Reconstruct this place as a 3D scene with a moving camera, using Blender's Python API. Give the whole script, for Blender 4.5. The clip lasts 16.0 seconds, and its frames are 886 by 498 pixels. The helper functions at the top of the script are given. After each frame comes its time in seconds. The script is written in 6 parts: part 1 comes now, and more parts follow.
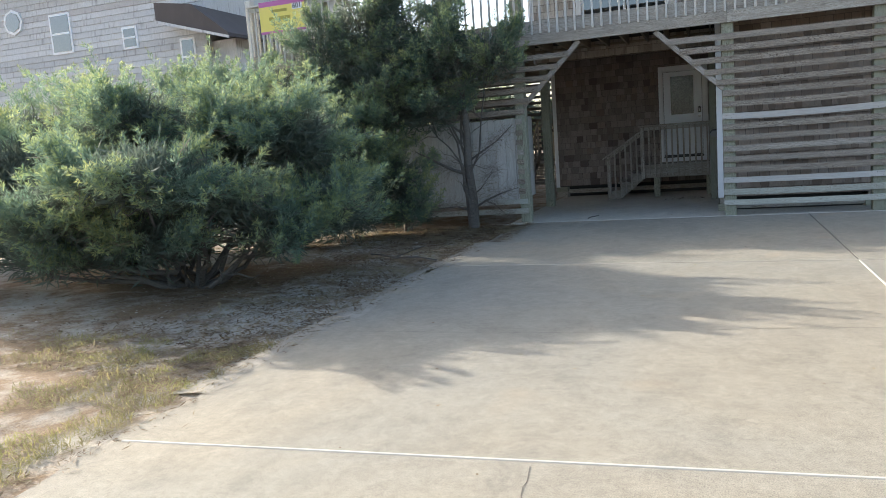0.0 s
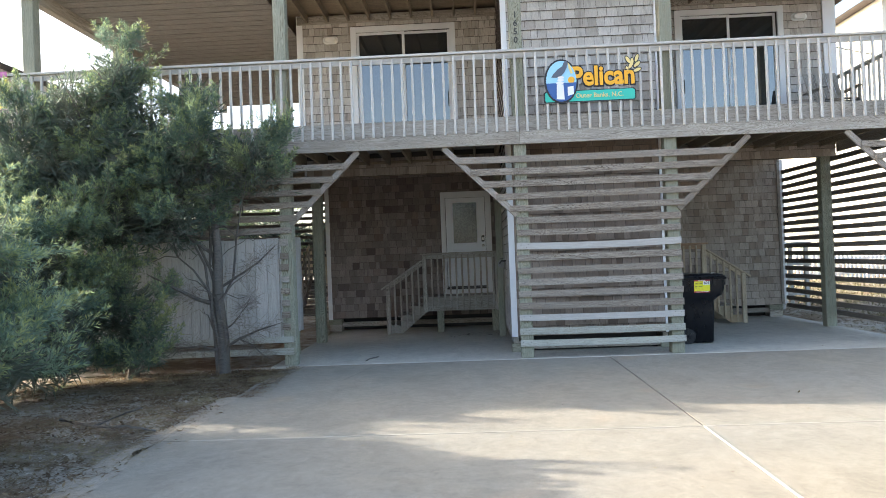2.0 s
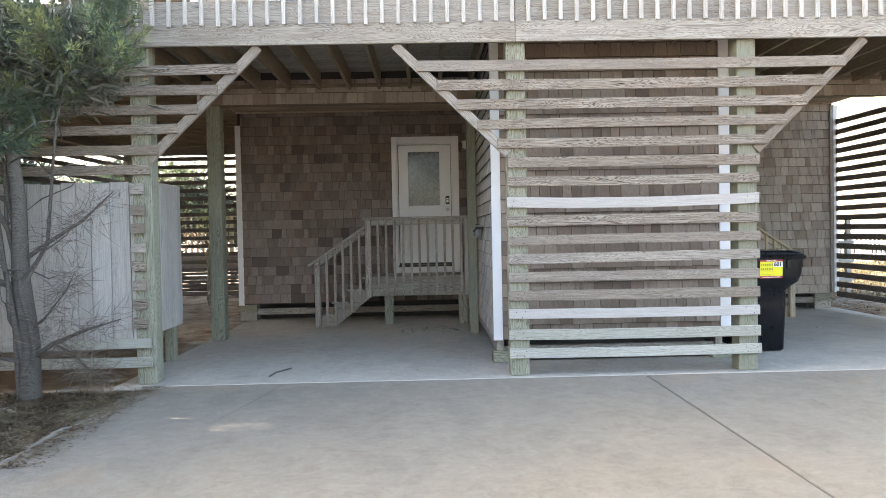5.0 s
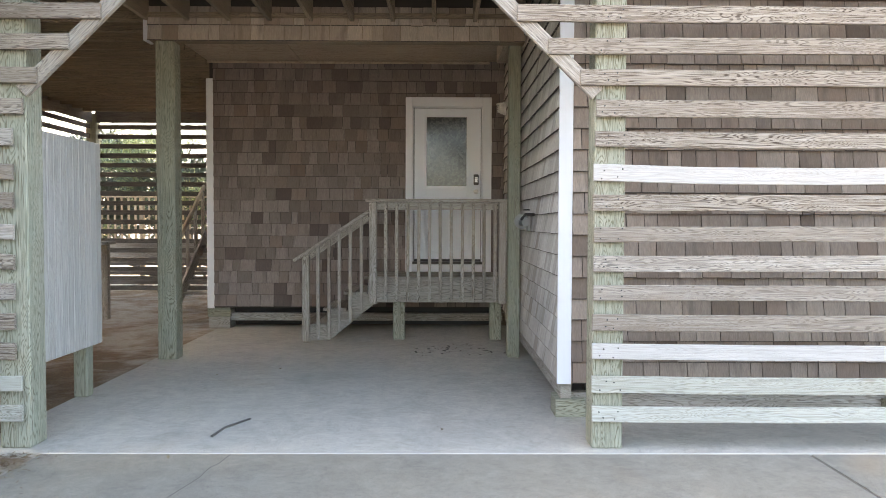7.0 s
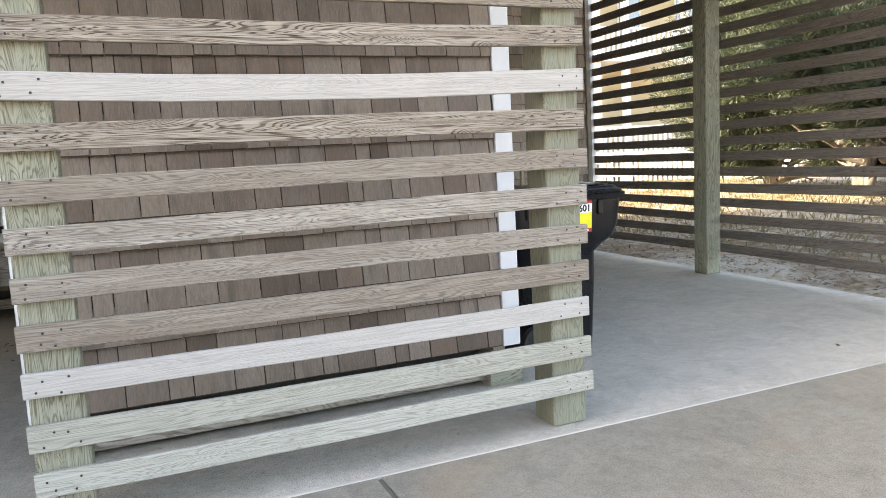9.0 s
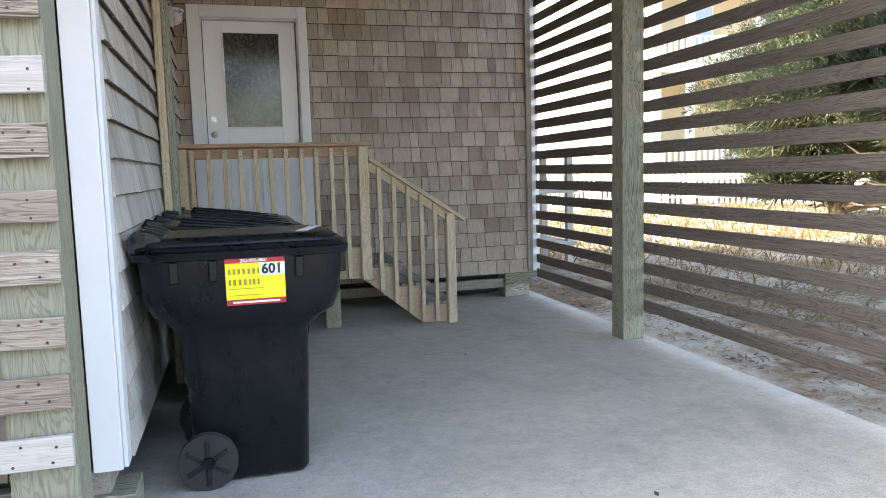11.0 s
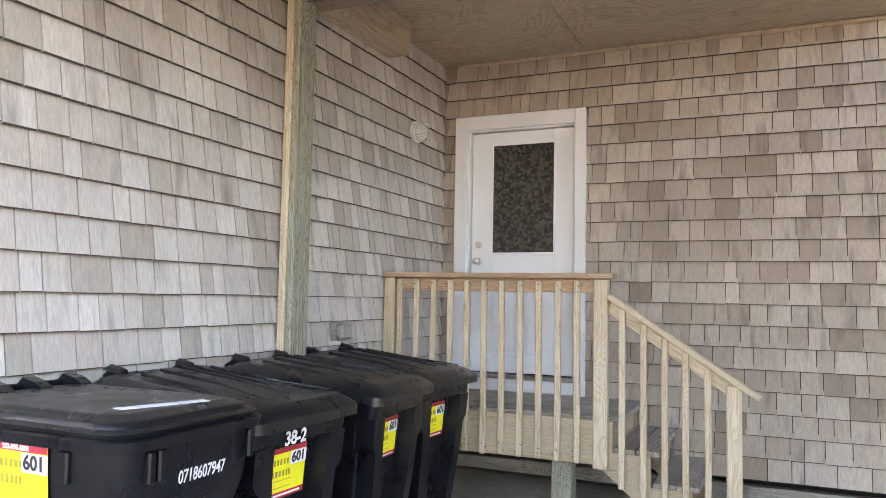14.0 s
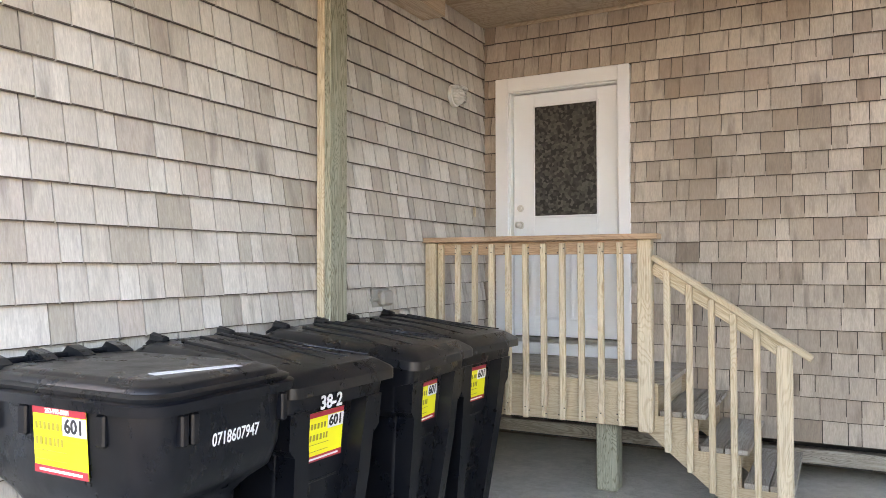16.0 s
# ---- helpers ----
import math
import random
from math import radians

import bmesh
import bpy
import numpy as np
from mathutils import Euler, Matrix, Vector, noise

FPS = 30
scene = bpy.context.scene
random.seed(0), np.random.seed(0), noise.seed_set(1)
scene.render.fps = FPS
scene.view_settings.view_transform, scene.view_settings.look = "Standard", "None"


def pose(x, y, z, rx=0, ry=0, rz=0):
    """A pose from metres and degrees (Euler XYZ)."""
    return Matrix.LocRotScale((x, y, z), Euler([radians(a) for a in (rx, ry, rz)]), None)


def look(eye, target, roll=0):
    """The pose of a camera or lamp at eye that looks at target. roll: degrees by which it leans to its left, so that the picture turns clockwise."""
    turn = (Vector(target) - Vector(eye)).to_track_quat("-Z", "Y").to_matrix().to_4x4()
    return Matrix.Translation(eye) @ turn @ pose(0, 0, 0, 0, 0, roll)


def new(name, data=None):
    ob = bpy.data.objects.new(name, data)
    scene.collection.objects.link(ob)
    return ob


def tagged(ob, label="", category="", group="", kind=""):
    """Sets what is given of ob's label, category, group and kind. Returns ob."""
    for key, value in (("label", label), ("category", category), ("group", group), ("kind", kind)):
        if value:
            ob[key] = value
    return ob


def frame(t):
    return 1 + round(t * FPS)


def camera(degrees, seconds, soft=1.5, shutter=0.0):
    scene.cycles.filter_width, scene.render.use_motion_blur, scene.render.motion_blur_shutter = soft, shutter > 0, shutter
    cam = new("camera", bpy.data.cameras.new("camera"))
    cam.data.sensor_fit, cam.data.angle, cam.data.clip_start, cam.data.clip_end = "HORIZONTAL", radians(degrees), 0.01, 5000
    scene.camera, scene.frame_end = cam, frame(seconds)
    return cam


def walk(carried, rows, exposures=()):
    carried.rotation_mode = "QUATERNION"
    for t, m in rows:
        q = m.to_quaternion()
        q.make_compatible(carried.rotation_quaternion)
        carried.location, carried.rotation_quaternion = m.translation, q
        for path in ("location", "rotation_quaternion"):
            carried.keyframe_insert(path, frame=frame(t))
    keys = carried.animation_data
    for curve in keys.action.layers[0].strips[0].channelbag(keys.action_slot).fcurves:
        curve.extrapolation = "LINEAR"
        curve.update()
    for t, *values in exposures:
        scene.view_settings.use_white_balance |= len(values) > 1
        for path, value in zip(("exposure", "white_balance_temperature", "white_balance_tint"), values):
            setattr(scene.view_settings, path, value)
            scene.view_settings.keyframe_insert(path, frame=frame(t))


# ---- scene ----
cam = camera(61.6, 16.0, soft=0.85)
PATH = [
    (0, (-0.198, -13.842, 1.611), (-0.883, -11.984, 1.331), -4.3),
    (0.5, (-0.334, -13.247, 1.611), (-0.652, -11.289, 1.355), -3.8),
    (1, (-0.46, -12.675, 1.602), (-0.657, -10.691, 1.445), -2.8),
    (1.5, (-0.54, -12.05, 1.6), (-0.657, -10.054, 1.561), -2.1),
    (2, (-0.686, -11.394, 1.595), (-0.766, -9.395, 1.616), -2.2),
    (2.5, (-0.766, -10.779, 1.56), (-0.831, -8.78, 1.581), -2.4),
    (3, (-0.768, -10.12, 1.529), (-0.814, -8.121, 1.535), -2.4),
    (3.5, (-0.807, -9.465, 1.511), (-0.821, -7.465, 1.485), -2.0),
    (3.7, (-0.801, -9.176, 1.482), (-0.793, -7.177, 1.447), -1.7),
    (5.8, (-0.798, -6.142, 1.421), (-0.755, -4.143, 1.374), -1.1),
    (6, (-0.809, -5.865, 1.415), (-0.785, -3.865, 1.368), -0.8),
    (6.5, (-0.912, -5.211, 1.428), (-0.944, -3.212, 1.376), -0.1),
    (7, (-0.97, -4.551, 1.401), (-0.952, -2.552, 1.331), 0.2),
    (7.5, (-1.013, -3.951, 1.409), (-0.772, -1.969, 1.299), -1.4),
    (7.7, (-0.959, -3.741, 1.405), (-0.545, -1.789, 1.263), -1.9),
    (8, (-0.728, -3.525, 1.393), (-0.106, -1.632, 1.222), -1.7),
    (8.5, (-0.202, -3.282, 1.41), (0.543, -1.437, 1.205), -2.2),
    (9, (0.405, -3.088, 1.387), (1.178, -1.26, 1.137), -3.0),
    (9.5, (1.056, -2.928, 1.409), (1.822, -1.104, 1.12), -2.6),
    (10, (1.696, -2.745, 1.417), (2.45, -0.913, 1.144), -2.9),
    (10.2, (1.979, -2.708, 1.408), (2.699, -0.861, 1.145), -2.7),
    (12.3, (4.176, -1.477, 1.46), (4.253, 0.519, 1.366), -0.8),
    (12.5, (4.326, -1.326, 1.472), (4.309, 0.673, 1.403), -0.6),
    (13, (4.658, -0.974, 1.476), (4.361, 1.003, 1.505), 0.7),
    (13.5, (4.923, -0.726, 1.5), (4.305, 1.173, 1.619), 1.5),
    (14, (5.089, -0.58, 1.508), (4.274, 1.242, 1.638), 1.1),
    (14.5, (5.144, -0.536, 1.51), (4.264, 1.258, 1.607), -0.3),
    (15, (5.162, -0.529, 1.499), (4.241, 1.245, 1.567), -0.6),
    (15.5, (5.148, -0.516, 1.496), (4.207, 1.249, 1.542), -0.3),
    (16, (5.152, -0.508, 1.49), (4.209, 1.255, 1.532), -0.1),
]
EXPOSURES = [(0, 1.68, 6500, 7), (1.5, 2.15, 6600, 8), (3.5, 2.58, 6900, 10), (6, 3.42, 7700, 14), (7, 3.55, 7800, 14), (7.5, 3.32, 8500, 17), (8, 3.24, 8450, 16),
             (10, 3.04, 8050, 14), (12.5, 3.82, 7050, 18), (13.1, 3.95, 7150, 18), (14.5, 4.3, 8400, 21), (16, 4.32, 8600, 20)]
walk(cam, [(t, look(e, a, r)) for t, e, a, r in PATH], EXPOSURES)

# ---------------------------------------------------------------- world, sun
TURN = radians(285.7)
HIGH = radians(23.5)
world = bpy.data.worlds.new("sky")
scene.world = world
world.use_nodes = True
wn = world.node_tree.nodes
sky = wn.new("ShaderNodeTexSky")
sky.sky_type = 'NISHITA'
sky.sun_disc = False
sky.sun_elevation = HIGH
sky.sun_rotation = TURN
sky.air_density = 0.85
sky.dust_density = 3.2
wn["Background"].inputs[1].default_value = 0.15
world.node_tree.links.new(sky.outputs[0], wn["Background"].inputs[0])
sun = new("sun", bpy.data.lights.new("sun", 'SUN'))
sun.data.energy = 2.8
sun.data.angle = radians(0.5)
sun.data.color = (1.0, 0.93, 0.82)
sun.matrix_world = look((math.sin(TURN) * 30, math.cos(TURN) * 30, math.tan(HIGH) * 30), (0, 0, 0))

rng = random.Random(7)


# ---------------------------------------------------------------- materials
def material(name, rough=0.7, metal=0.0, color=(0.5, 0.5, 0.5)):
    m = bpy.data.materials.new(name)
    m.use_nodes = True
    b = m.node_tree.nodes["Principled BSDF"]
    b.inputs["Roughness"].default_value = rough
    b.inputs["Metallic"].default_value = metal
    b.inputs["Base Color"].default_value = (*color, 1)
    return m


class Nodes:
    """Short hand to wire a node material."""

    def __init__(self, m):
        self.tree = m.node_tree
        self.bsdf = self.tree.nodes["Principled BSDF"]

    def add(self, kind, **inputs):
        n = self.tree.nodes.new(kind)
        for key, value in inputs.items():
            self.put(n, key.replace("_", " "), value)
        return n

    def put(self, node, key, value):
        socket = node.inputs[int(key)] if key.isdigit() else node.inputs[key]
        if isinstance(value, bpy.types.NodeSocket):
            self.tree.links.new(value, socket)
        else:
            socket.default_value = value

    def math(self, op, a, b=0.0):
        n = self.tree.nodes.new("ShaderNodeMath")
        n.operation = op
        self.put(n, "0", a)
        self.put(n, "1", b)
        return n.outputs[0]

    def coords(self, scale, space="Object", shift=None):
        t = self.tree.nodes.new("ShaderNodeTexCoord")
        source = t.outputs["Object"]
        if space == "World":
            source = self.tree.nodes.new("ShaderNodeNewGeometry").outputs["Position"]
        if shift is not None:
            v = self.tree.nodes.new("ShaderNodeVectorMath")
            v.operation = 'ADD'
            self.tree.links.new(source, v.inputs[0])
            self.tree.links.new(shift, v.inputs[1])
            source = v.outputs[0]
        m = self.tree.nodes.new("ShaderNodeMapping")
        m.inputs["Scale"].default_value = scale
        self.tree.links.new(source, m.inputs["Vector"])
        return m.outputs[0]

    def noise(self, vector, scale=1.0, detail=4.0, rough=0.55, distort=0.0):
        n = self.add("ShaderNodeTexNoise", Vector=vector, Scale=scale, Detail=detail, Roughness=rough, Distortion=distort)
        return n.outputs["Fac"]

    def ramp(self, fac, *stops):
        n = self.tree.nodes.new("ShaderNodeValToRGB")
        e = n.color_ramp.elements
        while len(e) < len(stops):
            e.new(0.5)
        for k, (p, c) in zip(e, stops):
            k.position = p
            k.color = (*c, 1) if len(c) == 3 else c
        self.tree.links.new(fac, n.inputs[0])
        return n.outputs[0]

    def mix(self, fac, a, b, how='MIX'):
        n = self.tree.nodes.new("ShaderNodeMix")
        n.data_type = 'RGBA'
        n.blend_type = how
        for socket, value in ((n.inputs[0], fac), (n.inputs[6], a), (n.inputs[7], b)):
            if isinstance(value, bpy.types.NodeSocket):
                self.tree.links.new(value, socket)
            elif isinstance(value, tuple):
                socket.default_value = (*value, 1)
            else:
                socket.default_value = value
        return n.outputs[2]

    def random(self):
        a = self.tree.nodes.new("ShaderNodeObjectInfo").outputs["Random"]
        b = self.tree.nodes.new("ShaderNodeNewGeometry").outputs["Random Per Island"]
        return self.math('FRACT', self.math('ADD', a, b))

    def bump(self, height, strength=0.3, distance=0.01):
        n = self.add("ShaderNodeBump", Height=height, Strength=strength, Distance=distance)
        self.tree.links.new(n.outputs[0], self.bsdf.inputs["Normal"])

    def color(self, value):
        self.tree.links.new(value, self.bsdf.inputs["Base Color"])


def grey(v):
    return (v, v, v)


def wood(name, dark, mid, light, pale=None, stain=0.35, stain_color=(0.16, 0.14, 0.12), rough=0.85, rings=11.0, knots=True, bold=1.0):
    """Weathered board with the grain along its own x axis; some boards are bleached towards pale."""
    m = material(name, rough)
    k = Nodes(m)
    r = k.random()
    shift = k.add("ShaderNodeCombineXYZ", X=k.math('MULTIPLY', r, 37.0), Y=k.math('ADD', 0.12, k.math('MULTIPLY', r, 0.2)), Z=k.math('MULTIPLY', r, 0.4)).outputs[0]
    fibre = k.noise(k.coords((4.0, 170.0, 170.0), shift=shift), 1.0, 4.0, 0.6, 0.4)
    field = k.noise(k.coords((0.8, rings * 0.55, rings * 0.55), shift=shift), 1.0, 3.0, 0.5, 0.7)
    knot = k.add("ShaderNodeTexVoronoi", Vector=k.coords((1.3, 6.0, 6.0), shift=shift), Scale=1.0).outputs["Distance"]
    if knots:
        field = k.math('ADD', field, k.math('MULTIPLY', k.ramp(knot, (0.0, grey(1)), (0.22, grey(0.25)), (0.5, grey(0))), 0.085))
    lines = k.math('SINE', k.math('ADD', k.math('MULTIPLY', field, 250.0), k.math('MULTIPLY', fibre, 2.2)))
    figure = k.ramp(k.math('ADD', 0.5, k.math('MULTIPLY', lines, 0.5)), (0.04, grey(0)), (0.5, grey(1)))
    tone = k.noise(k.coords((0.9, 2.5, 2.5), shift=shift), 1.0, 4.0, 0.6)
    strength = k.ramp(tone, (0.36, grey(1.0)), (0.62, grey(0.5)))
    c = k.mix(k.math('MULTIPLY', k.math('MULTIPLY', k.math('SUBTRACT', 1.0, figure), strength), bold), mid, dark)
    c = k.mix(k.math('MULTIPLY', k.ramp(tone, (0.34, grey(1)), (0.52, grey(0))), 0.45), c, tuple(a * 0.5 + b * 0.5 for a, b in zip(dark, mid)))
    c = k.mix(k.math('MULTIPLY', k.ramp(fibre, (0.45, grey(0)), (0.70, grey(1))), 0.5), c, light)
    c = k.mix(0.55, c, k.ramp(fibre, (0.32, grey(0.5)), (0.56, grey(1.0))), 'MULTIPLY')
    if pale:
        brown = k.ramp(k.math('FRACT', k.math('MULTIPLY', r, 13.3)), (0.35, grey(0)), (0.9, grey(1)))
        c = k.mix(k.math('MULTIPLY', brown, 0.5), c, tuple(a * 0.35 + b * 0.55 for a, b in zip(dark, mid)))
        bleach = k.ramp(k.math('FRACT', k.math('MULTIPLY', r, 5.7)), (0.45, grey(0)), (1.0, grey(1)))
        c = k.mix(k.math('MULTIPLY', bleach, 0.5), c, k.mix(0.45, pale, c))
    blot = k.noise(k.coords((0.7, 9.0, 9.0), shift=shift), 1.5, 6.0, 0.75)
    c = k.mix(k.math('MULTIPLY', k.ramp(blot, (0.45, grey(0)), (0.72, grey(1))), stain), c, stain_color)
    if knots:
        spot = k.ramp(knot, (0.02, grey(1)), (0.075, grey(0)))
        c = k.mix(k.math('MULTIPLY', spot, 0.55), c, tuple(x * 0.5 for x in dark))
    k.color(c)
    k.bump(k.math('ADD', k.math('MULTIPLY', fibre, 0.6), k.math('MULTIPLY', figure, 0.4)), 0.35, 0.003)
    return m


def cedar(name, low, mid, high, stain=0.45):
    """Cedar shingle with a tone of its own and upright grain."""
    m = material(name, 0.88)
    k = Nodes(m)
    r = k.random()
    shift = k.add("ShaderNodeCombineXYZ", X=k.math('MULTIPLY', r, 17.0), Y=k.math('MULTIPLY', r, 31.0), Z=k.math('MULTIPLY', r, 5.0)).outputs[0]
    grain = k.noise(k.coords((110.0, 110.0, 5.0), "World", shift), 1.0, 5.0, 0.65, 0.8)
    flame = k.noise(k.coords((28.0, 28.0, 5.0), "World", shift), 1.0, 3.0, 0.6, 1.5)
    r2 = k.math('FRACT', k.math('MULTIPLY', r, 7.31))
    tone = k.ramp(r, (0.0, low), (0.12, mid), (0.8, high), (1.0, tuple(x * 1.1 for x in high)))
    c = k.mix(0.5, tone, k.ramp(grain, (0.3, grey(0.45)), (0.65, grey(1.0))), 'MULTIPLY')
    c = k.mix(k.math('MULTIPLY', k.ramp(flame, (0.45, grey(0)), (0.75, grey(1))), 0.35), c, tuple(x * 0.6 for x in mid))
    c = k.mix(k.math('MULTIPLY', k.ramp(r2, (0.82, grey(0)), (1.0, grey(1))), 0.4), c, (0.22, 0.14, 0.10))
    big = k.noise(k.coords((0.8, 0.8, 1.3), "World"), 1.0, 5.0, 0.6)
    c = k.mix(k.math('MULTIPLY', k.ramp(big, (0.45, grey(0)), (0.75, grey(1))), stain), c, (0.16, 0.125, 0.105))
    drip = k.noise(k.coords((11.0, 11.0, 0.9), "World", shift), 1.0, 3.0, 0.5)
    c = k.mix(k.math('MULTIPLY', k.ramp(drip, (0.57, grey(0)), (0.76, grey(1))), 0.55), c, (0.10, 0.08, 0.07))
    k.color(c)
    k.bump(grain, 0.5, 0.004)
    return m


def concrete(name, base, warm, stain=0.35):
    m = material(name, 0.88)
    k = Nodes(m)
    fine = k.noise(k.coords((140, 140, 140), "World"), 1.0, 3.0, 0.7)
    mid = k.noise(k.coords((2.2, 1.6, 2.0), "World"), 1.0, 6.0, 0.65, 0.5)
    big = k.noise(k.coords((0.35, 0.28, 0.3), "World"), 1.0, 5.0, 0.6, 0.8)
    c = k.mix(k.ramp(big, (0.35, grey(0)), (0.68, grey(1))), base, warm)
    c = k.mix(k.math('MULTIPLY', k.ramp(mid, (0.45, grey(0)), (0.72, grey(1))), stain), c, tuple(x * 0.5 for x in base))
    c = k.mix(0.75, c, k.ramp(fine, (0.32, grey(0.42)), (0.6, grey(1.0))), 'MULTIPLY')
    pit = k.noise(k.coords((55, 55, 55), "World"), 1.0, 2.0, 0.5)
    c = k.mix(k.math('MULTIPLY', k.ramp(pit, (0.63, grey(0)), (0.71, grey(1))), 0.5), c, (0.17, 0.14, 0.11))
    mott = k.noise(k.coords((8, 8, 8), "World"), 1.0, 8.0, 0.75, 0.4)
    c = k.mix(0.6, c, k.ramp(mott, (0.34, grey(0.68)), (0.6, grey(1.0))), 'MULTIPLY')
    speck = k.noise(k.coords((26, 26, 26), "World"), 1.0, 5.0, 0.7)
    c = k.mix(0.45, c, k.ramp(speck, (0.3, grey(0.6)), (0.62, grey(1.0))), 'MULTIPLY')
    rust = k.noise(k.coords((0.9, 0.9, 1.0), "World"), 1.0, 2.0, 0.4)
    c = k.mix(k.math('MULTIPLY', k.ramp(rust, (0.66, grey(0)), (0.78, grey(1))), 0.35), c, (0.36, 0.25, 0.15))
    k.color(c)
    k.bump(fine, 0.25, 0.004)
    return m


def paint(name, color, rough=0.5, dirt=0.25, dirt_color=(0.3, 0.28, 0.24), relief=0.05):
    m = material(name, rough)
    k = Nodes(m)
    n = k.noise(k.coords((2.5, 2.5, 1.2), "World"), 1.0, 6.0, 0.65)
    fine = k.noise(k.coords((60, 60, 60), "World"), 1.0, 3.0, 0.6)
    c = k.mix(k.math('MULTIPLY', k.ramp(n, (0.45, grey(0)), (0.8, grey(1))), dirt), color, dirt_color)
    k.color(c)
    k.bump(fine, relief, 0.002)
    return m


M = {}
M["slat"] = wood("weathered_slat", (0.06, 0.038, 0.022), (0.31, 0.26, 0.205), (0.56, 0.52, 0.46), (0.66, 0.64, 0.60), stain=0.5, stain_color=(0.17, 0.125, 0.095), rings=17, bold=1.6)
M["green_slat"] = wood("greenish_slat", (0.22, 0.20, 0.155), (0.43, 0.425, 0.365), (0.54, 0.535, 0.475), (0.58, 0.58, 0.53), stain=0.3, stain_color=(0.30, 0.31, 0.25), rings=17, bold=1.2)
M["pale_slat"] = wood("bleached_slat", (0.27, 0.23, 0.19), (0.52, 0.50, 0.47), (0.64, 0.62, 0.595), (0.69, 0.68, 0.66), stain=0.15, stain_color=(0.5, 0.47, 0.42), rings=17, bold=0.6)
M["treated"] = wood("treated_post", (0.13, 0.12, 0.07), (0.33, 0.325, 0.25), (0.43, 0.425, 0.335), (0.45, 0.45, 0.38), stain=0.45, stain_color=(0.22, 0.255, 0.2), rings=13, bold=1.35)
M["deck_wood"] = wood("deck_wood", (0.15, 0.12, 0.09), (0.42, 0.385, 0.33), (0.56, 0.53, 0.47), (0.60, 0.58, 0.54), stain=0.6, stain_color=(0.18, 0.14, 0.11), bold=1.3)
M["rail"] = wood("grey_baluster", (0.40, 0.38, 0.35), (0.56, 0.54, 0.50), (0.68, 0.66, 0.62), (0.70, 0.69, 0.66), stain=0.25)
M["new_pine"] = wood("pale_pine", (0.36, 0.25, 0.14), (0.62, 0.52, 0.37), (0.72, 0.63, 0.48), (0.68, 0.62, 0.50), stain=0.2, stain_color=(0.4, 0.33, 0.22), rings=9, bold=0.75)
M["red_pine"] = wood("reddish_cap", (0.32, 0.19, 0.11), (0.48, 0.32, 0.20), (0.58, 0.43, 0.30), stain=0.2)
# slat wood whose base colour is darkened to look backlit
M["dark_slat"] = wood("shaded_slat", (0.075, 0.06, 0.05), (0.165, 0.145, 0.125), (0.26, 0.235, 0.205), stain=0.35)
M["plank"] = wood("grey_plank", (0.36, 0.34, 0.31), (0.48, 0.46, 0.43), (0.58, 0.57, 0.54), (0.6, 0.59, 0.57), stain=0.4, stain_color=(0.28, 0.26, 0.23), knots=False)
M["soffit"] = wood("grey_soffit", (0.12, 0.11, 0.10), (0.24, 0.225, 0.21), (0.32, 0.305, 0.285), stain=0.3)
M["joist"] = wood("joist_wood", (0.15, 0.11, 0.07), (0.28, 0.22, 0.15), (0.40, 0.33, 0.24), stain=0.3)
M["plywood"] = wood("plywood", (0.38, 0.28, 0.19), (0.50, 0.40, 0.29), (0.60, 0.50, 0.38), stain=0.2, stain_color=(0.3, 0.22, 0.15), rings=1.6)
M["cedar"] = cedar("cedar_shingle", (0.32, 0.255, 0.20), (0.45, 0.375, 0.305), (0.57, 0.495, 0.42), 0.35)
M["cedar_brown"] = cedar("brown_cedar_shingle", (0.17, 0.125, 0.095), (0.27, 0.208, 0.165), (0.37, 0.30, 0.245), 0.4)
# brown cedar of the back wall, with the bay's shade put into its colour
M["cedar_dark"] = cedar("shade_dark_brown_shingle", (0.12, 0.092, 0.08), (0.20, 0.16, 0.142), (0.31, 0.265, 0.24), 0.3)
M["cedar_grey"] = cedar("grey_cedar_shingle", (0.42, 0.38, 0.325), (0.55, 0.51, 0.455), (0.66, 0.625, 0.575), 0.25)
# butt edges; the shadow line under each course is put into their colour
M["butt"] = paint("shingle_butt_shadow", (0.075, 0.06, 0.05), 0.95, 0.4, (0.14, 0.11, 0.09))
M["backing"] = material("wall_sheathing", 0.9, color=(0.06, 0.05, 0.045))
M["slab"] = concrete("driveway_concrete", (0.345, 0.322, 0.268), (0.395, 0.346, 0.265))
M["slab_in"] = concrete("carport_concrete", (0.62, 0.59, 0.51), (0.66, 0.61, 0.51), 0.35)
M["white"] = paint("white_trim", (0.78, 0.79, 0.8), 0.5, 0.12)
M["door"] = paint("white_door", (0.8, 0.82, 0.84), 0.38, 0.05)
M["white_plastic"] = paint("white_plastic", (0.75, 0.75, 0.72), 0.4, 0.15)
M["steel"] = material("satin_nickel", 0.28, 1.0, (0.62, 0.6, 0.57))
M["bronze"] = material("dark_bronze", 0.4, 0.8, (0.05, 0.045, 0.04))
M["dark_gap"] = material("near_black", 0.6, color=(0.03, 0.03, 0.03))
M["interior"] = material("dark_room", 0.9, color=(0.05, 0.05, 0.055))
M["filler"] = paint("joint_filler", (0.46, 0.44, 0.39), 0.9, 0.6)
M["worn_filler"] = paint("worn_joint_filler", (0.36, 0.335, 0.28), 0.9, 0.6, (0.2, 0.17, 0.13))
M["crack"] = material("joint_groove", 0.95, color=(0.13, 0.115, 0.095))


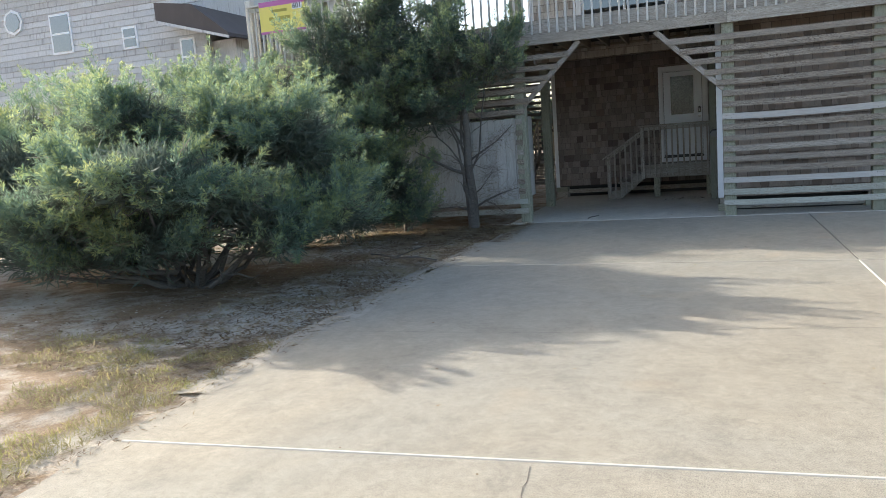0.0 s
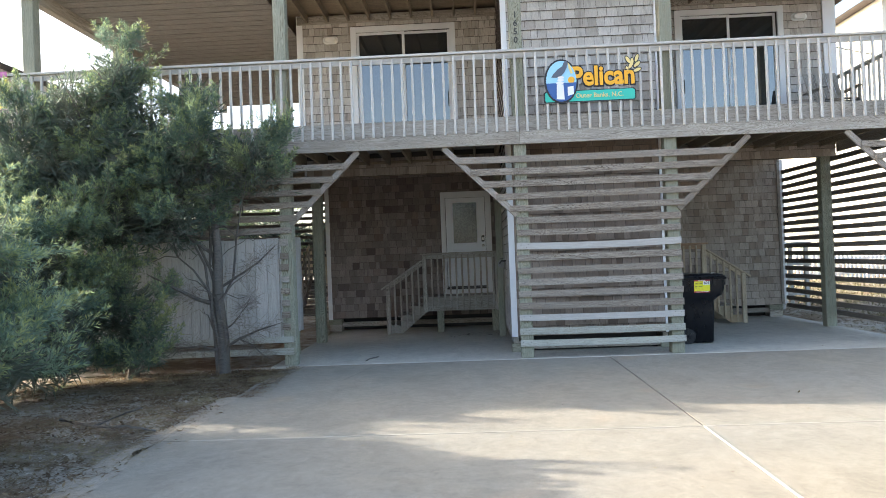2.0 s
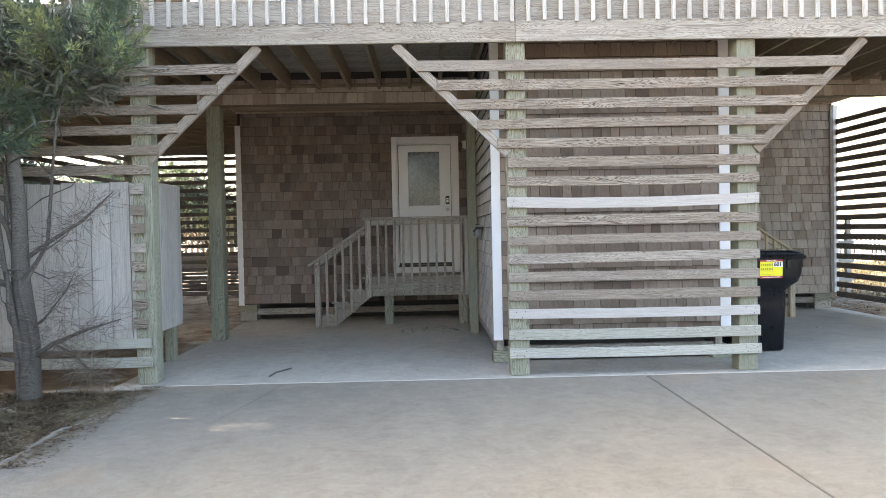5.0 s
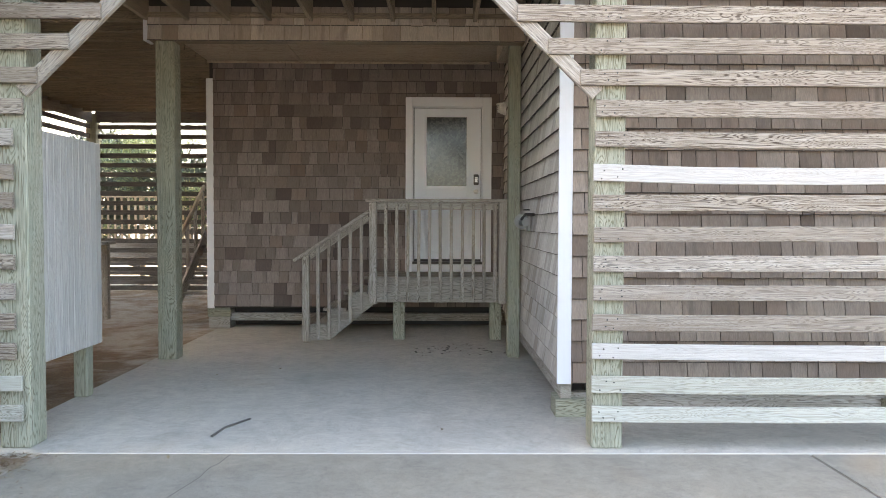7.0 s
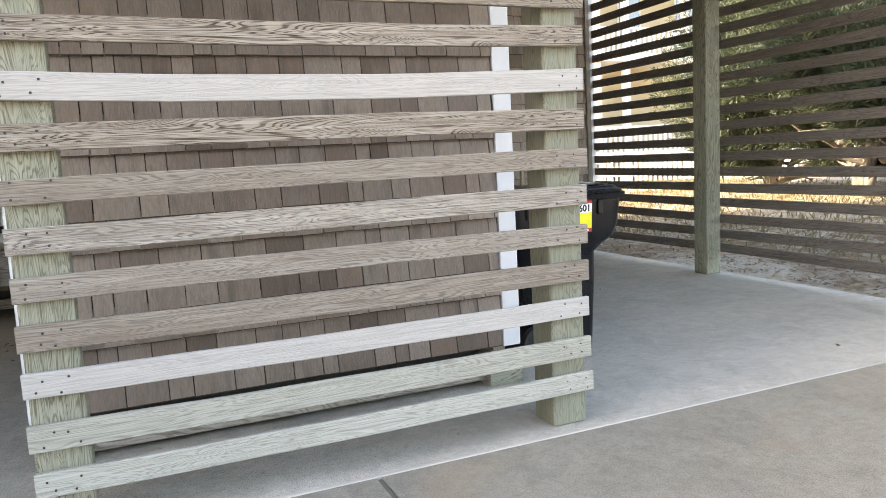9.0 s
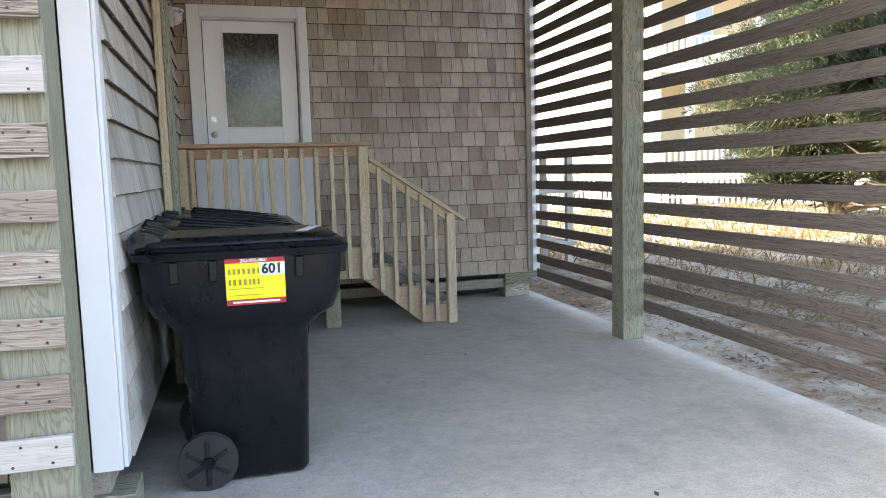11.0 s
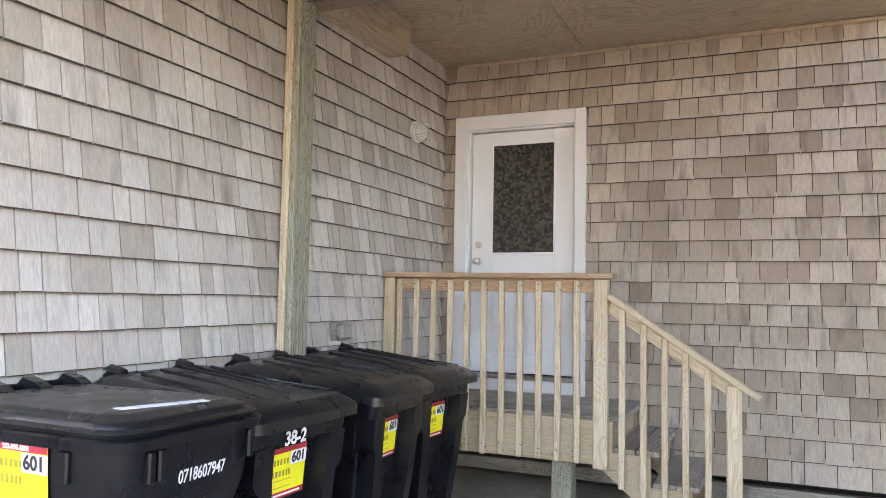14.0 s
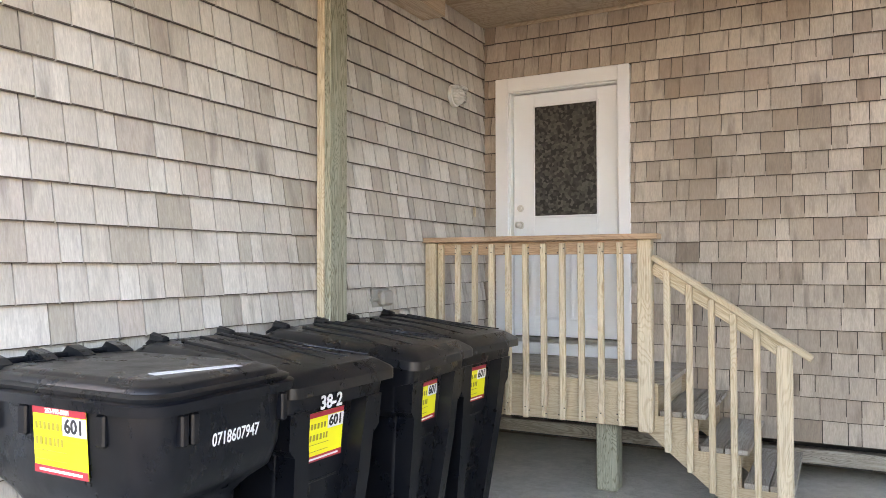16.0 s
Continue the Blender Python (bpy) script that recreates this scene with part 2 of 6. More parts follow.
def plastic(name, color, gloss=0.34):
    m = material(name, 0.42)
    k = Nodes(m)
    n = k.noise(k.coords((9, 9, 5)), 1.0, 6.0, 0.7)
    scratch = k.noise(k.coords((60, 8, 30)), 1.0, 4.0, 0.7, 1.5)
    dust = k.math('MULTIPLY', k.ramp(n, (0.5, grey(0)), (0.8, grey(1))), 0.025)
    c = k.mix(dust, color, (0.2, 0.2, 0.19))
    c = k.mix(k.math('MULTIPLY', k.ramp(scratch, (0.66, grey(0)), (0.76, grey(1))), 0.1), c, (0.2, 0.2, 0.2))
    k.color(c)
    k.tree.links.new(k.ramp(n, (0.3, grey(0.2)), (0.7, grey(0.42))), k.bsdf.inputs["Roughness"])
    k.bsdf.inputs["Specular IOR Level"].default_value = gloss
    k.bump(k.noise(k.coords((220, 220, 220)), 1.0, 2.0), 0.12, 0.002)
    return m


M["bin"] = plastic("black_plastic", (0.0032, 0.0042, 0.0068))
M["bin_lid"] = plastic("black_lid_plastic", (0.006, 0.007, 0.009), 0.6)
M["rubber"] = material("rubber", 0.85, color=(0.025, 0.025, 0.026))


def obscure_glass():
    m = material("patterned_glass", 0.06, color=(0.05, 0.048, 0.045))
    k = Nodes(m)
    vo = k.add("ShaderNodeTexVoronoi", Vector=k.coords((42, 42, 42)), Scale=1.0)
    fine = k.noise(k.coords((90, 90, 90)), 1.0, 3.0, 0.6)
    k.color(k.mix(k.ramp(vo.outputs["Color"], (0.3, grey(0)), (0.8, grey(1))), (0.035, 0.032, 0.03), (0.10, 0.095, 0.085)))
    k.bump(k.math('ADD', vo.outputs["Distance"], k.math('MULTIPLY', fine, 0.4)), 0.07, 0.006)
    k.bsdf.inputs["Roughness"].default_value = 0.09
    return m


def window_glass(name="window_glass", tint=(0.02, 0.025, 0.03)):
    m = material(name, 0.02, color=tint)
    m.node_tree.nodes["Principled BSDF"].inputs["IOR"].default_value = 2.4
    return m


M["obscure"] = obscure_glass()
M["glass"] = window_glass()


def ground_material():
    m = material("sandy_ground", 0.95)
    k = Nodes(m)
    big = k.noise(k.coords((0.45, 0.45, 0.45), "World"), 1.0, 6.0, 0.65, 0.6)
    mid = k.noise(k.coords((3.2, 3.2, 3.2), "World"), 1.0, 6.0, 0.7)
    fine = k.noise(k.coords((70, 70, 70), "World"), 1.0, 4.0, 0.75)
    sand = k.ramp(fine, (0.3, (0.28, 0.25, 0.205)), (0.6, (0.46, 0.42, 0.35)))
    straw = k.ramp(fine, (0.3, (0.10, 0.06, 0.035)), (0.65, (0.27, 0.18, 0.10)))
    c = k.mix(k.ramp(k.math('ADD', k.math('MULTIPLY', big, 0.6), k.math('MULTIPLY', mid, 0.4)), (0.44, grey(0)), (0.56, grey(1))), sand, straw)
    k.color(c)
    k.bump(k.math('ADD', mid, k.math('MULTIPLY', fine, 0.4)), 0.6, 0.03)
    return m


def foliage(name, low, high, tip):
    m = material(name, 0.65)
    k = Nodes(m)
    r = k.tree.nodes.new("ShaderNodeNewGeometry").outputs["Random Per Island"]
    n = k.noise(k.coords((1.3, 1.3, 1.3), "World"), 1.0, 3.0, 0.6)
    patch = k.noise(k.coords((4.5, 4.5, 4.5), "World"), 1.0, 2.0, 0.5)
    c = k.mix(k.math('ADD', k.math('MULTIPLY', r, 0.45), k.math('MULTIPLY', k.ramp(patch, (0.4, grey(0)), (0.6, grey(1))), 0.55)), low, high)
    c = k.mix(k.math('MULTIPLY', k.ramp(n, (0.48, grey(0)), (0.7, grey(1))), 0.7), c, tip)
    k.color(c)
    glow = k.add("ShaderNodeBsdfTranslucent", Color=c)
    both = k.tree.nodes.new("ShaderNodeMixShader")
    both.inputs[0].default_value = 0.48
    k.tree.links.new(k.bsdf.outputs[0], both.inputs[1])
    k.tree.links.new(glow.outputs[0], both.inputs[2])
    k.tree.links.new(both.outputs[0], k.tree.nodes["Material Output"].inputs[0])
    return m


M["ground"] = ground_material()
M["sand"] = concrete("washed_sand", (0.40, 0.36, 0.29), (0.46, 0.41, 0.33), 0.3)
M["cedar_leaf"] = foliage("juniper_leaf", (0.115, 0.19, 0.145), (0.24, 0.32, 0.225), (0.31, 0.355, 0.165))
M["dark_leaf"] = foliage("dark_juniper_leaf", (0.10, 0.16, 0.125), (0.20, 0.27, 0.19), (0.29, 0.30, 0.13))
# filler inside the junipers, its colour darkened for the shade in there
M["inner_leaf"] = foliage("shade_dark_filler", (0.085, 0.115, 0.09), (0.15, 0.18, 0.14), (0.16, 0.14, 0.10))
M["pine_leaf"] = foliage("dark_pine_needle", (0.025, 0.042, 0.028), (0.06, 0.085, 0.05), (0.08, 0.085, 0.04))
M["dead_twig"] = foliage("dead_twig", (0.16, 0.14, 0.12), (0.30, 0.27, 0.24), (0.22, 0.17, 0.12))
M["tip_leaf"] = foliage("juniper_tip", (0.21, 0.29, 0.15), (0.36, 0.42, 0.20), (0.47, 0.46, 0.18))
M["bark"] = wood("bark", (0.05, 0.045, 0.04), (0.13, 0.115, 0.10), (0.22, 0.2, 0.18), knots=False)
M["litter"] = foliage("leaf_litter", (0.10, 0.06, 0.035), (0.30, 0.24, 0.15), (0.38, 0.33, 0.2))
M["chip"] = foliage("pale_chip", (0.4, 0.36, 0.3), (0.6, 0.56, 0.5), (0.5, 0.45, 0.4))
M["lot_grass"] = foliage("dull_lot_grass", (0.11, 0.10, 0.05), (0.21, 0.185, 0.095), (0.19, 0.185, 0.075))
M["grass"] = foliage("dry_grass", (0.16, 0.15, 0.06), (0.34, 0.29, 0.14), (0.30, 0.30, 0.10))


# ---------------------------------------------------------------- mesh tools
def mesh_of(bm, name, mat):
    bmesh.ops.recalc_face_normals(bm, faces=bm.faces)
    me = bpy.data.meshes.new(name)
    bm.to_mesh(me)
    bm.free()
    me.materials.append(mat)
    return me


def part(name, bm, mat, parent=None, label="", at=None):
    """Links a bmesh, or a ready mesh, as one object under its thing."""
    me = bm if isinstance(bm, bpy.types.Mesh) else mesh_of(bm, name, mat)
    ob = new(name, me)
    if at is not None:
        ob.matrix_basis = at
    if parent is not None:
        ob.parent = parent
    if label:
        ob["label"] = label
    return ob


def empty(name, label, category, x=0, y=0, z=0, group="", kind=""):
    ob = new(name)
    ob.location = (x, y, z)
    ob.empty_display_size = 0.1
    return tagged(ob, label, category, group, kind)


def box_bm(sx, sy, sz, bevel=0.004, center=(0, 0, 0)):
    bm = bmesh.new()
    bmesh.ops.create_cube(bm, size=1.0)
    bmesh.ops.scale(bm, vec=(sx, sy, sz), verts=bm.verts)
    if bevel:
        bmesh.ops.bevel(bm, geom=list(bm.edges), offset=min(bevel, 0.4 * min(sx, sy, sz)), segments=1, affect='EDGES')
    bmesh.ops.translate(bm, vec=center, verts=bm.verts)
    return bm


def span(x0, x1, y0, y1, z0, z1, bevel=0.004):
    return box_bm(x1 - x0, y1 - y0, z1 - z0, bevel, ((x0 + x1) / 2, (y0 + y1) / 2, (z0 + z1) / 2))


BOARDS = {}


def board(name, a, b, wide, thick, mat, parent=None, up=(0, 0, 1), label="", bevel=0.004):
    """A plank from a to b; wide along up, thick across. Alike planks share a mesh; the grain runs along it."""
    a, b = Vector(a), Vector(b)
    key = (round((b - a).length, 3), round(wide, 4), round(thick, 4), mat.name)
    if key not in BOARDS:
        BOARDS[key] = mesh_of(box_bm((b - a).length, thick, wide, bevel), name, mat)
    x = (b - a).normalized()
    z = (Vector(up) - x * x.dot(Vector(up))).normalized()
    y = z.cross(x)
    m = Matrix.Translation((a + b) / 2) @ Matrix((x, y, z)).transposed().to_4x4()
    if parent is not None:
        m = Matrix.Translation(parent.location).inverted() @ m
    return part(name, BOARDS[key], mat, parent, label, m)


def post(name, x0, x1, y0, y1, z0, z1, mat, parent=None, label=""):
    return board(name, ((x0 + x1) / 2, (y0 + y1) / 2, z0), ((x0 + x1) / 2, (y0 + y1) / 2, z1), x1 - x0, y1 - y0, mat, parent, (1, 0, 0), label, 0.008)


def cylinder_bm(r1, r2, h, n=16, m=None):
    bm = bmesh.new()
    bmesh.ops.create_cone(bm, cap_ends=True, segments=n, radius1=r1, radius2=r2, depth=h)
    if m is not None:
        bm.transform(m)
    return bm


def join(*bms):
    out = bmesh.new()
    for b in bms:
        me = bpy.data.meshes.new("t")
        b.to_mesh(me)
        b.free()
        out.from_mesh(me)
        bpy.data.meshes.remove(me)
    return out


def loft(rings, cap=True):
    """Skin over rings of points."""
    bm = bmesh.new()
    rows = [[bm.verts.new(p) for p in ring] for ring in rings]
    for r0, r1 in zip(rows, rows[1:]):
        for i in range(len(r0)):
            bm.faces.new((r0[i], r0[(i + 1) % len(r0)], r1[(i + 1) % len(r1)], r1[i]))
    if cap:
        bm.faces.new(rows[0])
        bm.faces.new(rows[-1])
    return bm


def smooth(ob, angle=40):
    for p in ob.data.polygons:
        p.use_smooth = True
    ob.data.set_sharp_from_angle(angle=radians(angle))
    return ob


def rounded(cx, cy, hx, hy, r, z, n=5):
    """Ring of a rounded rectangle."""
    pts = []
    for qx, qy, a0 in ((1, 1, 0), (-1, 1, 90), (-1, -1, 180), (1, -1, 270)):
        for i in range(n):
            a = radians(a0 + 90 * i / (n - 1))
            pts.append((cx + qx * (hx - r) + r * math.cos(a), cy + qy * (hy - r) + r * math.sin(a), z))
    return pts


def tube_bm(points, radius, n=6):
    rings = []
    for i, p in enumerate(points):
        p = Vector(p)
        d = (Vector(points[min(i + 1, len(points) - 1)]) - Vector(points[max(i - 1, 0)])).normalized()
        s = d.orthogonal().normalized()
        t = d.cross(s)
        r = radius[i] if isinstance(radius, (list, tuple)) else radius
        rings.append([p + s * r * math.cos(a) + t * r * math.sin(a) for a in [2 * math.pi * j / n for j in range(n)]])
    return loft(rings)


def text_part(name, body, size, mat, at, parent, depth=0.0015, label="", bold=0.0, squeeze=1.0):
    cu = bpy.data.curves.new(name, 'FONT')
    cu.body = body
    cu.size = size
    cu.extrude = depth
    cu.offset = bold
    cu.align_x, cu.align_y = 'CENTER', 'CENTER'
    cu.resolution_u = 3
    tmp = bpy.data.objects.new("t", cu)
    scene.collection.objects.link(tmp)
    me = bpy.data.meshes.new_from_object(tmp.evaluated_get(bpy.context.evaluated_depsgraph_get()))
    bpy.data.objects.remove(tmp)
    bpy.data.curves.remove(cu)
    if squeeze != 1.0:
        me.transform(Matrix.Diagonal((squeeze, 1, 1, 1)))
    me.materials.clear()
    me.materials.append(mat)
    return part(name, me, mat, parent, label, at)


def face_front(x, y, z):
    """Pose of a flat sheet that faces -y."""
    return pose(x, y, z, 90, 0, 0)


def face_east(x, y, z):
    """Pose of a flat sheet that faces +x."""
    return pose(x, y, z, 90, 0, 90)


SHINGLE = {}


def shingle_mesh(mat):
    if mat.name not in SHINGLE:
        bm = bmesh.new()
        pts = [(0, -0.019, 0), (1, -0.019, 0), (1, -0.032, 0), (0, -0.032, 0), (0, 0, 0.19), (1, 0, 0.19), (1, -0.003, 0.19), (0, -0.003, 0.19), (0, -0.033, 0.0045), (1, -0.033, 0.0045)]
        v = [bm.verts.new(p) for p in pts]
        # slot 1: butt faces in the dark shadow-line colour
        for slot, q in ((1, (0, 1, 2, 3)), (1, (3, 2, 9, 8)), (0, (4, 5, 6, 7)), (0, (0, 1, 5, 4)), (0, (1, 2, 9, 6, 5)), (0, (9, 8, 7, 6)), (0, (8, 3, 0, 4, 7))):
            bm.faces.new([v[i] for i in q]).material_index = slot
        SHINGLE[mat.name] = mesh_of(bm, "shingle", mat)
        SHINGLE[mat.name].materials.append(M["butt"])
    return SHINGLE[mat.name]


def shingle_layout(width, z0, z1, holes, seed, course):
    """Places (u, z, width, tilt) of the shingles of a wall, course by course, clear of its openings."""
    r = random.Random(seed)
    out = []
    z = z0
    while z < z1 - 0.03:
        u = -r.uniform(0, 0.08)
        while u < width:
            w = r.choice((0.09, 0.11, 0.13, 0.15, 0.17, 0.2)) + r.uniform(-0.01, 0.01)
            a, b = max(u, 0.0), min(u + w, width)
            u += w
            zz = z + r.uniform(-0.0018, 0.0018)
            pieces = [(a, b)]
            for h0, h1, g0, g1 in holes:
                if zz + course * 0.6 > g0 and zz + course * 0.4 < g1:
                    cut = []
                    for p, q in pieces:
                        if q <= h0 or p >= h1:
                            cut.append((p, q))
                        else:
                            if p < h0:
                                cut.append((p, h0))
                            if q > h1:
                                cut.append((h1, q))
                    pieces = cut
            for p, q in pieces:
                if q - p > 0.012:
                    out.append((p, zz, q - p - 0.0055, r.uniform(-0.14, 0.14)))
        z += course
    return out


def shingle_wall(parent, origin, turn, width, z0, z1, mat, holes=(), seed=1, near=(0, 0, 0, 0), label="", course=0.153):
    """Shingles over a wall that starts at origin and runs along its own x, facing its own -y; those inside near (u0, u1, z0, z1) are single pieces."""
    base = pose(*origin, 0, 0, turn)
    me = shingle_mesh(mat)
    verts, faces = [], []
    src = [v.co.copy() for v in me.vertices]
    single = 0
    for u, z, w, tilt in shingle_layout(width, z0, z1, holes, seed, course):
        m = base @ pose(u, 0, z, 0, tilt, 0) @ Matrix.Diagonal((w, 1, 1, 1))
        if near[0] <= u <= near[1] and near[2] <= z <= near[3] and single < 300:
            single += 1
            ob = new("shingle", me)
            ob.matrix_basis = Matrix.Translation(parent.location).inverted() @ m
            ob.parent = parent
        else:
            n = len(verts)
            verts.extend(tuple(m @ p) for p in src)
            faces.extend([tuple(n + i for i in p.vertices) for p in me.polygons])
    if verts:
        rest = bpy.data.meshes.new("shingle_courses")
        rest.from_pydata(verts, [], faces)
        rest.materials.append(mat)
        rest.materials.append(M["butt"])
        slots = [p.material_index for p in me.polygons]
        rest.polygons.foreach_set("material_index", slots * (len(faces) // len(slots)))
        ob = new("shingle_courses", rest)
        ob.matrix_basis = Matrix.Translation(parent.location).inverted()
        ob.parent = parent
        tagged(ob, label or "courses of weathered cedar shingles", kind="stuff")


# ---------------------------------------------------------------- ground and slabs
def ground_sheet():
    me = bpy.data.meshes.new("ground")
    n = 160
    xs = [-3000, -800, -200, -80, -40] + [-26 + 56 * i / n for i in range(n + 1)] + [40, 80, 200, 800, 3000]
    ys = [-3000, -800, -200, -80, -40] + [-20 + 50 * i / n for i in range(n + 1)] + [40, 80, 200, 800, 3000]
    verts, faces = [], []
    for y in ys:
        for x in xs:
            z = -0.03
            out = max(0.0, -3.7 - x, x - 6.4)
            z += 0.05 * noise.noise((x * 0.9, y * 0.9, 0)) * min(1, out * 1.5) + 0.02 * noise.noise((x * 4, y * 4, 3)) * min(1, out * 3)
            if x < -4 and y < -1:
                z += 0.12 * min(1, (-4 - x) / 4) * min(1, (-1 - y) / 3)
            if abs(x) > 60 or abs(y) > 60:
                z = -0.3
            verts.append((x, y, z))
    w = len(xs)
    for j in range(len(ys) - 1):
        for i in range(w - 1):
            faces.append((j * w + i, j * w + i + 1, (j + 1) * w + i + 1, (j + 1) * w + i))
    me.from_pydata(verts, [], faces)
    me.materials.append(M["ground"])
    return tagged(new("ground", me), "sandy ground with dry grass, pine straw and leaf litter", "ground", kind="structure")


ground_sheet()


SKEW = 0.062


def slab(x0, x1, y0, y1, mat, parent, ragged=False, top=0.0):
    """A cast slab, whose left edge may wander; the joint at y = -10.45 runs askew."""
    bm = bmesh.new()
    left = []
    steps = 40 if ragged else 1
    for i in range(steps + 1):
        y = y0 + (y1 - y0) * i / steps
        x = x0
        if ragged:
            x += 0.16 * noise.noise((y * 0.8, 1.7, 0)) + 0.07 * noise.noise((y * 3.1, 4.2, 0)) + (0.2 if y > -1.5 else 0.0)
        left.append((x, y))
    loop = [(x, y + SKEW * (x + 2.14) if abs(y + 10.45) < 0.05 else y) for x, y in left + [(x1, y1), (x1, y0)]]
    lo = [bm.verts.new((x, y, -0.12)) for x, y in loop]
    hi = [bm.verts.new((x, y, top)) for x, y in loop]
    bm.faces.new(hi)
    bm.faces.new(lo)
    for i in range(len(loop)):
        j = (i + 1) % len(loop)
        bm.faces.new((lo[i], lo[j], hi[j], hi[i]))
    return part("slab", bm, mat, parent)


drive = empty("driveway", "tan concrete driveway slabs with filled joints", "driveway", kind="structure")
J = 0.012
for y0, y1 in ((-22, -10.45 - J), (-10.45 + J, -4.68 - J), (-4.68 + J, -0.08 - J)):
    slab(-3.62, 1.31 - J, y0, y1, M["slab"], drive, True)
    slab(1.31 + J, 7.6, y0, y1, M["slab"], drive)
for y in (-10.45, -4.68, -0.08):
    k = SKEW if y < -10 else 0.0
    board("joint_strip", (-3.55 if y < -5 else -3.35, y - 1.41 * k, -0.01), (7.6, y + 9.74 * k, -0.01), 0.03, 2 * J, M["worn_filler"] if y == -4.68 else M["filler"], drive)
board("joint_strip", (1.31, -22, -0.008), (1.31, -4.7, -0.008), 0.03, 2 * J, M["filler"], drive)
board("joint_groove", (1.31, -4.66, -0.014), (1.31, -0.1, -0.014), 0.02, 2 * J, M["crack"], drive)
floor = empty("floor", "grey concrete carport floor under the house", "floor", kind="structure")
slab(-3.85, 6.2, -0.08 + J, 5.6, M["slab_in"], floor)


def crack(points, wide=0.006):
    bm = bmesh.new()
    pts = []
    r = random.Random(len(points))
    for (x0, y0), (x1, y1) in zip(points, points[1:]):
        n = 10
        for i in range(n):
            f = i / n
            pts.append((x0 + (x1 - x0) * f + r.uniform(-0.012, 0.012), y0 + (y1 - y0) * f + r.uniform(-0.012, 0.012)))
    d = Vector((points[-1][0] - points[0][0], points[-1][1] - points[0][1]))
    s = Vector((-d.y, d.x)).normalized() * wide / 2
    a = [bm.verts.new((x - s.x, y - s.y, 0.0015)) for x, y in pts]
    b = [bm.verts.new((x + s.x, y + s.y, 0.0015)) for x, y in pts]
    for i in range(len(pts) - 1):
        bm.faces.new((a[i], a[i + 1], b[i + 1], b[i]))
    part("crack", bm, M["crack"], drive)


crack([(-1.07, -10.45), (-1.0, -11.2), (-1.2, -12.5)])
crack([(-2.2, -0.1), (-2.35, -0.9), (-2.5, -1.6)])
crack([(-3.3, -8.0), (-1.5, -7.95), (0.3, -7.7), (1.3, -7.6)], 0.005)

# ---------------------------------------------------------------- house body
GZ = 3.27          # underside of the deck band
XL, XR = -0.065, 2.48    # flanks of the storage bay
YB = 5.22          # back wall
EL, ER = -3.95, 6.08   # ends of the back wall
TOP = 3.5


def wall(name, label, *boxes):
    ob = empty(name, label, "wall", kind="structure")
    for b in boxes:
        part("sheathing", span(*b, bevel=0), M["backing"], ob)
    return ob


def pierced_back(x0, x1, h0, h1):
    """The pieces of a back wall round its door."""
    y0, y1 = YB + 0.002, YB + 0.12
    return (x0, h0, y0, y1, 0.28, TOP), (h1, x1, y0, y1, 0.28, TOP), (h0, h1, y0, y1, 2.95, TOP), (h0, h1, y0, y1, 0.28, 0.86)


wall_back_right = wall("wall_back_right", "cedar shingled back wall of the carport bay", *pierced_back(XR, ER - 0.02, 2.73, 3.69))
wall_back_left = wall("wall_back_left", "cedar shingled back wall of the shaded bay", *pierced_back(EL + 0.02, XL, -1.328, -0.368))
wall_side_right = wall("wall_side_right", "grey weathered shingled side wall of the storage room", (XR - 0.12, XR - 0.002, 0.76, YB + 0.1, 0.25, TOP))
wall_side_left = wall("wall_side_left", "weathered shingled side wall of the storage room", (XL + 0.002, XL + 0.12, 0.76, YB + 0.1, 0.25, TOP))
wall_front = wall("wall_front", "brown shingled front wall of the storage room", (XL + 0.002, XR - 0.002, 0.752, 0.86, 0.25, TOP))
wall_house_side = wall("wall_house_side", "shingled flank of the house", (EL + 0.02, EL + 0.12, YB + 0.12, 10.0, 0.28, 6.4), (ER - 0.1, ER + 0.08, YB + 0.12, 10.0, 0.28, 6.4),
                       (EL, ER + 0.1, 9.9, 10.0, 0.28, 6.4))
# foundation skids
found = empty("foundation", "weathered timber skids under the house walls", "foundation", kind="structure")
for x0, x1 in ((EL, XL), (XR, ER)):
    board("skid", (x0 + 0.02, YB + 0.12, 0.15), (x1 - 0.02, YB + 0.12, 0.15), 0.1, 0.09, M["deck_wood"], found)
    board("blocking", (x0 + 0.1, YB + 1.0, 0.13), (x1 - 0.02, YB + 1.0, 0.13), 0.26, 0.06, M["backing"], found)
for x in (EL + 0.12, ER - 0.15):
    part("block", span(x - 0.14, x + 0.14, YB + 0.03, YB + 0.3, 0, 0.15), M["deck_wood"], found)
    part("block", span(x - 0.15, x + 0.15, YB + 0.01, YB + 0.25, 0.155, 0.28), M["treated"], found)
for x in (XL + 0.04, XR - 0.1):
    board("skid", (x, 0.8, 0.19), (x, YB, 0.19), 0.12, 0.08, M["deck_wood"], found)
    part("block", span(x - 0.08, x + 0.14, 0.77, 1.0, 0, 0.13), M["treated"], found)
board("skid", (XL + 0.06, 0.87, 0.10), (XR - 0.06, 0.87, 0.10), 0.14, 0.07, M["deck_wood"], found)
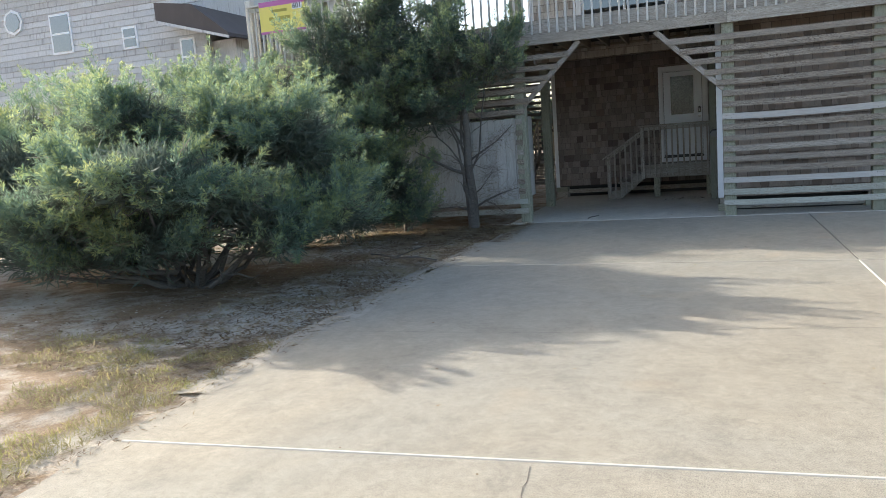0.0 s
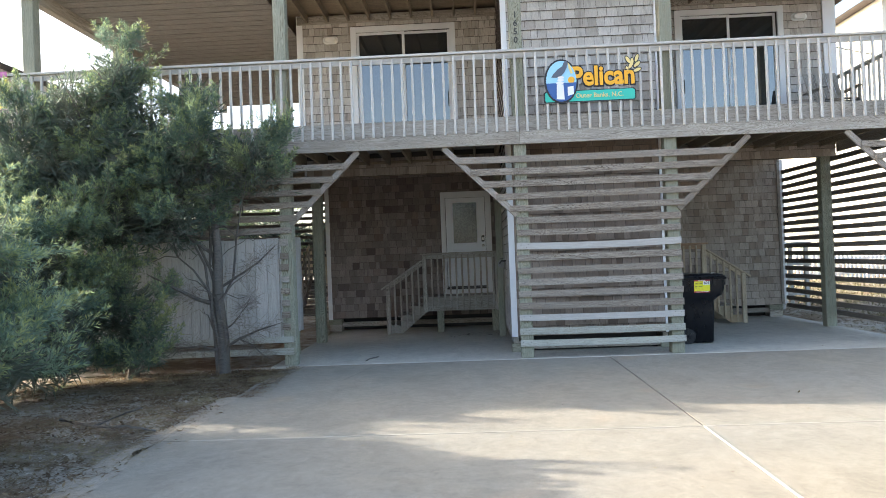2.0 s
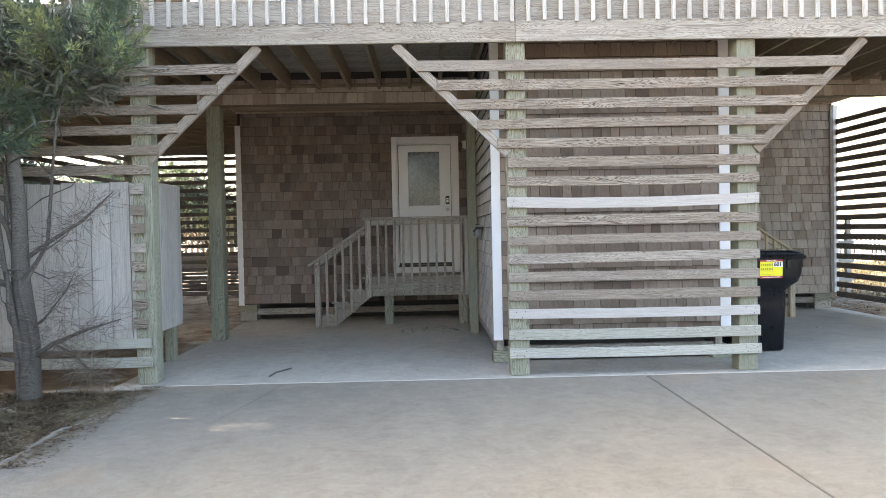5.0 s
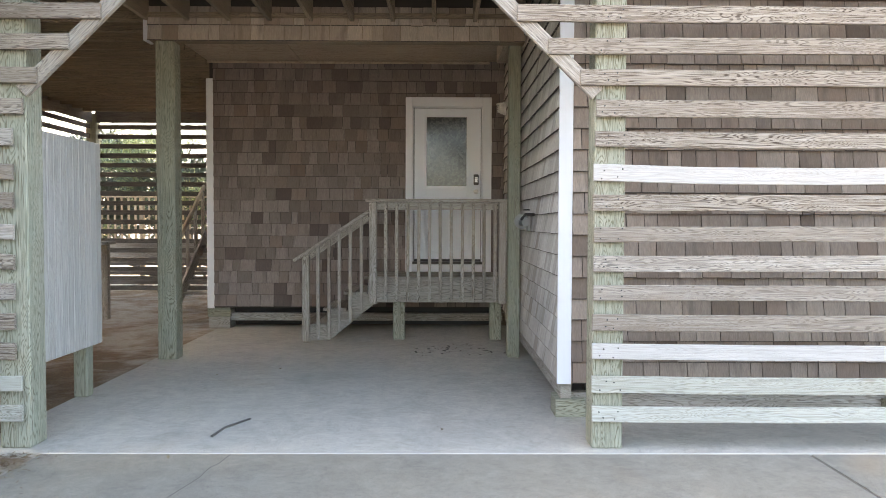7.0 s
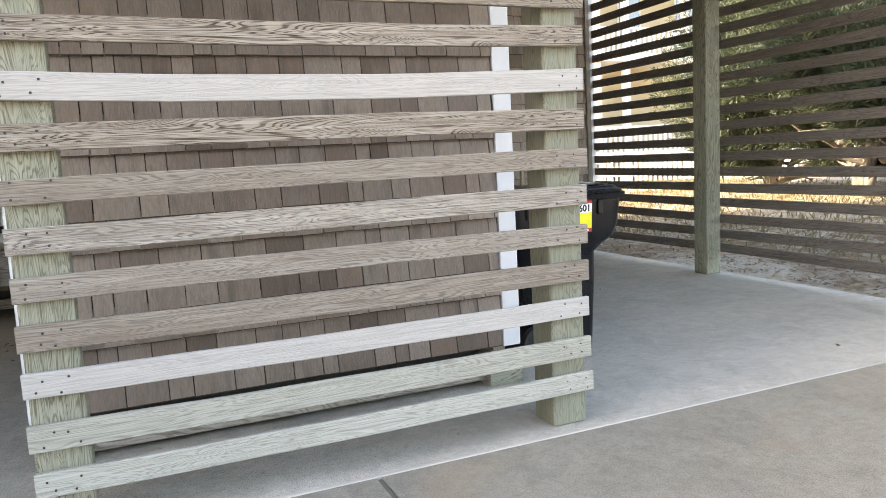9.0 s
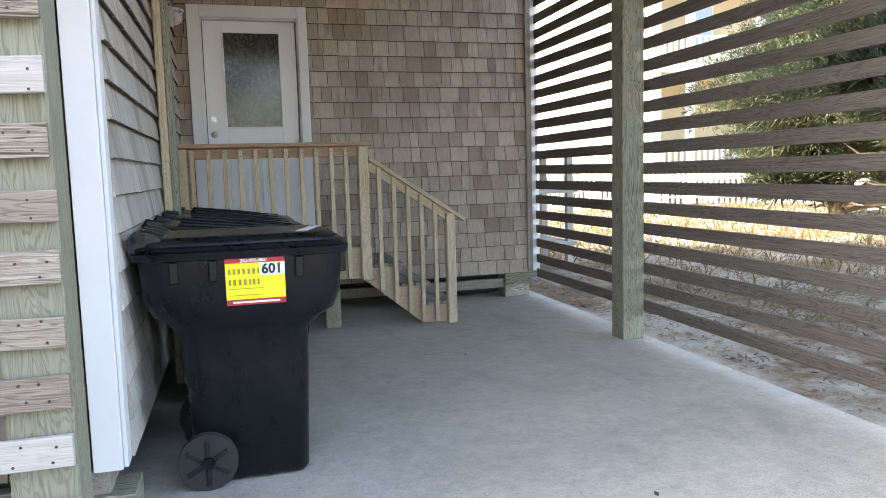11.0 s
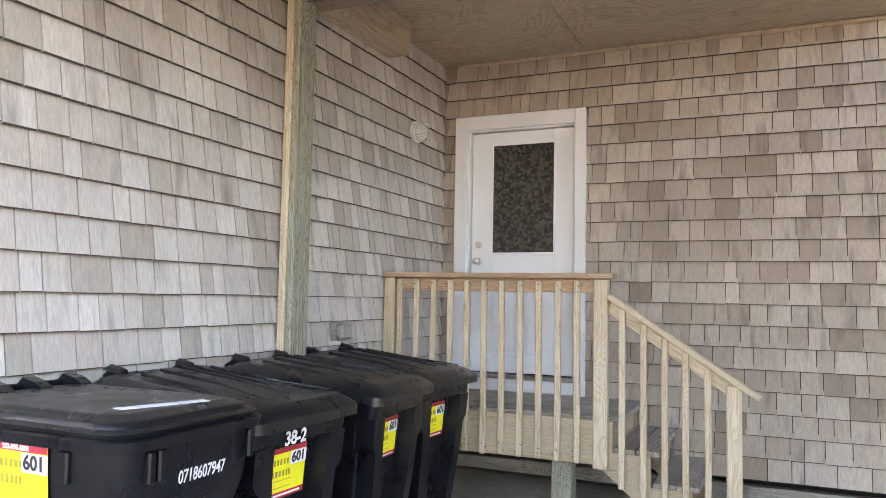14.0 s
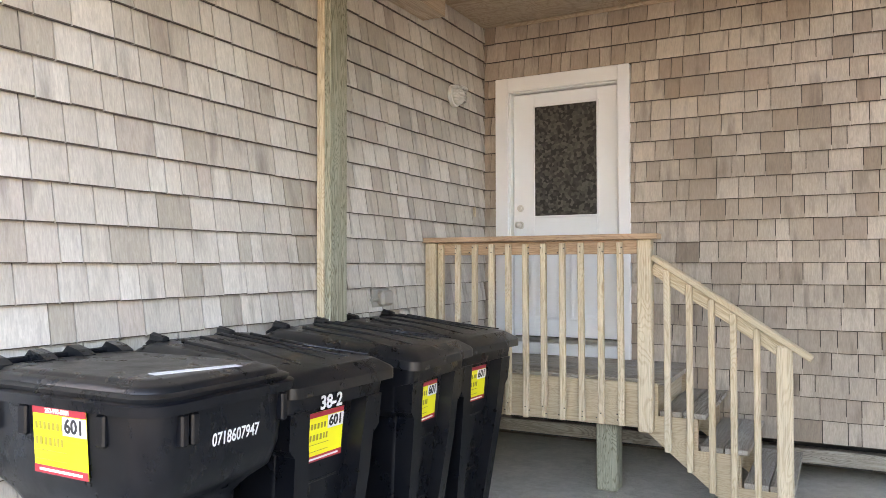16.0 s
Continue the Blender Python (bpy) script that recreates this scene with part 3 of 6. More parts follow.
# corner boards
trim = empty("trim", "white painted corner boards", "trim", kind="structure")
for x0, x1, y0, y1, z0, z1 in ((-0.102, -0.003, 0.725, 0.75, 0.25, TOP), (XR - 0.105, XR + 0.005, 0.725, 0.75, 0.25, TOP),
                               (XR + 0.004, XR + 0.022, 0.752, 0.85, 0.25, TOP), (EL - 0.02, EL + 0.07, YB - 0.022, YB + 0.002, 0.27, 3.27), (EL - 0.03, EL, YB + 0.004, YB + 0.1, 0.27, 3.27)):
    part("corner_board", span(x0, x1, y0, y1, z0, z1, 0.003), M["white"], trim)
board("corner_board", (ER - 0.02, YB - 0.03, 0.28), (ER - 0.02, YB - 0.03, 3.45), 0.06, 0.05, M["deck_wood"], trim, (1, 0, 0), "bare timber corner strip")
part("corner_board", span(ER + 0.02, ER + 0.1, YB - 0.02, YB + 0.1, 0.28, 3.45), M["white"], trim)
for x, y in ((XR + 0.012, YB - 0.012), (XL - 0.012, YB - 0.012)):
    part("corner_bead", span(x - 0.01, x + 0.01, y - 0.01, y + 0.01, 0.3, TOP, 0.002), M["deck_wood"], trim)

# ceilings
ceiling = empty("ceiling", "bare plywood carport ceiling", "ceiling", kind="structure")
part("sheet", span(XR, ER + 0.1, 3.1, YB + 0.1, TOP, TOP + 0.03, 0), M["plywood"], ceiling)
part("sheet", span(EL, XL, 3.1, YB + 0.1, TOP, TOP + 0.03, 0), M["plywood"], ceiling)
for x0, x1 in ((XR, XR + 0.21), (XL - 0.21, XL)):
    board("boxed_beam", ((x0 + x1) / 2, 3.12, 3.375), ((x0 + x1) / 2, 4.14, 3.375), 0.24, x1 - x0, M["plywood"], ceiling)
for x0, x1, y in ((XR + 0.22, ER, YB - 0.03), (EL, XL - 0.22, YB - 0.03)):
    board("ceiling_trim", (x0, y, TOP - 0.02), (x1, y, TOP - 0.02), 0.03, 0.02, M["plywood"], ceiling)
for x in (EL + 1.2, 3.7):
    board("batten", (x, 3.2, TOP - 0.008), (x, YB, TOP - 0.008), 0.014, 0.05, M["plywood"], ceiling)

# carrying beams under the upper wall
for name, x0, x1 in (("beam", -3.86, XL - 0.02), ("beam", XR + 0.02, 6.26)):
    b = empty(name, "timber beam faced with a course of cedar shingles", "beam", kind="structure")
    board("timber", (x0, 3.06, 3.35), (x1, 3.06, 3.35), 0.26, 0.14, M["joist"], b)
    board("drip_board", (x0, 2.965, 3.465), (x1, 2.965, 3.465), 0.05, 0.05, M["joist"], b)
    shingle_wall(b, (x0, 2.985, 0), 0, x1 - x0, 3.215, 3.4, M["cedar"], seed=3, label="short course of tan shingles")
part("end_cap", span(-3.9, -3.862, 2.95, 3.13, 3.21, 3.5), M["white"], trim)

# deck frame
deck = empty("deck", "weathered grey timber deck on joists", "deck", kind="structure")
x = -9.2
while x < 6.2:
    if not (XL - 0.05 < x < XR + 0.02):
        board("joist", (x, 0.02, 3.53), (x, 2.98, 3.53), 0.24, 0.04, M["joist"], deck)
    else:
        board("joist", (x, 0.02, 3.53), (x, 0.72, 3.53), 0.24, 0.04, M["joist"], deck)
    x += 0.41
y = 0.02
while y < 2.98:
    runs = ((-9.25, 6.3),) if y < 0.6 else ((-9.25, XL - 0.03), (XR + 0.03, 6.3))
    for a, b in runs:
        board("deck_board", (a, y + 0.068, 3.675), (b, y + 0.068, 3.675), 0.03, 0.136, M["deck_wood"], deck)
    y += 0.143
for z0, z1, yy, t in ((3.47, 3.70, 0.0, 0.04), (3.27, 3.475, -0.022, 0.045)):
    for a, b in ((-9.28, -3.5), (-3.497, 0.09), (0.093, 6.3)):
        board("band_board", (a, yy, (z0 + z1) / 2), (b, yy, (z0 + z1) / 2), z1 - z0, t, M["deck_wood"], deck)
board("band_board", (6.3, 0, 3.5), (6.3, 3, 3.5), 0.4, 0.04, M["deck_wood"], deck)
board("band_board", (-9.27, 0, 3.5), (-9.27, 9, 3.5), 0.4, 0.04, M["deck_wood"], deck)
# deck over the open passage beside the house
y = 3.1
while y < 9.5:
    board("joist", (-9.2, y, 3.53), (EL, y, 3.53), 0.2, 0.04, M["joist"], deck)
    y += 0.41
part("passage_decking", span(-9.25, EL, 3.0, 9.6, 3.66, 3.69, 0), M["joist"], deck)

digits = empty("house_number", "dark house number digits down the post", "house number", 0.095, 0.018, 5.07)
for i, d in enumerate("1650"):
    text_part("digit", d, 0.13, M["dark_gap"], Matrix.Translation((0, 0, 0.195 - 0.13 * i)) @ pose(0, 0, 0, 90, 0, 0), digits, 0.003, bold=0.002)
railing = empty("deck_railing", "grey timber railing with square balusters", "railing", kind="structure")
board("top_rail", (-9.25, -0.01, 4.70), (6.34, -0.01, 4.70), 0.036, 0.14, M["rail"], railing)
board("under_rail", (-9.25, -0.015, 4.635), (6.34, -0.015, 4.635), 0.089, 0.036, M["rail"], railing)
x = -9.2
i = 0
while x < 6.3:
    board("baluster", (x, -0.064 + rng.uniform(-0.003, 0.003), 3.455 + rng.uniform(-0.012, 0.012)), (x + rng.uniform(-0.006, 0.006), -0.052, 4.66), 0.036, 0.036, M["rail"], railing, (1, 0, 0))
    x += 0.157
# side railings
for xs, y1 in ((6.32, 3.0), (-9.25, 9.0)):
    board("top_rail", (xs, 0.05, 4.70), (xs, y1, 4.70), 0.036, 0.14, M["rail"], railing)
    y = 0.2
    while y < y1:
        board("baluster", (xs, y, 3.7), (xs, y, 4.68), 0.036, 0.036, M["rail"], railing, (1, 0, 0))
        y += 0.16
for x in (-9.25, -8.2):
    post("rail_post", x - 0.07, x + 0.07, 0.025, 0.165, 3.3, 4.85, M["rail"], railing)

# tall posts from ground to roof
P = 0.19
for x0, z1 in ((-3.66, 6.2), (0.0, 6.2), (2.28, 6.2), (6.08, 6.2), (-7.66, 6.2)):
    tagged(post("post", x0, x0 + P, 0.022, 0.022 + P, 0.0, z1, M["treated"]), "greenish pressure-treated timber post", "post", "posts carrying the house", kind="structure")
for x0, y0, z1 in ((-3.80, 3.0, 3.22), (5.94, 2.925, 3.22), (-7.6, 2.9, 6.2), (-7.6, 9.62, 3.45)):
    tagged(post("post", x0, x0 + P, y0, y0 + P, 0.0, z1, M["treated"]), "greenish pressure-treated timber post", "post", "posts carrying the house", kind="structure")
for x0, x1, y0, y1 in ((XR + 0.036, XR + 0.13, 2.89, 3.06), (XL - 0.16, XL - 0.036, 3.15, 3.31)):
    if x0 > 0:
        tagged(post("post_facing", x0, x0 + 0.05, y0 - 0.004, y1, 0.0, 3.25, M["new_pine"]), "yellow pine upright nailed beside the treated post", "post", kind="structure")
        x0 += 0.051
    tagged(post("post", x0, x1, y0, y1, 0.0, 3.25, M["treated"]), "half-green treated post standing against the shingled wall", "post", kind="structure")


# ---------------------------------------------------------------- slatted screens
SLATS = [3.045, 2.857, 2.667, 2.478, 2.287, 2.097, 1.912, 1.703, 1.528, 1.338, 1.158, 0.974, 0.790, 0.609, 0.404, 0.224]


def front_slat(x0, x1, z, parent, thick=0.024, aged=False):
    """A slat across the posts, a little crooked and bowed; the two bleached ones sag most."""
    pale = z in (1.703, 0.609) and not aged
    mat = M["pale_slat"] if pale else M["green_slat"] if z in (0.404, 0.224) else M["slat"]
    w = (0.098 + rng.uniform(-0.006, 0.006)) / 2
    t = rng.uniform(-0.005, 0.005)
    sag = 0.022 if z == 1.703 and not aged else rng.uniform(-0.004, 0.011)
    if x1 - x0 < 1.0:
        sag = 0.0
    half = (x1 - x0) / 2
    out = rng.uniform(0, 0.003)
    rings = []
    for i in range(13):
        f = i / 6 - 1
        dz = t * f - sag * (1 - f * f) + 0.5 * sag + 0.0012 * math.sin(9 * f + z * 20)
        x, y0, y1 = f * half, -thick / 2 - out * f, thick / 2 - out * f
        e = 0.003
        rings.append([(x, y0, dz - w + e), (x, y0, dz + w - e), (x, y0 + e, dz + w), (x, y1, dz + w), (x, y1, dz - w), (x, y0 + e, dz - w)])
    return part("slat", loft(rings), mat, parent, "", Matrix.Translation(((x0 + x1) / 2, -0.002 - thick / 2, z)))


def screen(name, x0, x1, left, right, label):
    """Slats between two posts, with sloping braces up to the deck; left, right: whether a brace stands on that side."""
    ob = empty(name, label, "slatted screen", kind="structure")
    for z in SLATS:
        out = max(0.0, (z - 2.2) * 1.02)
        front_slat(x0 - (out if left else 0) + rng.uniform(-0.008, 0.008), x1 + (out if right else 0) + rng.uniform(-0.008, 0.008), z + 0.0, ob)
    if left:
        board("brace", (x0 + 0.02, 0.02, 2.19), (x0 - 1.075, 0.02, 3.265), 0.09, 0.04, M["slat"], ob)
    if right:
        board("brace", (x1 - 0.02, 0.02, 2.19), (x1 + 1.075, 0.02, 3.265), 0.09, 0.04, M["slat"], ob)
    return ob


screen("slatted_screen", -0.008, 2.478, True, True, "weathered horizontal slats nailed across two posts")
corner = empty("slatted_screen", "grey slats with a sloping brace at the planked corner", "slatted screen", kind="structure")
for z in SLATS:
    out = max(0.0, (z - 2.2) * 1.02)
    if z > 2.05:
        front_slat(-7.6, -3.47 + out, z, corner, aged=True)
    elif z < 0.5:
        front_slat(-7.6, -3.5, z, corner, aged=True)
    else:
        front_slat(-3.665, -3.535, z, corner, aged=True)
board("brace", (-3.49, 0.02, 2.19), (-2.4, 0.02, 3.265), 0.09, 0.04, M["slat"], corner)
NAIL = mesh_of(cylinder_bm(0.005, 0.004, 0.004, 8, Matrix.Rotation(radians(90), 4, 'X')), "nail", M["dark_gap"])


def nails(parent, x, y, z, dz=0.025):
    for s in (-1, 1):
        part("nail", NAIL, M["dark_gap"], parent, "", Matrix.Translation(-parent.location) @ Matrix.Translation((x + rng.uniform(-0.03, 0.03), y, z + s * dz + rng.uniform(-0.008, 0.008))))


for ob in [o for o in bpy.data.objects if o.name == "slatted_screen"]:
    for z in SLATS:
        for x in (0.05, 0.14, 2.33, 2.42):
            nails(ob, x, -0.0275, z)
# plank fence between the corner posts
fence = empty("plank_fence", "silver-grey vertical plank fence under the deck, with an added sun-blocking west run", "fence", kind="structure")
x = -7.5
while x < -3.7:
    w = rng.choice((0.14, 0.14, 0.19))
    board("plank", (x + w / 2, 0.05, 0.42 + rng.uniform(-0.01, 0.01)), (x + w / 2, 0.05, 1.98 + rng.uniform(-0.01, 0.01)), w - 0.006, 0.02, M["plank"], fence, (1, 0, 0))
    x += w
# unseen west run, added to keep the sun off the bay floor
y = 0.25
while y < 2.85:
    board("plank", (-7.52, y + 0.07, 0.1), (-7.52, y + 0.07, 3.2), 0.134, 0.02, M["plank"], fence, (0, 1, 0))
    y += 0.14
# outdoor shower wall
shower = empty("outdoor_shower", "grey planked outdoor shower wall on short posts", "shower screen", kind="structure")
y = 0.22
while y < 1.5:
    board("plank", (-3.70, y + 0.045, 0.42), (-3.70, y + 0.045, 2.03), 0.088, 0.02, M["plank"], shower, (0, 1, 0))
    y += 0.092
post("post", -3.86, -3.75, 1.36, 1.47, 0.0, 2.0, M["treated"], shower)

# right-hand lattice along the carport
lattice = empty("side_lattice", "weathered slats along the open side, coloured dark as if backlit", "slatted screen", kind="structure")
z = 0.261
k = 0
while z < 3.2:
    for a, b in ((0.03, 2.98), (2.984, YB - 0.02)):
        t = rng.uniform(-0.008, 0.008)
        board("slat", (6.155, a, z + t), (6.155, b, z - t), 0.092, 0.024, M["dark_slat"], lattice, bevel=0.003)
    z += 0.161
    k += 1
screen_r = empty("slatted_screen", "short grey slats over a sloping brace", "slatted screen", kind="structure")
for z in SLATS:
    out = max(0.0, (z - 2.2) * 1.02)
    if z > 2.2:
        front_slat(6.06 - out, 6.28, z, screen_r, aged=True)
    else:
        front_slat(6.06, 6.28, z, screen_r, aged=True)
board("brace", (6.07, 0.02, 2.19), (4.99, 0.02, 3.265), 0.09, 0.04, M["slat"], screen_r)

# added near-black blocks that stand for the shade under the shingled walls
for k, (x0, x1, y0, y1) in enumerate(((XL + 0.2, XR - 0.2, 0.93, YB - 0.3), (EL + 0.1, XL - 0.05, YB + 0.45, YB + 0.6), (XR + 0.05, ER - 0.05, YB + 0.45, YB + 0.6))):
    tagged(new("foundation_wall", mesh_of(span(x0, x1, y0, y1, 0.0, 0.27, 0), "foundation_wall", M["dark_gap"])), "near-black block for the dark gap under the shingled wall", "wall", kind="structure")

# passage lattice at the far end, and its steps
far = empty("passage_lattice", "dark horizontal slats closing the passage", "slatted screen", kind="structure")
z = 0.14
while z < 3.25:
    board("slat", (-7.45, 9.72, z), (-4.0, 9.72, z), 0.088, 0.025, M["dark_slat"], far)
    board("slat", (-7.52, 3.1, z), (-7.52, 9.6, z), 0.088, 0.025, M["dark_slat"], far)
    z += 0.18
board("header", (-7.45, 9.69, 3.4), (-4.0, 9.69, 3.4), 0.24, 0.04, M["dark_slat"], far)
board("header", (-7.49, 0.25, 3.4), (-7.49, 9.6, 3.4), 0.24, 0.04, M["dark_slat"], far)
# pale pine on this deck puts its sunlit look into the colour
back_deck = empty("back_deck", "low timber deck with a railing behind the passage, pale as if sunlit", "deck", kind="structure")
board("rim_board", (-9.0, 10.5, 0.84), (-4.0, 10.5, 0.84), 0.3, 0.04, M["deck_wood"], back_deck)
for i in range(8):
    board("deck_board", (-9.0, 10.6 + 0.145 * i, 0.985), (-4.0, 10.6 + 0.145 * i, 0.985), 0.03, 0.138, M["new_pine"], back_deck)
    board("skirt_board", (-9.0, 10.54, 0.08 + 0.095 * i), (-4.0, 10.54, 0.08 + 0.095 * i), 0.07, 0.02, M["dark_slat"], back_deck)
for x in (-8.9, -7.4, -5.8, -4.2):
    post("rail_post", x, x + 0.09, 11.6, 11.69, 0.0, 2.0, M["new_pine"], back_deck)
board("top_rail", (-9.0, 11.64, 1.95), (-4.0, 11.64, 1.95), 0.04, 0.14, M["new_pine"], back_deck)
for i in range(34):
    board("baluster", (-8.95 + 0.147 * i, 11.6, 1.0), (-8.95 + 0.147 * i, 11.6, 1.93), 0.036, 0.036, M["new_pine"], back_deck, (1, 0, 0))
steps = empty("back_steps", "worn timber steps with a handrail coloured pale as if sunlit", "stairs")
for i in range(5):
    board("tread", (-5.2, 7.95 + i * 0.27, 0.2 + i * 0.19), (-4.05, 7.95 + i * 0.27, 0.2 + i * 0.19), 0.04, 0.29, M["deck_wood"], steps)
for x in (-5.22, -4.03):
    board("stringer", (x, 7.72, 0.12), (x, 9.2, 1.16), 0.24, 0.04, M["deck_wood"], steps)
# handrail in pale pine: sunlight on it is given by the colour
board("handrail", (-5.25, 7.75, 1.05), (-5.25, 9.2, 2.05), 0.09, 0.04, M["new_pine"], steps)
for i in range(4):
    board("baluster", (-5.25, 7.85 + i * 0.42, 0.15 + i * 0.29), (-5.25, 7.85 + i * 0.42, 1.1 + i * 0.29), 0.05, 0.05, M["deck_wood"], steps, (1, 0, 0))
for i in range(7):
    board("screen_board", (-4.95 + i * 0.13, 9.4, 0.9), (-4.95 + i * 0.13, 9.4, 1.72), 0.11, 0.02, M["new_pine"], steps, (1, 0, 0))
bench = empty("timber_bench", "grey timber bench shelf under the deck", "bench")
for i in range(3):
    board("seat_board", (-7.35, 5.5 + i * 0.3, 1.1), (-5.6, 5.5 + i * 0.3, 1.1), 0.04, 0.28, M["deck_wood"], bench)
board("apron", (-7.35, 5.37, 1.03), (-5.62, 5.37, 1.03), 0.1, 0.04, M["deck_wood"], bench)
for x in (-7.25, -5.75):
    for y in (5.42, 6.08):
        post("leg", x, x + 0.09, y, y + 0.09, 0.0, 1.08, M["deck_wood"], bench)

# ---------------------------------------------------------------- upper storey
LD = (-2.80, -0.98, 3.74, 6.03)
RD = (3.45, 5.28, 3.74, 6.03)
wall_upper = empty("wall_upper", "weathered shingled wall of the upper storey", "wall", kind="structure")


def pierced(x0, x1, z0, z1, hole):
    h0, h1, g0, g1 = hole
    for b in ((x0, h0, 3.02, 3.14, z0, z1), (h1, x1, 3.02, 3.14, z0, z1), (h0, h1, 3.02, 3.14, z0, g0), (h0, h1, 3.02, 3.14, g1, z1)):
        part("sheathing", span(*b, bevel=0), M["backing"], wall_upper)


pierced(EL + 0.02, XL, 3.5, 6.4, LD)
pierced(XR, 6.25, 3.5, 6.4, RD)
for b in ((XL + 0.002, XR - 0.002, 0.752, 0.85, TOP, 6.4), (XL + 0.002, XL + 0.1, 0.85, 3.1, TOP, 6.4), (XR - 0.1, XR - 0.002, 0.85, 3.1, TOP, 6.4)):
    part("sheathing", span(*b, bevel=0), M["backing"], wall_upper)
room = empty("upper_room", "dark unlit rooms behind the sliding doors", "room", kind="structure")
for x0, x1 in ((EL + 0.1, XL), (XR, 6.2)):
    part("room_floor", span(x0, x1, 3.14, 6.5, 3.7, 3.74, 0), M["interior"], room)
    part("room_wall", span(x0, x1, 6.5, 6.55, 3.7, 6.4, 0), M["interior"], room)
    part("room_side", span(x0, x0 + 0.05, 3.14, 6.5, 3.7, 6.4, 0), M["interior"], room)
    part("room_side", span(x1 - 0.05, x1, 3.14, 6.5, 3.7, 6.4, 0), M["interior"], room)
for n, (h0, h1, g0, g1) in (("window_1", LD), ("window_2", RD)):
    w = empty(n, "white framed sliding glass door with dark panes", "sliding door", kind="structure")
    for b in ((h0 - 0.11, h0, 2.975, 3.02, g0, g1 + 0.11), (h1, h1 + 0.11, 2.975, 3.02, g0, g1 + 0.11), (h0, h1, 2.975, 3.02, g1, g1 + 0.11)):
        part("window_frame", span(*b), M["white"], w)
    mid = (h0 + h1) / 2
    for a, b, yy in ((h0, mid + 0.03, 3.05), (mid - 0.03, h1, 3.09)):
        for f in ((a, a + 0.05, yy - 0.02, yy + 0.02, g0, g1), (b - 0.05, b, yy - 0.02, yy + 0.02, g0, g1), (a + 0.05, b - 0.05, yy - 0.02, yy + 0.02, g1 - 0.05, g1), (a + 0.05, b - 0.05, yy - 0.02, yy + 0.02, g0, g0 + 0.07)):
            part("sash_rail", span(*f), M["white"], w)
        part("pane", span(a + 0.05, b - 0.05, yy - 0.004, yy + 0.004, g0 + 0.07, g1 - 0.05, 0), M["glass"], w)
    hx = h1 - 0.06 if n == "window_1" else h0 + 0.04
    part("door_handle", span(hx - 0.012, hx + 0.012, 3.0, 3.028, 4.55, 4.8), M["dark_gap"], w)
for x0, x1, y0, y1 in ((XL - 0.03, XL + 0.06, 0.72, 0.752), (XR - 0.1, XR + 0.02, 0.72, 0.752), (EL - 0.02, EL + 0.1, 2.98, 3.02), (6.12, 6.36, 2.97, 3.02)):
    part("corner_board", span(x0, x1, y0, y1, 3.72, 6.4, 0.003), M["white"], trim)

roof = empty("roof", "overhanging roof with exposed rafters and board soffit", "roof", kind="structure")
part("roof_deck", span(-7.95, 6.9, -0.06, 10.5, 6.42, 6.5, 0), M["joist"], roof)
part("fascia", span(-7.95, 6.9, -0.10, -0.062, 6.25, 6.55), M["deck_wood"], roof)
x = EL + 0.2
while x < 6.8:
    board("rafter", (x, -0.05, 6.33), (x, 3.0, 6.33), 0.16, 0.04, M["joist"], roof)
    x += 0.41
y = 0.1
while y < 9.5:
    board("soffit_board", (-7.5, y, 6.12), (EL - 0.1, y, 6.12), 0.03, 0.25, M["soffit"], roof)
    y += 0.28
board("side_beam", (-7.56, -0.04, 6.05), (-7.56, 9.4, 6.05), 0.3, 0.14, M["deck_wood"], roof)
board("front_beam", (-7.6, 0.12, 6.27), (6.3, 0.12, 6.27), 0.2, 0.14, M["deck_wood"], roof)
board("frieze", (EL, 2.97, 6.3), (6.25, 2.97, 6.3), 0.16, 0.03, M["deck_wood"], roof)


# ---------------------------------------------------------------- doors and landings
def flip(x, mirrored):
    return 2.362 - x if mirrored else x


def xspan(mirrored, x0, x1, *rest, **kw):
    a, b = flip(x0, mirrored), flip(x1, mirrored)
    return span(min(a, b), max(a, b), *rest, **kw)


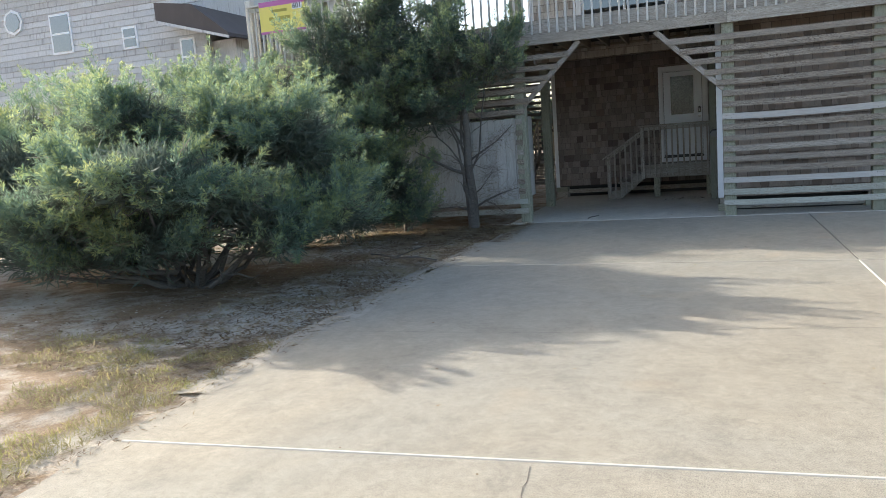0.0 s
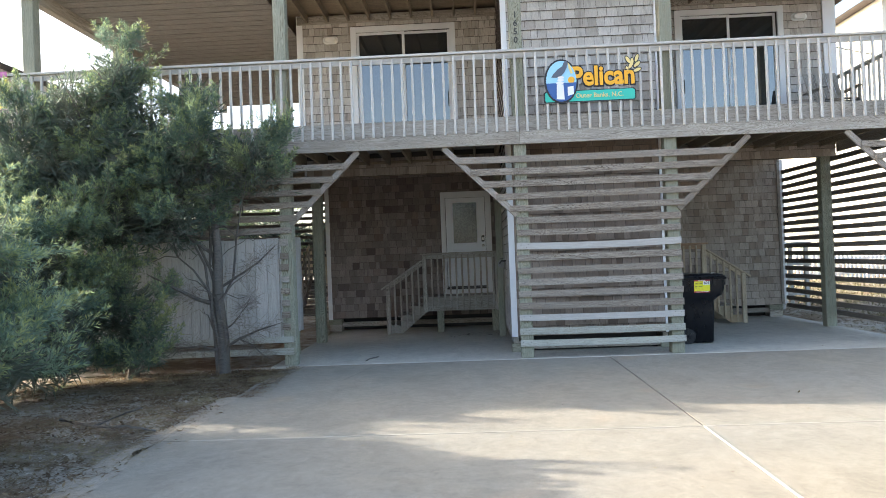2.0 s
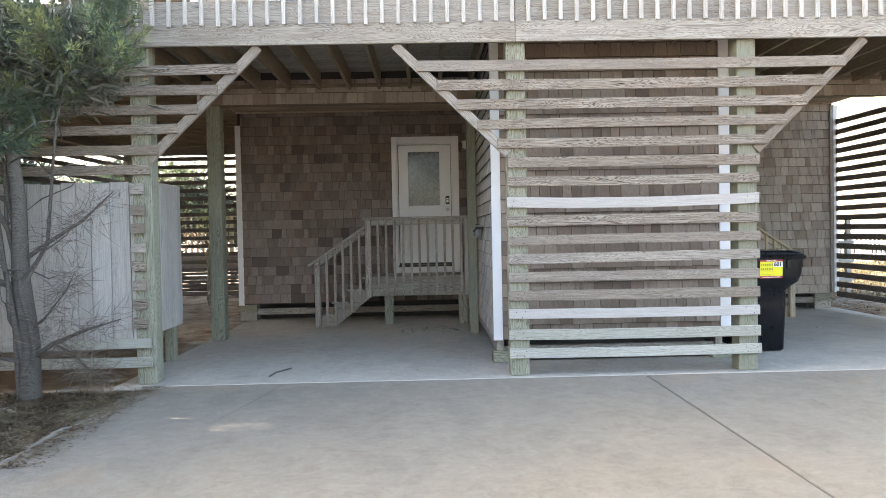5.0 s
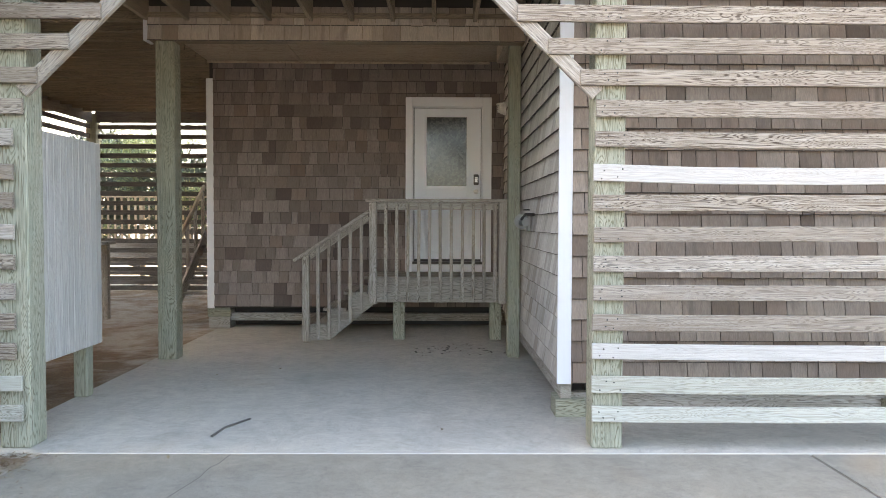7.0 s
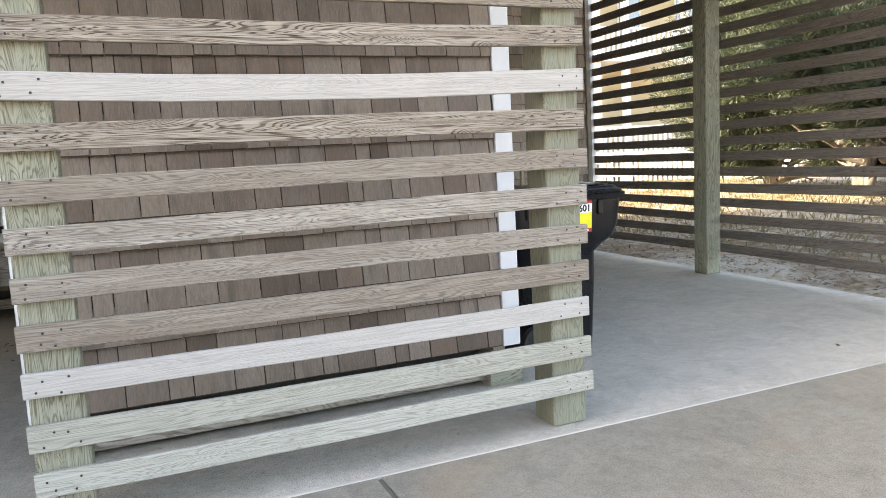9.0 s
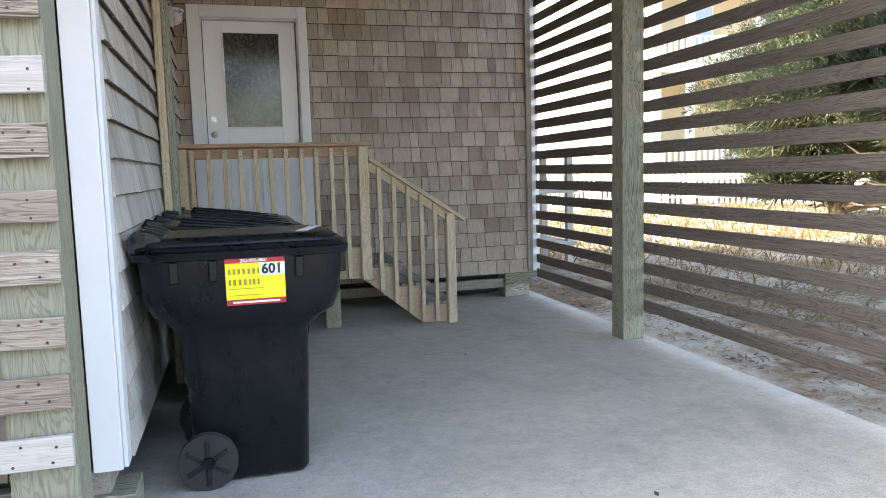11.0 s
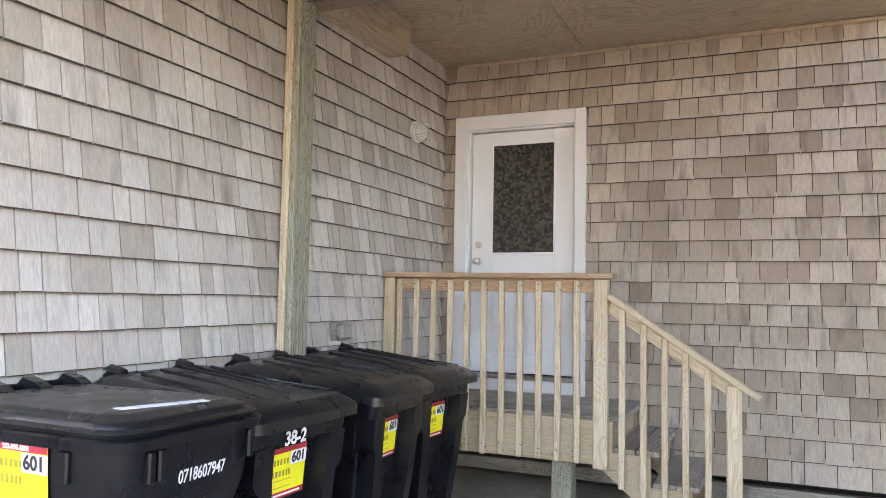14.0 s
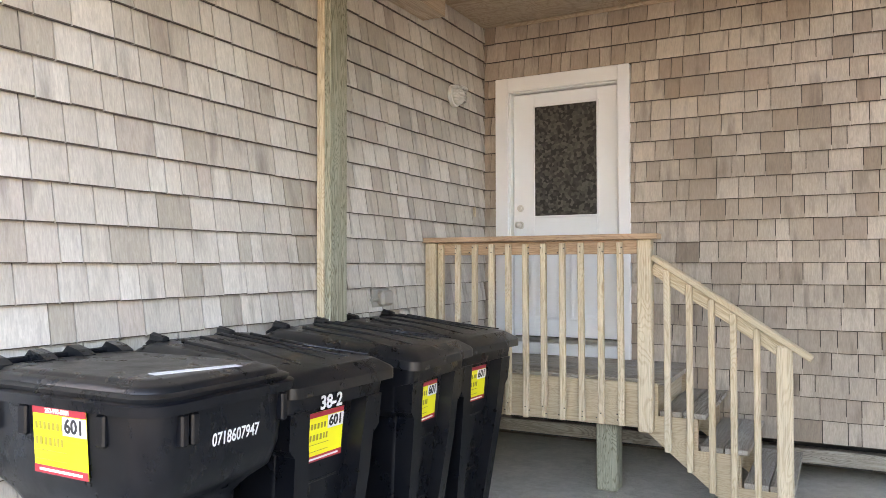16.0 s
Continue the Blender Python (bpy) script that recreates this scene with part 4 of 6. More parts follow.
def door_unit(name, mirrored, label):
    d = empty(name, label, "door", kind="structure")
    for b in ((2.616, 2.730, 5.166, 5.23, 0.76, 3.035), (3.648, 3.736, 5.166, 5.23, 0.76, 3.035), (2.730, 3.648, 5.166, 5.23, 2.918, 3.035)):
        part("door_casing", xspan(mirrored, *b), M["white"], d)
    for b in ((2.731, 2.744, 5.19, 5.33, 0.86, 2.917), (3.634, 3.647, 5.19, 5.33, 0.86, 2.917), (2.744, 3.634, 5.19, 5.33, 2.906, 2.917)):
        part("door_jamb", xspan(mirrored, *b, bevel=0.002), M["white"], d)
    part("threshold", xspan(mirrored, 2.731, 3.647, 5.17, 5.34, 0.862, 0.892), M["bronze"] if mirrored else M["steel"], d)
    part("sill_board", xspan(mirrored, 2.731, 3.647, 5.18, 5.225, 0.762, 0.858), M["white"], d)
    y0, y1 = 5.236, 5.278
    foot = 0.925 if mirrored else 0.904
    frame_ = join(*[xspan(mirrored, *b, bevel=0.003) for b in ((2.752, 2.936, y0, y1, foot, 2.898), (3.465, 3.624, y0, y1, foot, 2.898), (2.936, 3.465, y0, y1, 2.788, 2.898), (2.936, 3.465, y0, y1, foot, 1.884))])
    leaf = part("door_leaf", frame_, M["door"], d)
    # added near-black sheet that stands for the shade in the gap round the leaf
    part("door_gap", xspan(mirrored, 2.744, 3.634, 5.285, 5.3, 0.89, 2.906, bevel=0), M["dark_gap"], leaf)
    for b in ((2.922, 2.94, 5.226, y0, 1.87, 2.802), (3.461, 3.479, 5.226, y0, 1.87, 2.802), (2.94, 3.461, 5.226, y0, 2.784, 2.802), (2.94, 3.461, 5.226, y0, 1.87, 1.888)):
        part("glazing_bead", xspan(mirrored, *b, bevel=0.003), M["door"], leaf)
    part("glass_pane", xspan(mirrored, 2.936, 3.465, 5.25, 5.258, 1.884, 2.788, bevel=0), M["obscure"], leaf, "patterned obscure glass")
    for x0, x1 in ((2.90, 3.17), (3.24, 3.51)):
        for f in ((x0, x1, y0 - 0.008, y0, 1.04, 1.062), (x0, x1, y0 - 0.008, y0, 1.70, 1.722), (x0, x0 + 0.022, y0 - 0.008, y0, 1.062, 1.70), (x1 - 0.022, x1, y0 - 0.008, y0, 1.062, 1.70)):
            part("panel_moulding", xspan(mirrored, *f, bevel=0.004), M["door"], leaf)
        part("raised_panel", xspan(mirrored, x0 + 0.05, x1 - 0.05, y0 - 0.006, y0, 1.09, 1.67, bevel=0.005), M["door"], leaf)
    kx = flip(2.812, mirrored)
    turn = Matrix.Rotation(radians(90), 4, 'X')
    for z, r in ((1.955, 0.03), (1.815, 0.033)):
        part("rose", cylinder_bm(r, r * 0.85, 0.014, 20, Matrix.Translation((kx, y0 - 0.007, z)) @ turn), M["steel"], leaf)
    part("deadbolt", cylinder_bm(0.016, 0.014, 0.02, 16, Matrix.Translation((kx, y0 - 0.02, 1.955)) @ turn), M["steel"], leaf)
    if mirrored:
        pad = part("keypad_lock", span(kx - 0.034, kx + 0.034, y0 - 0.03, y0, 1.90, 2.04, 0.012), M["bronze"], leaf, "dark keypad lock")
        for i in range(3):
            part("key", span(kx - 0.02, kx + 0.02, y0 - 0.034, y0 - 0.03, 1.985 - i * 0.025, 2.0 - i * 0.025, 0.002), M["steel"], pad)
    kn = bmesh.new()
    bmesh.ops.create_uvsphere(kn, u_segments=18, v_segments=12, radius=0.028)
    bmesh.ops.scale(kn, vec=(1, 0.75, 1), verts=kn.verts)
    bmesh.ops.translate(kn, vec=(kx, y0 - 0.055, 1.815), verts=kn.verts)
    smooth(part("door_knob", join(kn, cylinder_bm(0.012, 0.012, 0.05, 12, Matrix.Translation((kx, y0 - 0.03, 1.815)) @ turn)), M["steel"], leaf))
    return d


door_unit("door_1", False, "white half-glazed entry door in white casing")
door_unit("door_2", True, "white half-glazed entry door in the shaded bay")


def prism(points, y0, y1):
    """Outline of (x, z) points drawn out along y."""
    bm = bmesh.new()
    a = [bm.verts.new((x, y0, z)) for x, z in points]
    b = [bm.verts.new((x, y1, z)) for x, z in points]
    bm.faces.new(a)
    bm.faces.new(b)
    for i in range(len(points)):
        j = (i + 1) % len(points)
        bm.faces.new((a[i], a[j], b[j], b[i]))
    return bm


def landing(mirrored, pine, cap, label):
    s = empty("entry_stairs", label, "stairs", group="door landings")
    f = lambda x: flip(x, mirrored)

    def bd(name, a, b, *rest, **kw):
        return board(name, (f(a[0]), a[1], a[2]), (f(b[0]), b[1], b[2]), *rest, **kw)

    def ps(name, x0, x1, y0, y1, z0, z1, mat):
        a, b = sorted((f(x0), f(x1)))
        return post(name, a, b, y0, y1, z0, z1, mat, s)

    for i in range(7):
        y = 4.27 + 0.068 + i * 0.138
        if y < 5.18:
            bd("landing_board", (2.5, y, 0.745), (4.19, y, 0.745), 0.034, 0.132, M["deck_wood"], s)
    bd("skirt_board", (2.5, 4.245, 0.60), (4.13, 4.245, 0.60), 0.28, 0.038, pine, s)
    bd("side_joist", (4.1, 4.27, 0.63), (4.1, 5.17, 0.63), 0.18, 0.038, pine, s)
    bd("ledger", (2.52, 5.17, 0.63), (4.08, 5.17, 0.63), 0.18, 0.038, pine, s)
    ps("support_post", 3.71, 3.85, 4.33, 4.47, 0.0, 0.70, M["treated"])
    ps("support_post", 2.55, 2.69, 4.33, 4.47, 0.0, 0.70, M["treated"])
    ps("newel", 4.03, 4.12, 4.145, 4.224, 0.45, 1.645, pine)
    ps("newel", 2.515, 2.60, 4.145, 4.224, 0.45, 1.645, pine)
    bd("rail_cap", (2.5, 4.19, 1.664), (4.16, 4.19, 1.664), 0.034, 0.135, cap, s)
    bd("under_rail", (2.602, 4.205, 1.60), (4.028, 4.205, 1.60), 0.089, 0.036, cap, s)
    for i in range(11):
        x = 2.642 + 0.1284 * i
        bd("baluster", (x, 4.166, 0.475 + rng.uniform(-0.01, 0.01)), (x + rng.uniform(-0.006, 0.006), 4.166, 1.63), 0.037, 0.037, pine, s, up=(1, 0, 0))
        for z in (0.53, 1.585):
            nails(s, f(x), 4.1465, z, 0.018)
    pts = [(4.03, 0.735), (4.03, 0.47), (4.594, 0.006), (4.87, 0.006), (4.87, 0.165), (4.62, 0.165), (4.62, 0.355), (4.375, 0.355), (4.375, 0.545), (4.14, 0.545), (4.14, 0.735)]
    for y0, y1 in ((4.226, 4.264), (5.13, 5.168)):
        part("stringer", prism([(f(x), z) for x, z in pts], y0 if y0 > 4.5 else 4.2265 - 0.002, y1), pine, s)
    for i, (x, z) in enumerate(((4.15, 0.56), (4.39, 0.37), (4.635, 0.18))):
        for k in range(2):
            bd("tread", (x + 0.068 + k * 0.14, 4.21, z + 0.005), (x + 0.068 + k * 0.14, 5.17, z + 0.005), 0.034, 0.134, M["deck_wood"], s)
    ps("newel", 4.82, 4.905, 4.14, 4.222, 0.0, 1.02, pine)
    bd("stair_rail_cap", (4.125, 4.185, 1.535), (5.005, 4.185, 0.952), 0.034, 0.1, pine, s)
    bd("stair_under_rail", (4.122, 4.205, 1.475), (4.86, 4.205, 0.986), 0.085, 0.036, pine, s)
    for x in (4.21, 4.341, 4.468, 4.59, 4.718):
        zt = 1.535 - (x - 4.125) * 0.6625 - 0.025
        zb = max(0.03, 0.46 - (x - 4.03) * 0.82 + 0.03)
        bd("baluster", (x, 4.166, zb), (x, 4.166, zt), 0.037, 0.037, pine, s, up=(1, 0, 0))
    return s


landing(False, M["new_pine"], M["red_pine"], "pale new pine landing and steps with a reddish rail cap")
landing(True, M["deck_wood"], M["deck_wood"], "weathered timber landing and steps at the shaded door")


# ---------------------------------------------------------------- wall fittings
def round_lamp(x, y, z, turn, label):
    lamp = empty("wall_lamp", label, "wall lamp", x, y, z)
    lamp.rotation_euler = (0, 0, radians(turn))
    rot = Matrix.Rotation(radians(90), 4, 'X')
    part("base", cylinder_bm(0.085, 0.085, 0.03, 24, Matrix.Translation((0, -0.015, 0)) @ rot), M["white_plastic"], lamp)
    dome = bmesh.new()
    bmesh.ops.create_uvsphere(dome, u_segments=20, v_segments=12, radius=0.07)
    bmesh.ops.scale(dome, vec=(0.95, 0.75, 1.0), verts=dome.verts)
    bmesh.ops.translate(dome, vec=(0, -0.045, -0.005), verts=dome.verts)
    smooth(part("lens", dome, M["lens"], lamp, "ribbed frosted glass"))
    for i in range(5):
        z0 = -0.045 + i * 0.022
        r = 0.078
        pts = [(r * math.sin(a), -0.03 - 0.075 * math.cos(a), z0) for a in [radians(-80 + 20 * j) for j in range(9)]]
        part("rib", tube_bm(pts, 0.005), M["white_plastic"], lamp)
    hood = [(0.088 * math.sin(a), -0.03 - 0.08 * max(0.0, math.cos(a)), 0.05) for a in [radians(-90 + 20 * j) for j in range(10)]]
    part("hood", tube_bm(hood, 0.012), M["white_plastic"], lamp)
    return lamp


M["lens"] = material("frosted_lens", 0.3, color=(0.7, 0.7, 0.66))
round_lamp(XR + 0.028, 4.60, 2.80, 90, "white round bulkhead lamp on the shingled wall")
round_lamp(XL - 0.028, 4.95, 2.86, -90, "white round bulkhead lamp beside the shaded door")


def oval_lamp(x, z):
    lamp = empty("porch_lamp", "white oval bulkhead lamp on the upper wall", "wall lamp", x, 2.985, z, group="upper wall lamps")
    for name, hx, hz, y0, y1, mat in (("base", 0.15, 0.075, 0, -0.03, "white_plastic"), ("lens", 0.125, 0.055, -0.03, -0.075, "lens")):
        rings = []
        for y, k in ((y0, 1.0), ((y0 + y1) / 2, 1.0), (y1, 0.8)):
            rings.append([(px * k, y, pz * k) for px, pz, _ in rounded(0, 0, hx, hz, hz * 0.98, 0, 7)])
        smooth(part(name, loft(rings), M[mat], lamp))


oval_lamp(-3.3, 5.9)
oval_lamp(5.68, 5.9)


def outlet(x, y, z, turn):
    o = empty("outlet_box", "grey weatherproof outlet box on the shingles", "outlet", x, y, z)
    o.rotation_euler = (0, 0, radians(turn))
    part("back_plate", span(-0.1, 0.1, -0.02, 0, -0.06, 0.06), M["galv"], o)
    part("cover", span(-0.055, 0.075, -0.075, -0.02, -0.05, 0.05, 0.015), M["galv"], o)
    part("conduit", cylinder_bm(0.012, 0.012, 0.09, 10, Matrix.Translation((-0.08, -0.03, -0.01)) @ Matrix.Rotation(radians(90), 4, 'Y')), M["galv"], o)


M["galv"] = paint("weathered_grey_plastic", (0.30, 0.28, 0.25), 0.6, 0.4)
outlet(XR + 0.012, 3.57, 1.275, 90)
M["zinc"] = paint("dull_zinc", (0.24, 0.235, 0.22), 0.5, 0.3)


def hose_hanger(x, y, z):
    h = empty("hose_hanger", "dull grey hose hanger with a tap on the shingled wall", "hose hanger", x, y, z)
    along = Matrix.Rotation(radians(90), 4, 'X')
    smooth(part("drum", cylinder_bm(0.034, 0.034, 0.26, 20, Matrix.Translation((-0.06, 0.0, 0)) @ along), M["zinc"], h))
    smooth(part("flange", cylinder_bm(0.072, 0.072, 0.014, 24, Matrix.Translation((-0.06, 0.137, 0.01)) @ along), M["zinc"], h))
    part("bracket", span(-0.03, 0.0, -0.05, 0.05, -0.08, 0.08), M["zinc"], h)
    tap = part("tap", tube_bm([(0, -0.3, 0.07), (-0.08, -0.3, 0.07), (-0.12, -0.3, 0.02)], 0.014, 8), M["bronze"], h)
    part("tap_wheel", cylinder_bm(0.03, 0.03, 0.012, 12, Matrix.Translation((-0.07, -0.3, 0.11))), M["bronze"], tap)


hose_hanger(XL - 0.034, 2.35, 1.41)
bell = empty("door_bell", "small tan door bell button", "door bell", XR + 0.012, 5.0, 1.93)
part("plate", span(0, 0.015, -0.018, 0.018, -0.05, 0.05), M["new_pine"], bell)


# ---------------------------------------------------------------- rubbish bins
def flat_color(name, c, rough=0.45):
    return paint(name, c, rough, 0.06)


M["yellow"] = flat_color("label_yellow", (0.85, 0.78, 0.03))
M["sign_yellow"] = flat_color("sign_yellow", (0.72, 0.60, 0.14))
M["red"] = flat_color("label_red", (0.45, 0.03, 0.05))
M["magenta"] = flat_color("sign_magenta", (0.45, 0.12, 0.33))
M["ink"] = material("black_ink", 0.5, color=(0.02, 0.02, 0.025))
M["ochre"] = material("ochre_ink", 0.5, color=(0.32, 0.27, 0.04))
M["paper"] = flat_color("white_paper", (0.8, 0.8, 0.82))
M["stencil"] = flat_color("white_stencil", (0.7, 0.7, 0.7))


def sheet(w, h, t=0.0016):
    return box_bm(w, h, t, 0)


def sticker(parent, at, w=0.255, h=0.208, cut=1.0):
    """Number sticker: red bands, yellow field, white number box; the trade name is left as plain bars. cut: the share of its width left of it, from its number side."""
    left = w / 2 - w * cut

    def put(name, x0, x1, y, tall, mat, z, label=""):
        x0 = max(x0, left)
        if x1 - x0 > 0.004:
            part(name, sheet(x1 - x0, tall), mat, parent, label, at @ Matrix.Translation(((x0 + x1) / 2, y, z)))

    put("sticker", -w / 2, w / 2, 0, h, M["yellow"], 0, "yellow number sticker with red bands")
    put("sticker_band", -w / 2, w / 2, h * 0.45, h * 0.1, M["red"], 0.0016)
    put("sticker_band", -w / 2, w / 2, -h * 0.44, h * 0.12, M["red"], 0.0016)
    put("number_box", w * 0.07, w / 2, h * 0.25, h * 0.27, M["paper"], 0.0016)
    text_part("number", "601", h * 0.29, M["ink"], at @ Matrix.Translation((w * 0.28, h * 0.25, 0.003)), parent, 0.0005, bold=0.002)
    if cut == 1.0:
        text_part("phone_number", "252-995-5801", h * 0.1, M["paper"], at @ Matrix.Translation((-w * 0.02, h * 0.45, 0.003)), parent, 0.0005, bold=0.0006)
    # worn print: rows of short bars
    r = random.Random(5)
    for y, tall, x0, x1 in ((0.22, 0.11, -0.45, 0.04), (-0.01, 0.12, -0.45, 0.08), (-0.22, 0.035, -0.36, 0.0)):
        x = w * x0
        while x < w * x1:
            d = h * tall * r.uniform(0.45, 0.8)
            put("print_bar", x, x + d * 0.62, h * y, h * tall, M["ochre"], 0.0016)
            x += d + 0.004
    for dy in (-0.15, -0.29):
        put("print_bar", -w * 0.45, w * 0.12, h * dy, h * 0.008, M["ochre"], 0.0016)
    put("print_bar", -w * 0.4, w * 0.4, -h * 0.44, h * 0.04, M["paper"], 0.0026)


def bin_wheel(parent, x, y):
    rot = Matrix.Rotation(radians(90), 4, 'X')
    w = part("wheel", cylinder_bm(0.13, 0.13, 0.05, 28, Matrix.Translation((x, y, 0.13)) @ rot), M["rubber"], parent)
    s = -1 if y < 0 else 1
    part("hub", cylinder_bm(0.03, 0.025, 0.02, 14, Matrix.Translation((x, y + s * 0.03, 0.13)) @ rot), M["bin"], w)
    for i in range(6):
        a = radians(60 * i)
        part("spoke", spoke_bm(x, y + s * 0.028, a), M["bin_lid"], w)
    return w


def spoke_bm(x, y, a):
    bm = box_bm(0.022, 0.01, 0.08, 0.003)
    bm.transform(Matrix.Translation((x, y, 0.13)) @ Matrix.Rotation(a, 4, 'Y') @ Matrix.Translation((0, 0, 0.065)))
    return bm


def ring_stack(rows, n=6):
    return loft([rounded(cx, 0, hx, hy, r, z, n) for z, cx, hx, hy, r in rows])


def cart_flat(x, y):
    """Cart with a broad stepped collar and a flat tray lid."""
    b = empty("trash_bin", "scuffed black wheeled bin with a flat lid and yellow sticker", "trash bin", x, y, 0, "rubbish bins along the wall")
    body = part("body", ring_stack([(0.012, 0.0, 0.24, 0.185, 0.05), (0.03, 0.0, 0.255, 0.20, 0.06), (0.55, -0.005, 0.28, 0.235, 0.08), (0.70, -0.01, 0.288, 0.24, 0.09), (0.755, 0.0, 0.335, 0.265, 0.1),
                                    (0.80, 0.0, 0.40, 0.29, 0.1), (0.88, 0.0, 0.43, 0.302, 0.1), (1.065, 0.0, 0.447, 0.312, 0.1)]), M["bin"], b)
    smooth(body, 50)
    smooth(part("rim", ring_stack([(1.052, 0, 0.452, 0.318, 0.1), (1.056, 0, 0.468, 0.332, 0.1), (1.088, 0, 0.474, 0.338, 0.1), (1.094, 0, 0.468, 0.332, 0.1)]), M["bin"], b), 50)
    smooth(part("lid", ring_stack([(1.095, 0, 0.455, 0.32, 0.1), (1.108, 0, 0.462, 0.326, 0.1), (1.114, 0, 0.45, 0.315, 0.1), (1.117, 0, 0.437, 0.302, 0.1), (1.130, 0, 0.43, 0.296, 0.1), (1.136, 0, 0.42, 0.286, 0.1),
                                   (1.138, 0, 0.40, 0.268, 0.09), (1.147, -0.01, 0.388, 0.258, 0.09), (1.150, -0.01, 0.37, 0.24, 0.08)]), M["bin_lid"], b), 35)
    part("hinge_bar", tube_bm([(-0.445, -0.29, 1.15), (-0.445, 0.29, 1.15)], 0.014, 10), M["bin"], b)
    for yy in (-0.27, -0.1, 0.05, 0.22):
        part("hinge_lug", prism([(-0.47, 1.08), (-0.478, 1.15), (-0.44, 1.185), (-0.38, 1.172), (-0.34, 1.153), (-0.34, 1.11), (-0.42, 1.09)], yy, yy + 0.05), M["bin_lid"], b)
    for xx in (-0.29, -0.13, 0.24):
        part("rim_rib", span(xx - 0.02, xx + 0.02, -0.324, -0.30, 0.955, 1.052, 0.006), M["bin"], b)
    for yy in (-0.2, -0.16, 0.24):
        part("rim_rib", span(0.43, 0.462, yy - 0.015, yy + 0.015, 0.955, 1.052, 0.006), M["bin"], b)
    bin_wheel(b, -0.2, -0.235)
    bin_wheel(b, -0.2, 0.235)
    part("axle", tube_bm([(-0.2, -0.23, 0.13), (-0.2, 0.23, 0.13)], 0.012, 8), M["steel"], b)
    strip = Matrix.Translation((0.315, -0.02, 1.1515)) @ Matrix.Rotation(radians(72), 4, 'Z')
    part("lid_sticker", sheet(0.30, 0.05), M["paper"], b, "white paper strip", strip)
    sticker(b, Matrix.Translation((0.048, -0.3125, 0.949)) @ pose(0, 0, 0, 93.5, 0, 0))
    text_part("serial_number", "0718607947", 0.058, M["stencil"], Matrix.Translation((0.4385, 0.03, 0.945)) @ pose(0, 0, 0, 95, 0, 90), b, 0.0008, squeeze=0.72, bold=0.0005)
    return b


def cart_ridged(x, y, turn, number, code, label):
    """Narrower cart with a ridged lid that slopes to its front."""
    b = empty("trash_bin", label, "trash bin", x, y, 0, "rubbish bins along the wall")
    b.rotation_euler = (0, 0, radians(turn))
    front = lambda z: 0.25 + 0.0944 * (z - 0.03)
    rows = []
    for z, fx, bx, hy in ((0.012, 0.235, -0.225, 0.19), (0.03, 0.25, -0.24, 0.205), (0.60, front(0.6), -0.315, 0.255), (0.765, front(0.765), -0.335, 0.262), (0.80, front(0.8), -0.345, 0.298),
                          (0.915, front(0.915), -0.36, 0.302), (0.935, 0.402, -0.362, 0.304), (1.03, 0.415, -0.375, 0.31)):
        rows.append((z, (fx + bx) / 2, (fx - bx) / 2, hy, 0.035))
    smooth(part("body", ring_stack(rows), M["bin"], b), 35)
    # proud uprights on both sides of the recessed front
    for side in (-1, 1):
        rings = []
        for z, hy in ((0.02, 0.198), (0.60, 0.25), (0.765, 0.258), (0.80, 0.294), (0.934, 0.30)):
            deep = 0.05 if z < 0.1 else 0.072
            a, c = side * hy, side * (hy - (0.10 if z < 0.78 else 0.13))
            rings.append([(front(z) - 0.03, a, z), (front(z) + deep, a - side * 0.008, z), (front(z) + deep, c + side * 0.012, z), (front(z) - 0.03, c, z)])
        part("front_upright", loft(rings), M["bin"], b)
    for z in (0.30, 0.62):
        part("mould_line", span(front(z) - 0.005, front(z) + 0.004, -0.1, 0.1, z - 0.004, z + 0.004, 0.001), M["bin_lid"], b)
    # sloping lid
    rings = []
    for z, g in ((1.0, 0.0), (1.0, 0.008), (1.04, 0.008), (1.05, -0.002), (1.075, -0.05)):
        ring = []
        for px, py, _ in rounded(0.01, 0, 0.44 + g, 0.335 + g, 0.05, 0, 5):
            ring.append((px, py, z + 0.09 * (0.45 - px) / 0.9 + (0.03 * (1 - abs(py) / 0.335) if z > 1.045 else 0)))
        rings.append(ring)
    smooth(part("lid", loft(rings), M["bin_lid"], b), 30)
    for i in range(5):
        yy = -0.2 + 0.1 * i
        up = 0.03 * (1 - abs(yy) / 0.335)
        part("lid_ridge", tube_bm([(-0.28, yy, 1.153 + up), (0.05, yy, 1.118 + up), (0.33, yy * 1.5, 1.085 + up * 0.8)], [0.008, 0.006, 0.003], 8), M["bin_lid"], b)
    part("hinge_bar", tube_bm([(-0.45, -0.26, 1.13), (-0.45, 0.26, 1.13)], 0.016, 10), M["bin"], b)
    for yy in (-0.22, 0.16):
        smooth(part("hinge_lug", tube_bm([(-0.47, yy, 1.06), (-0.475, yy, 1.13), (-0.43, yy, 1.172), (-0.36, yy, 1.165)], [0.02, 0.028, 0.03, 0.02], 8), M["bin_lid"], b))
    bin_wheel(b, -0.2, -0.25)
    bin_wheel(b, -0.2, 0.25)
    sticker(b, Matrix.Translation((front(0.80) + 0.003, 0.0, 0.80)) @ pose(0, 0, 0, 95.4, 0, 90), 0.235, 0.2, 0.999)
    if number:
        text_part("bin_number", number, 0.075, M["stencil"], Matrix.Translation((0.4125, -0.06, 0.952)) @ pose(0, 0, 0, 95, 0, 90), b, 0.0008, bold=0.002)
    if code:
        part("code_bar", sheet(0.13, 0.02), M["stencil"], b, "", Matrix.Translation((0.4155, 0.06, 1.0)) @ pose(0, 0, 0, 95, 0, 90))
    return b


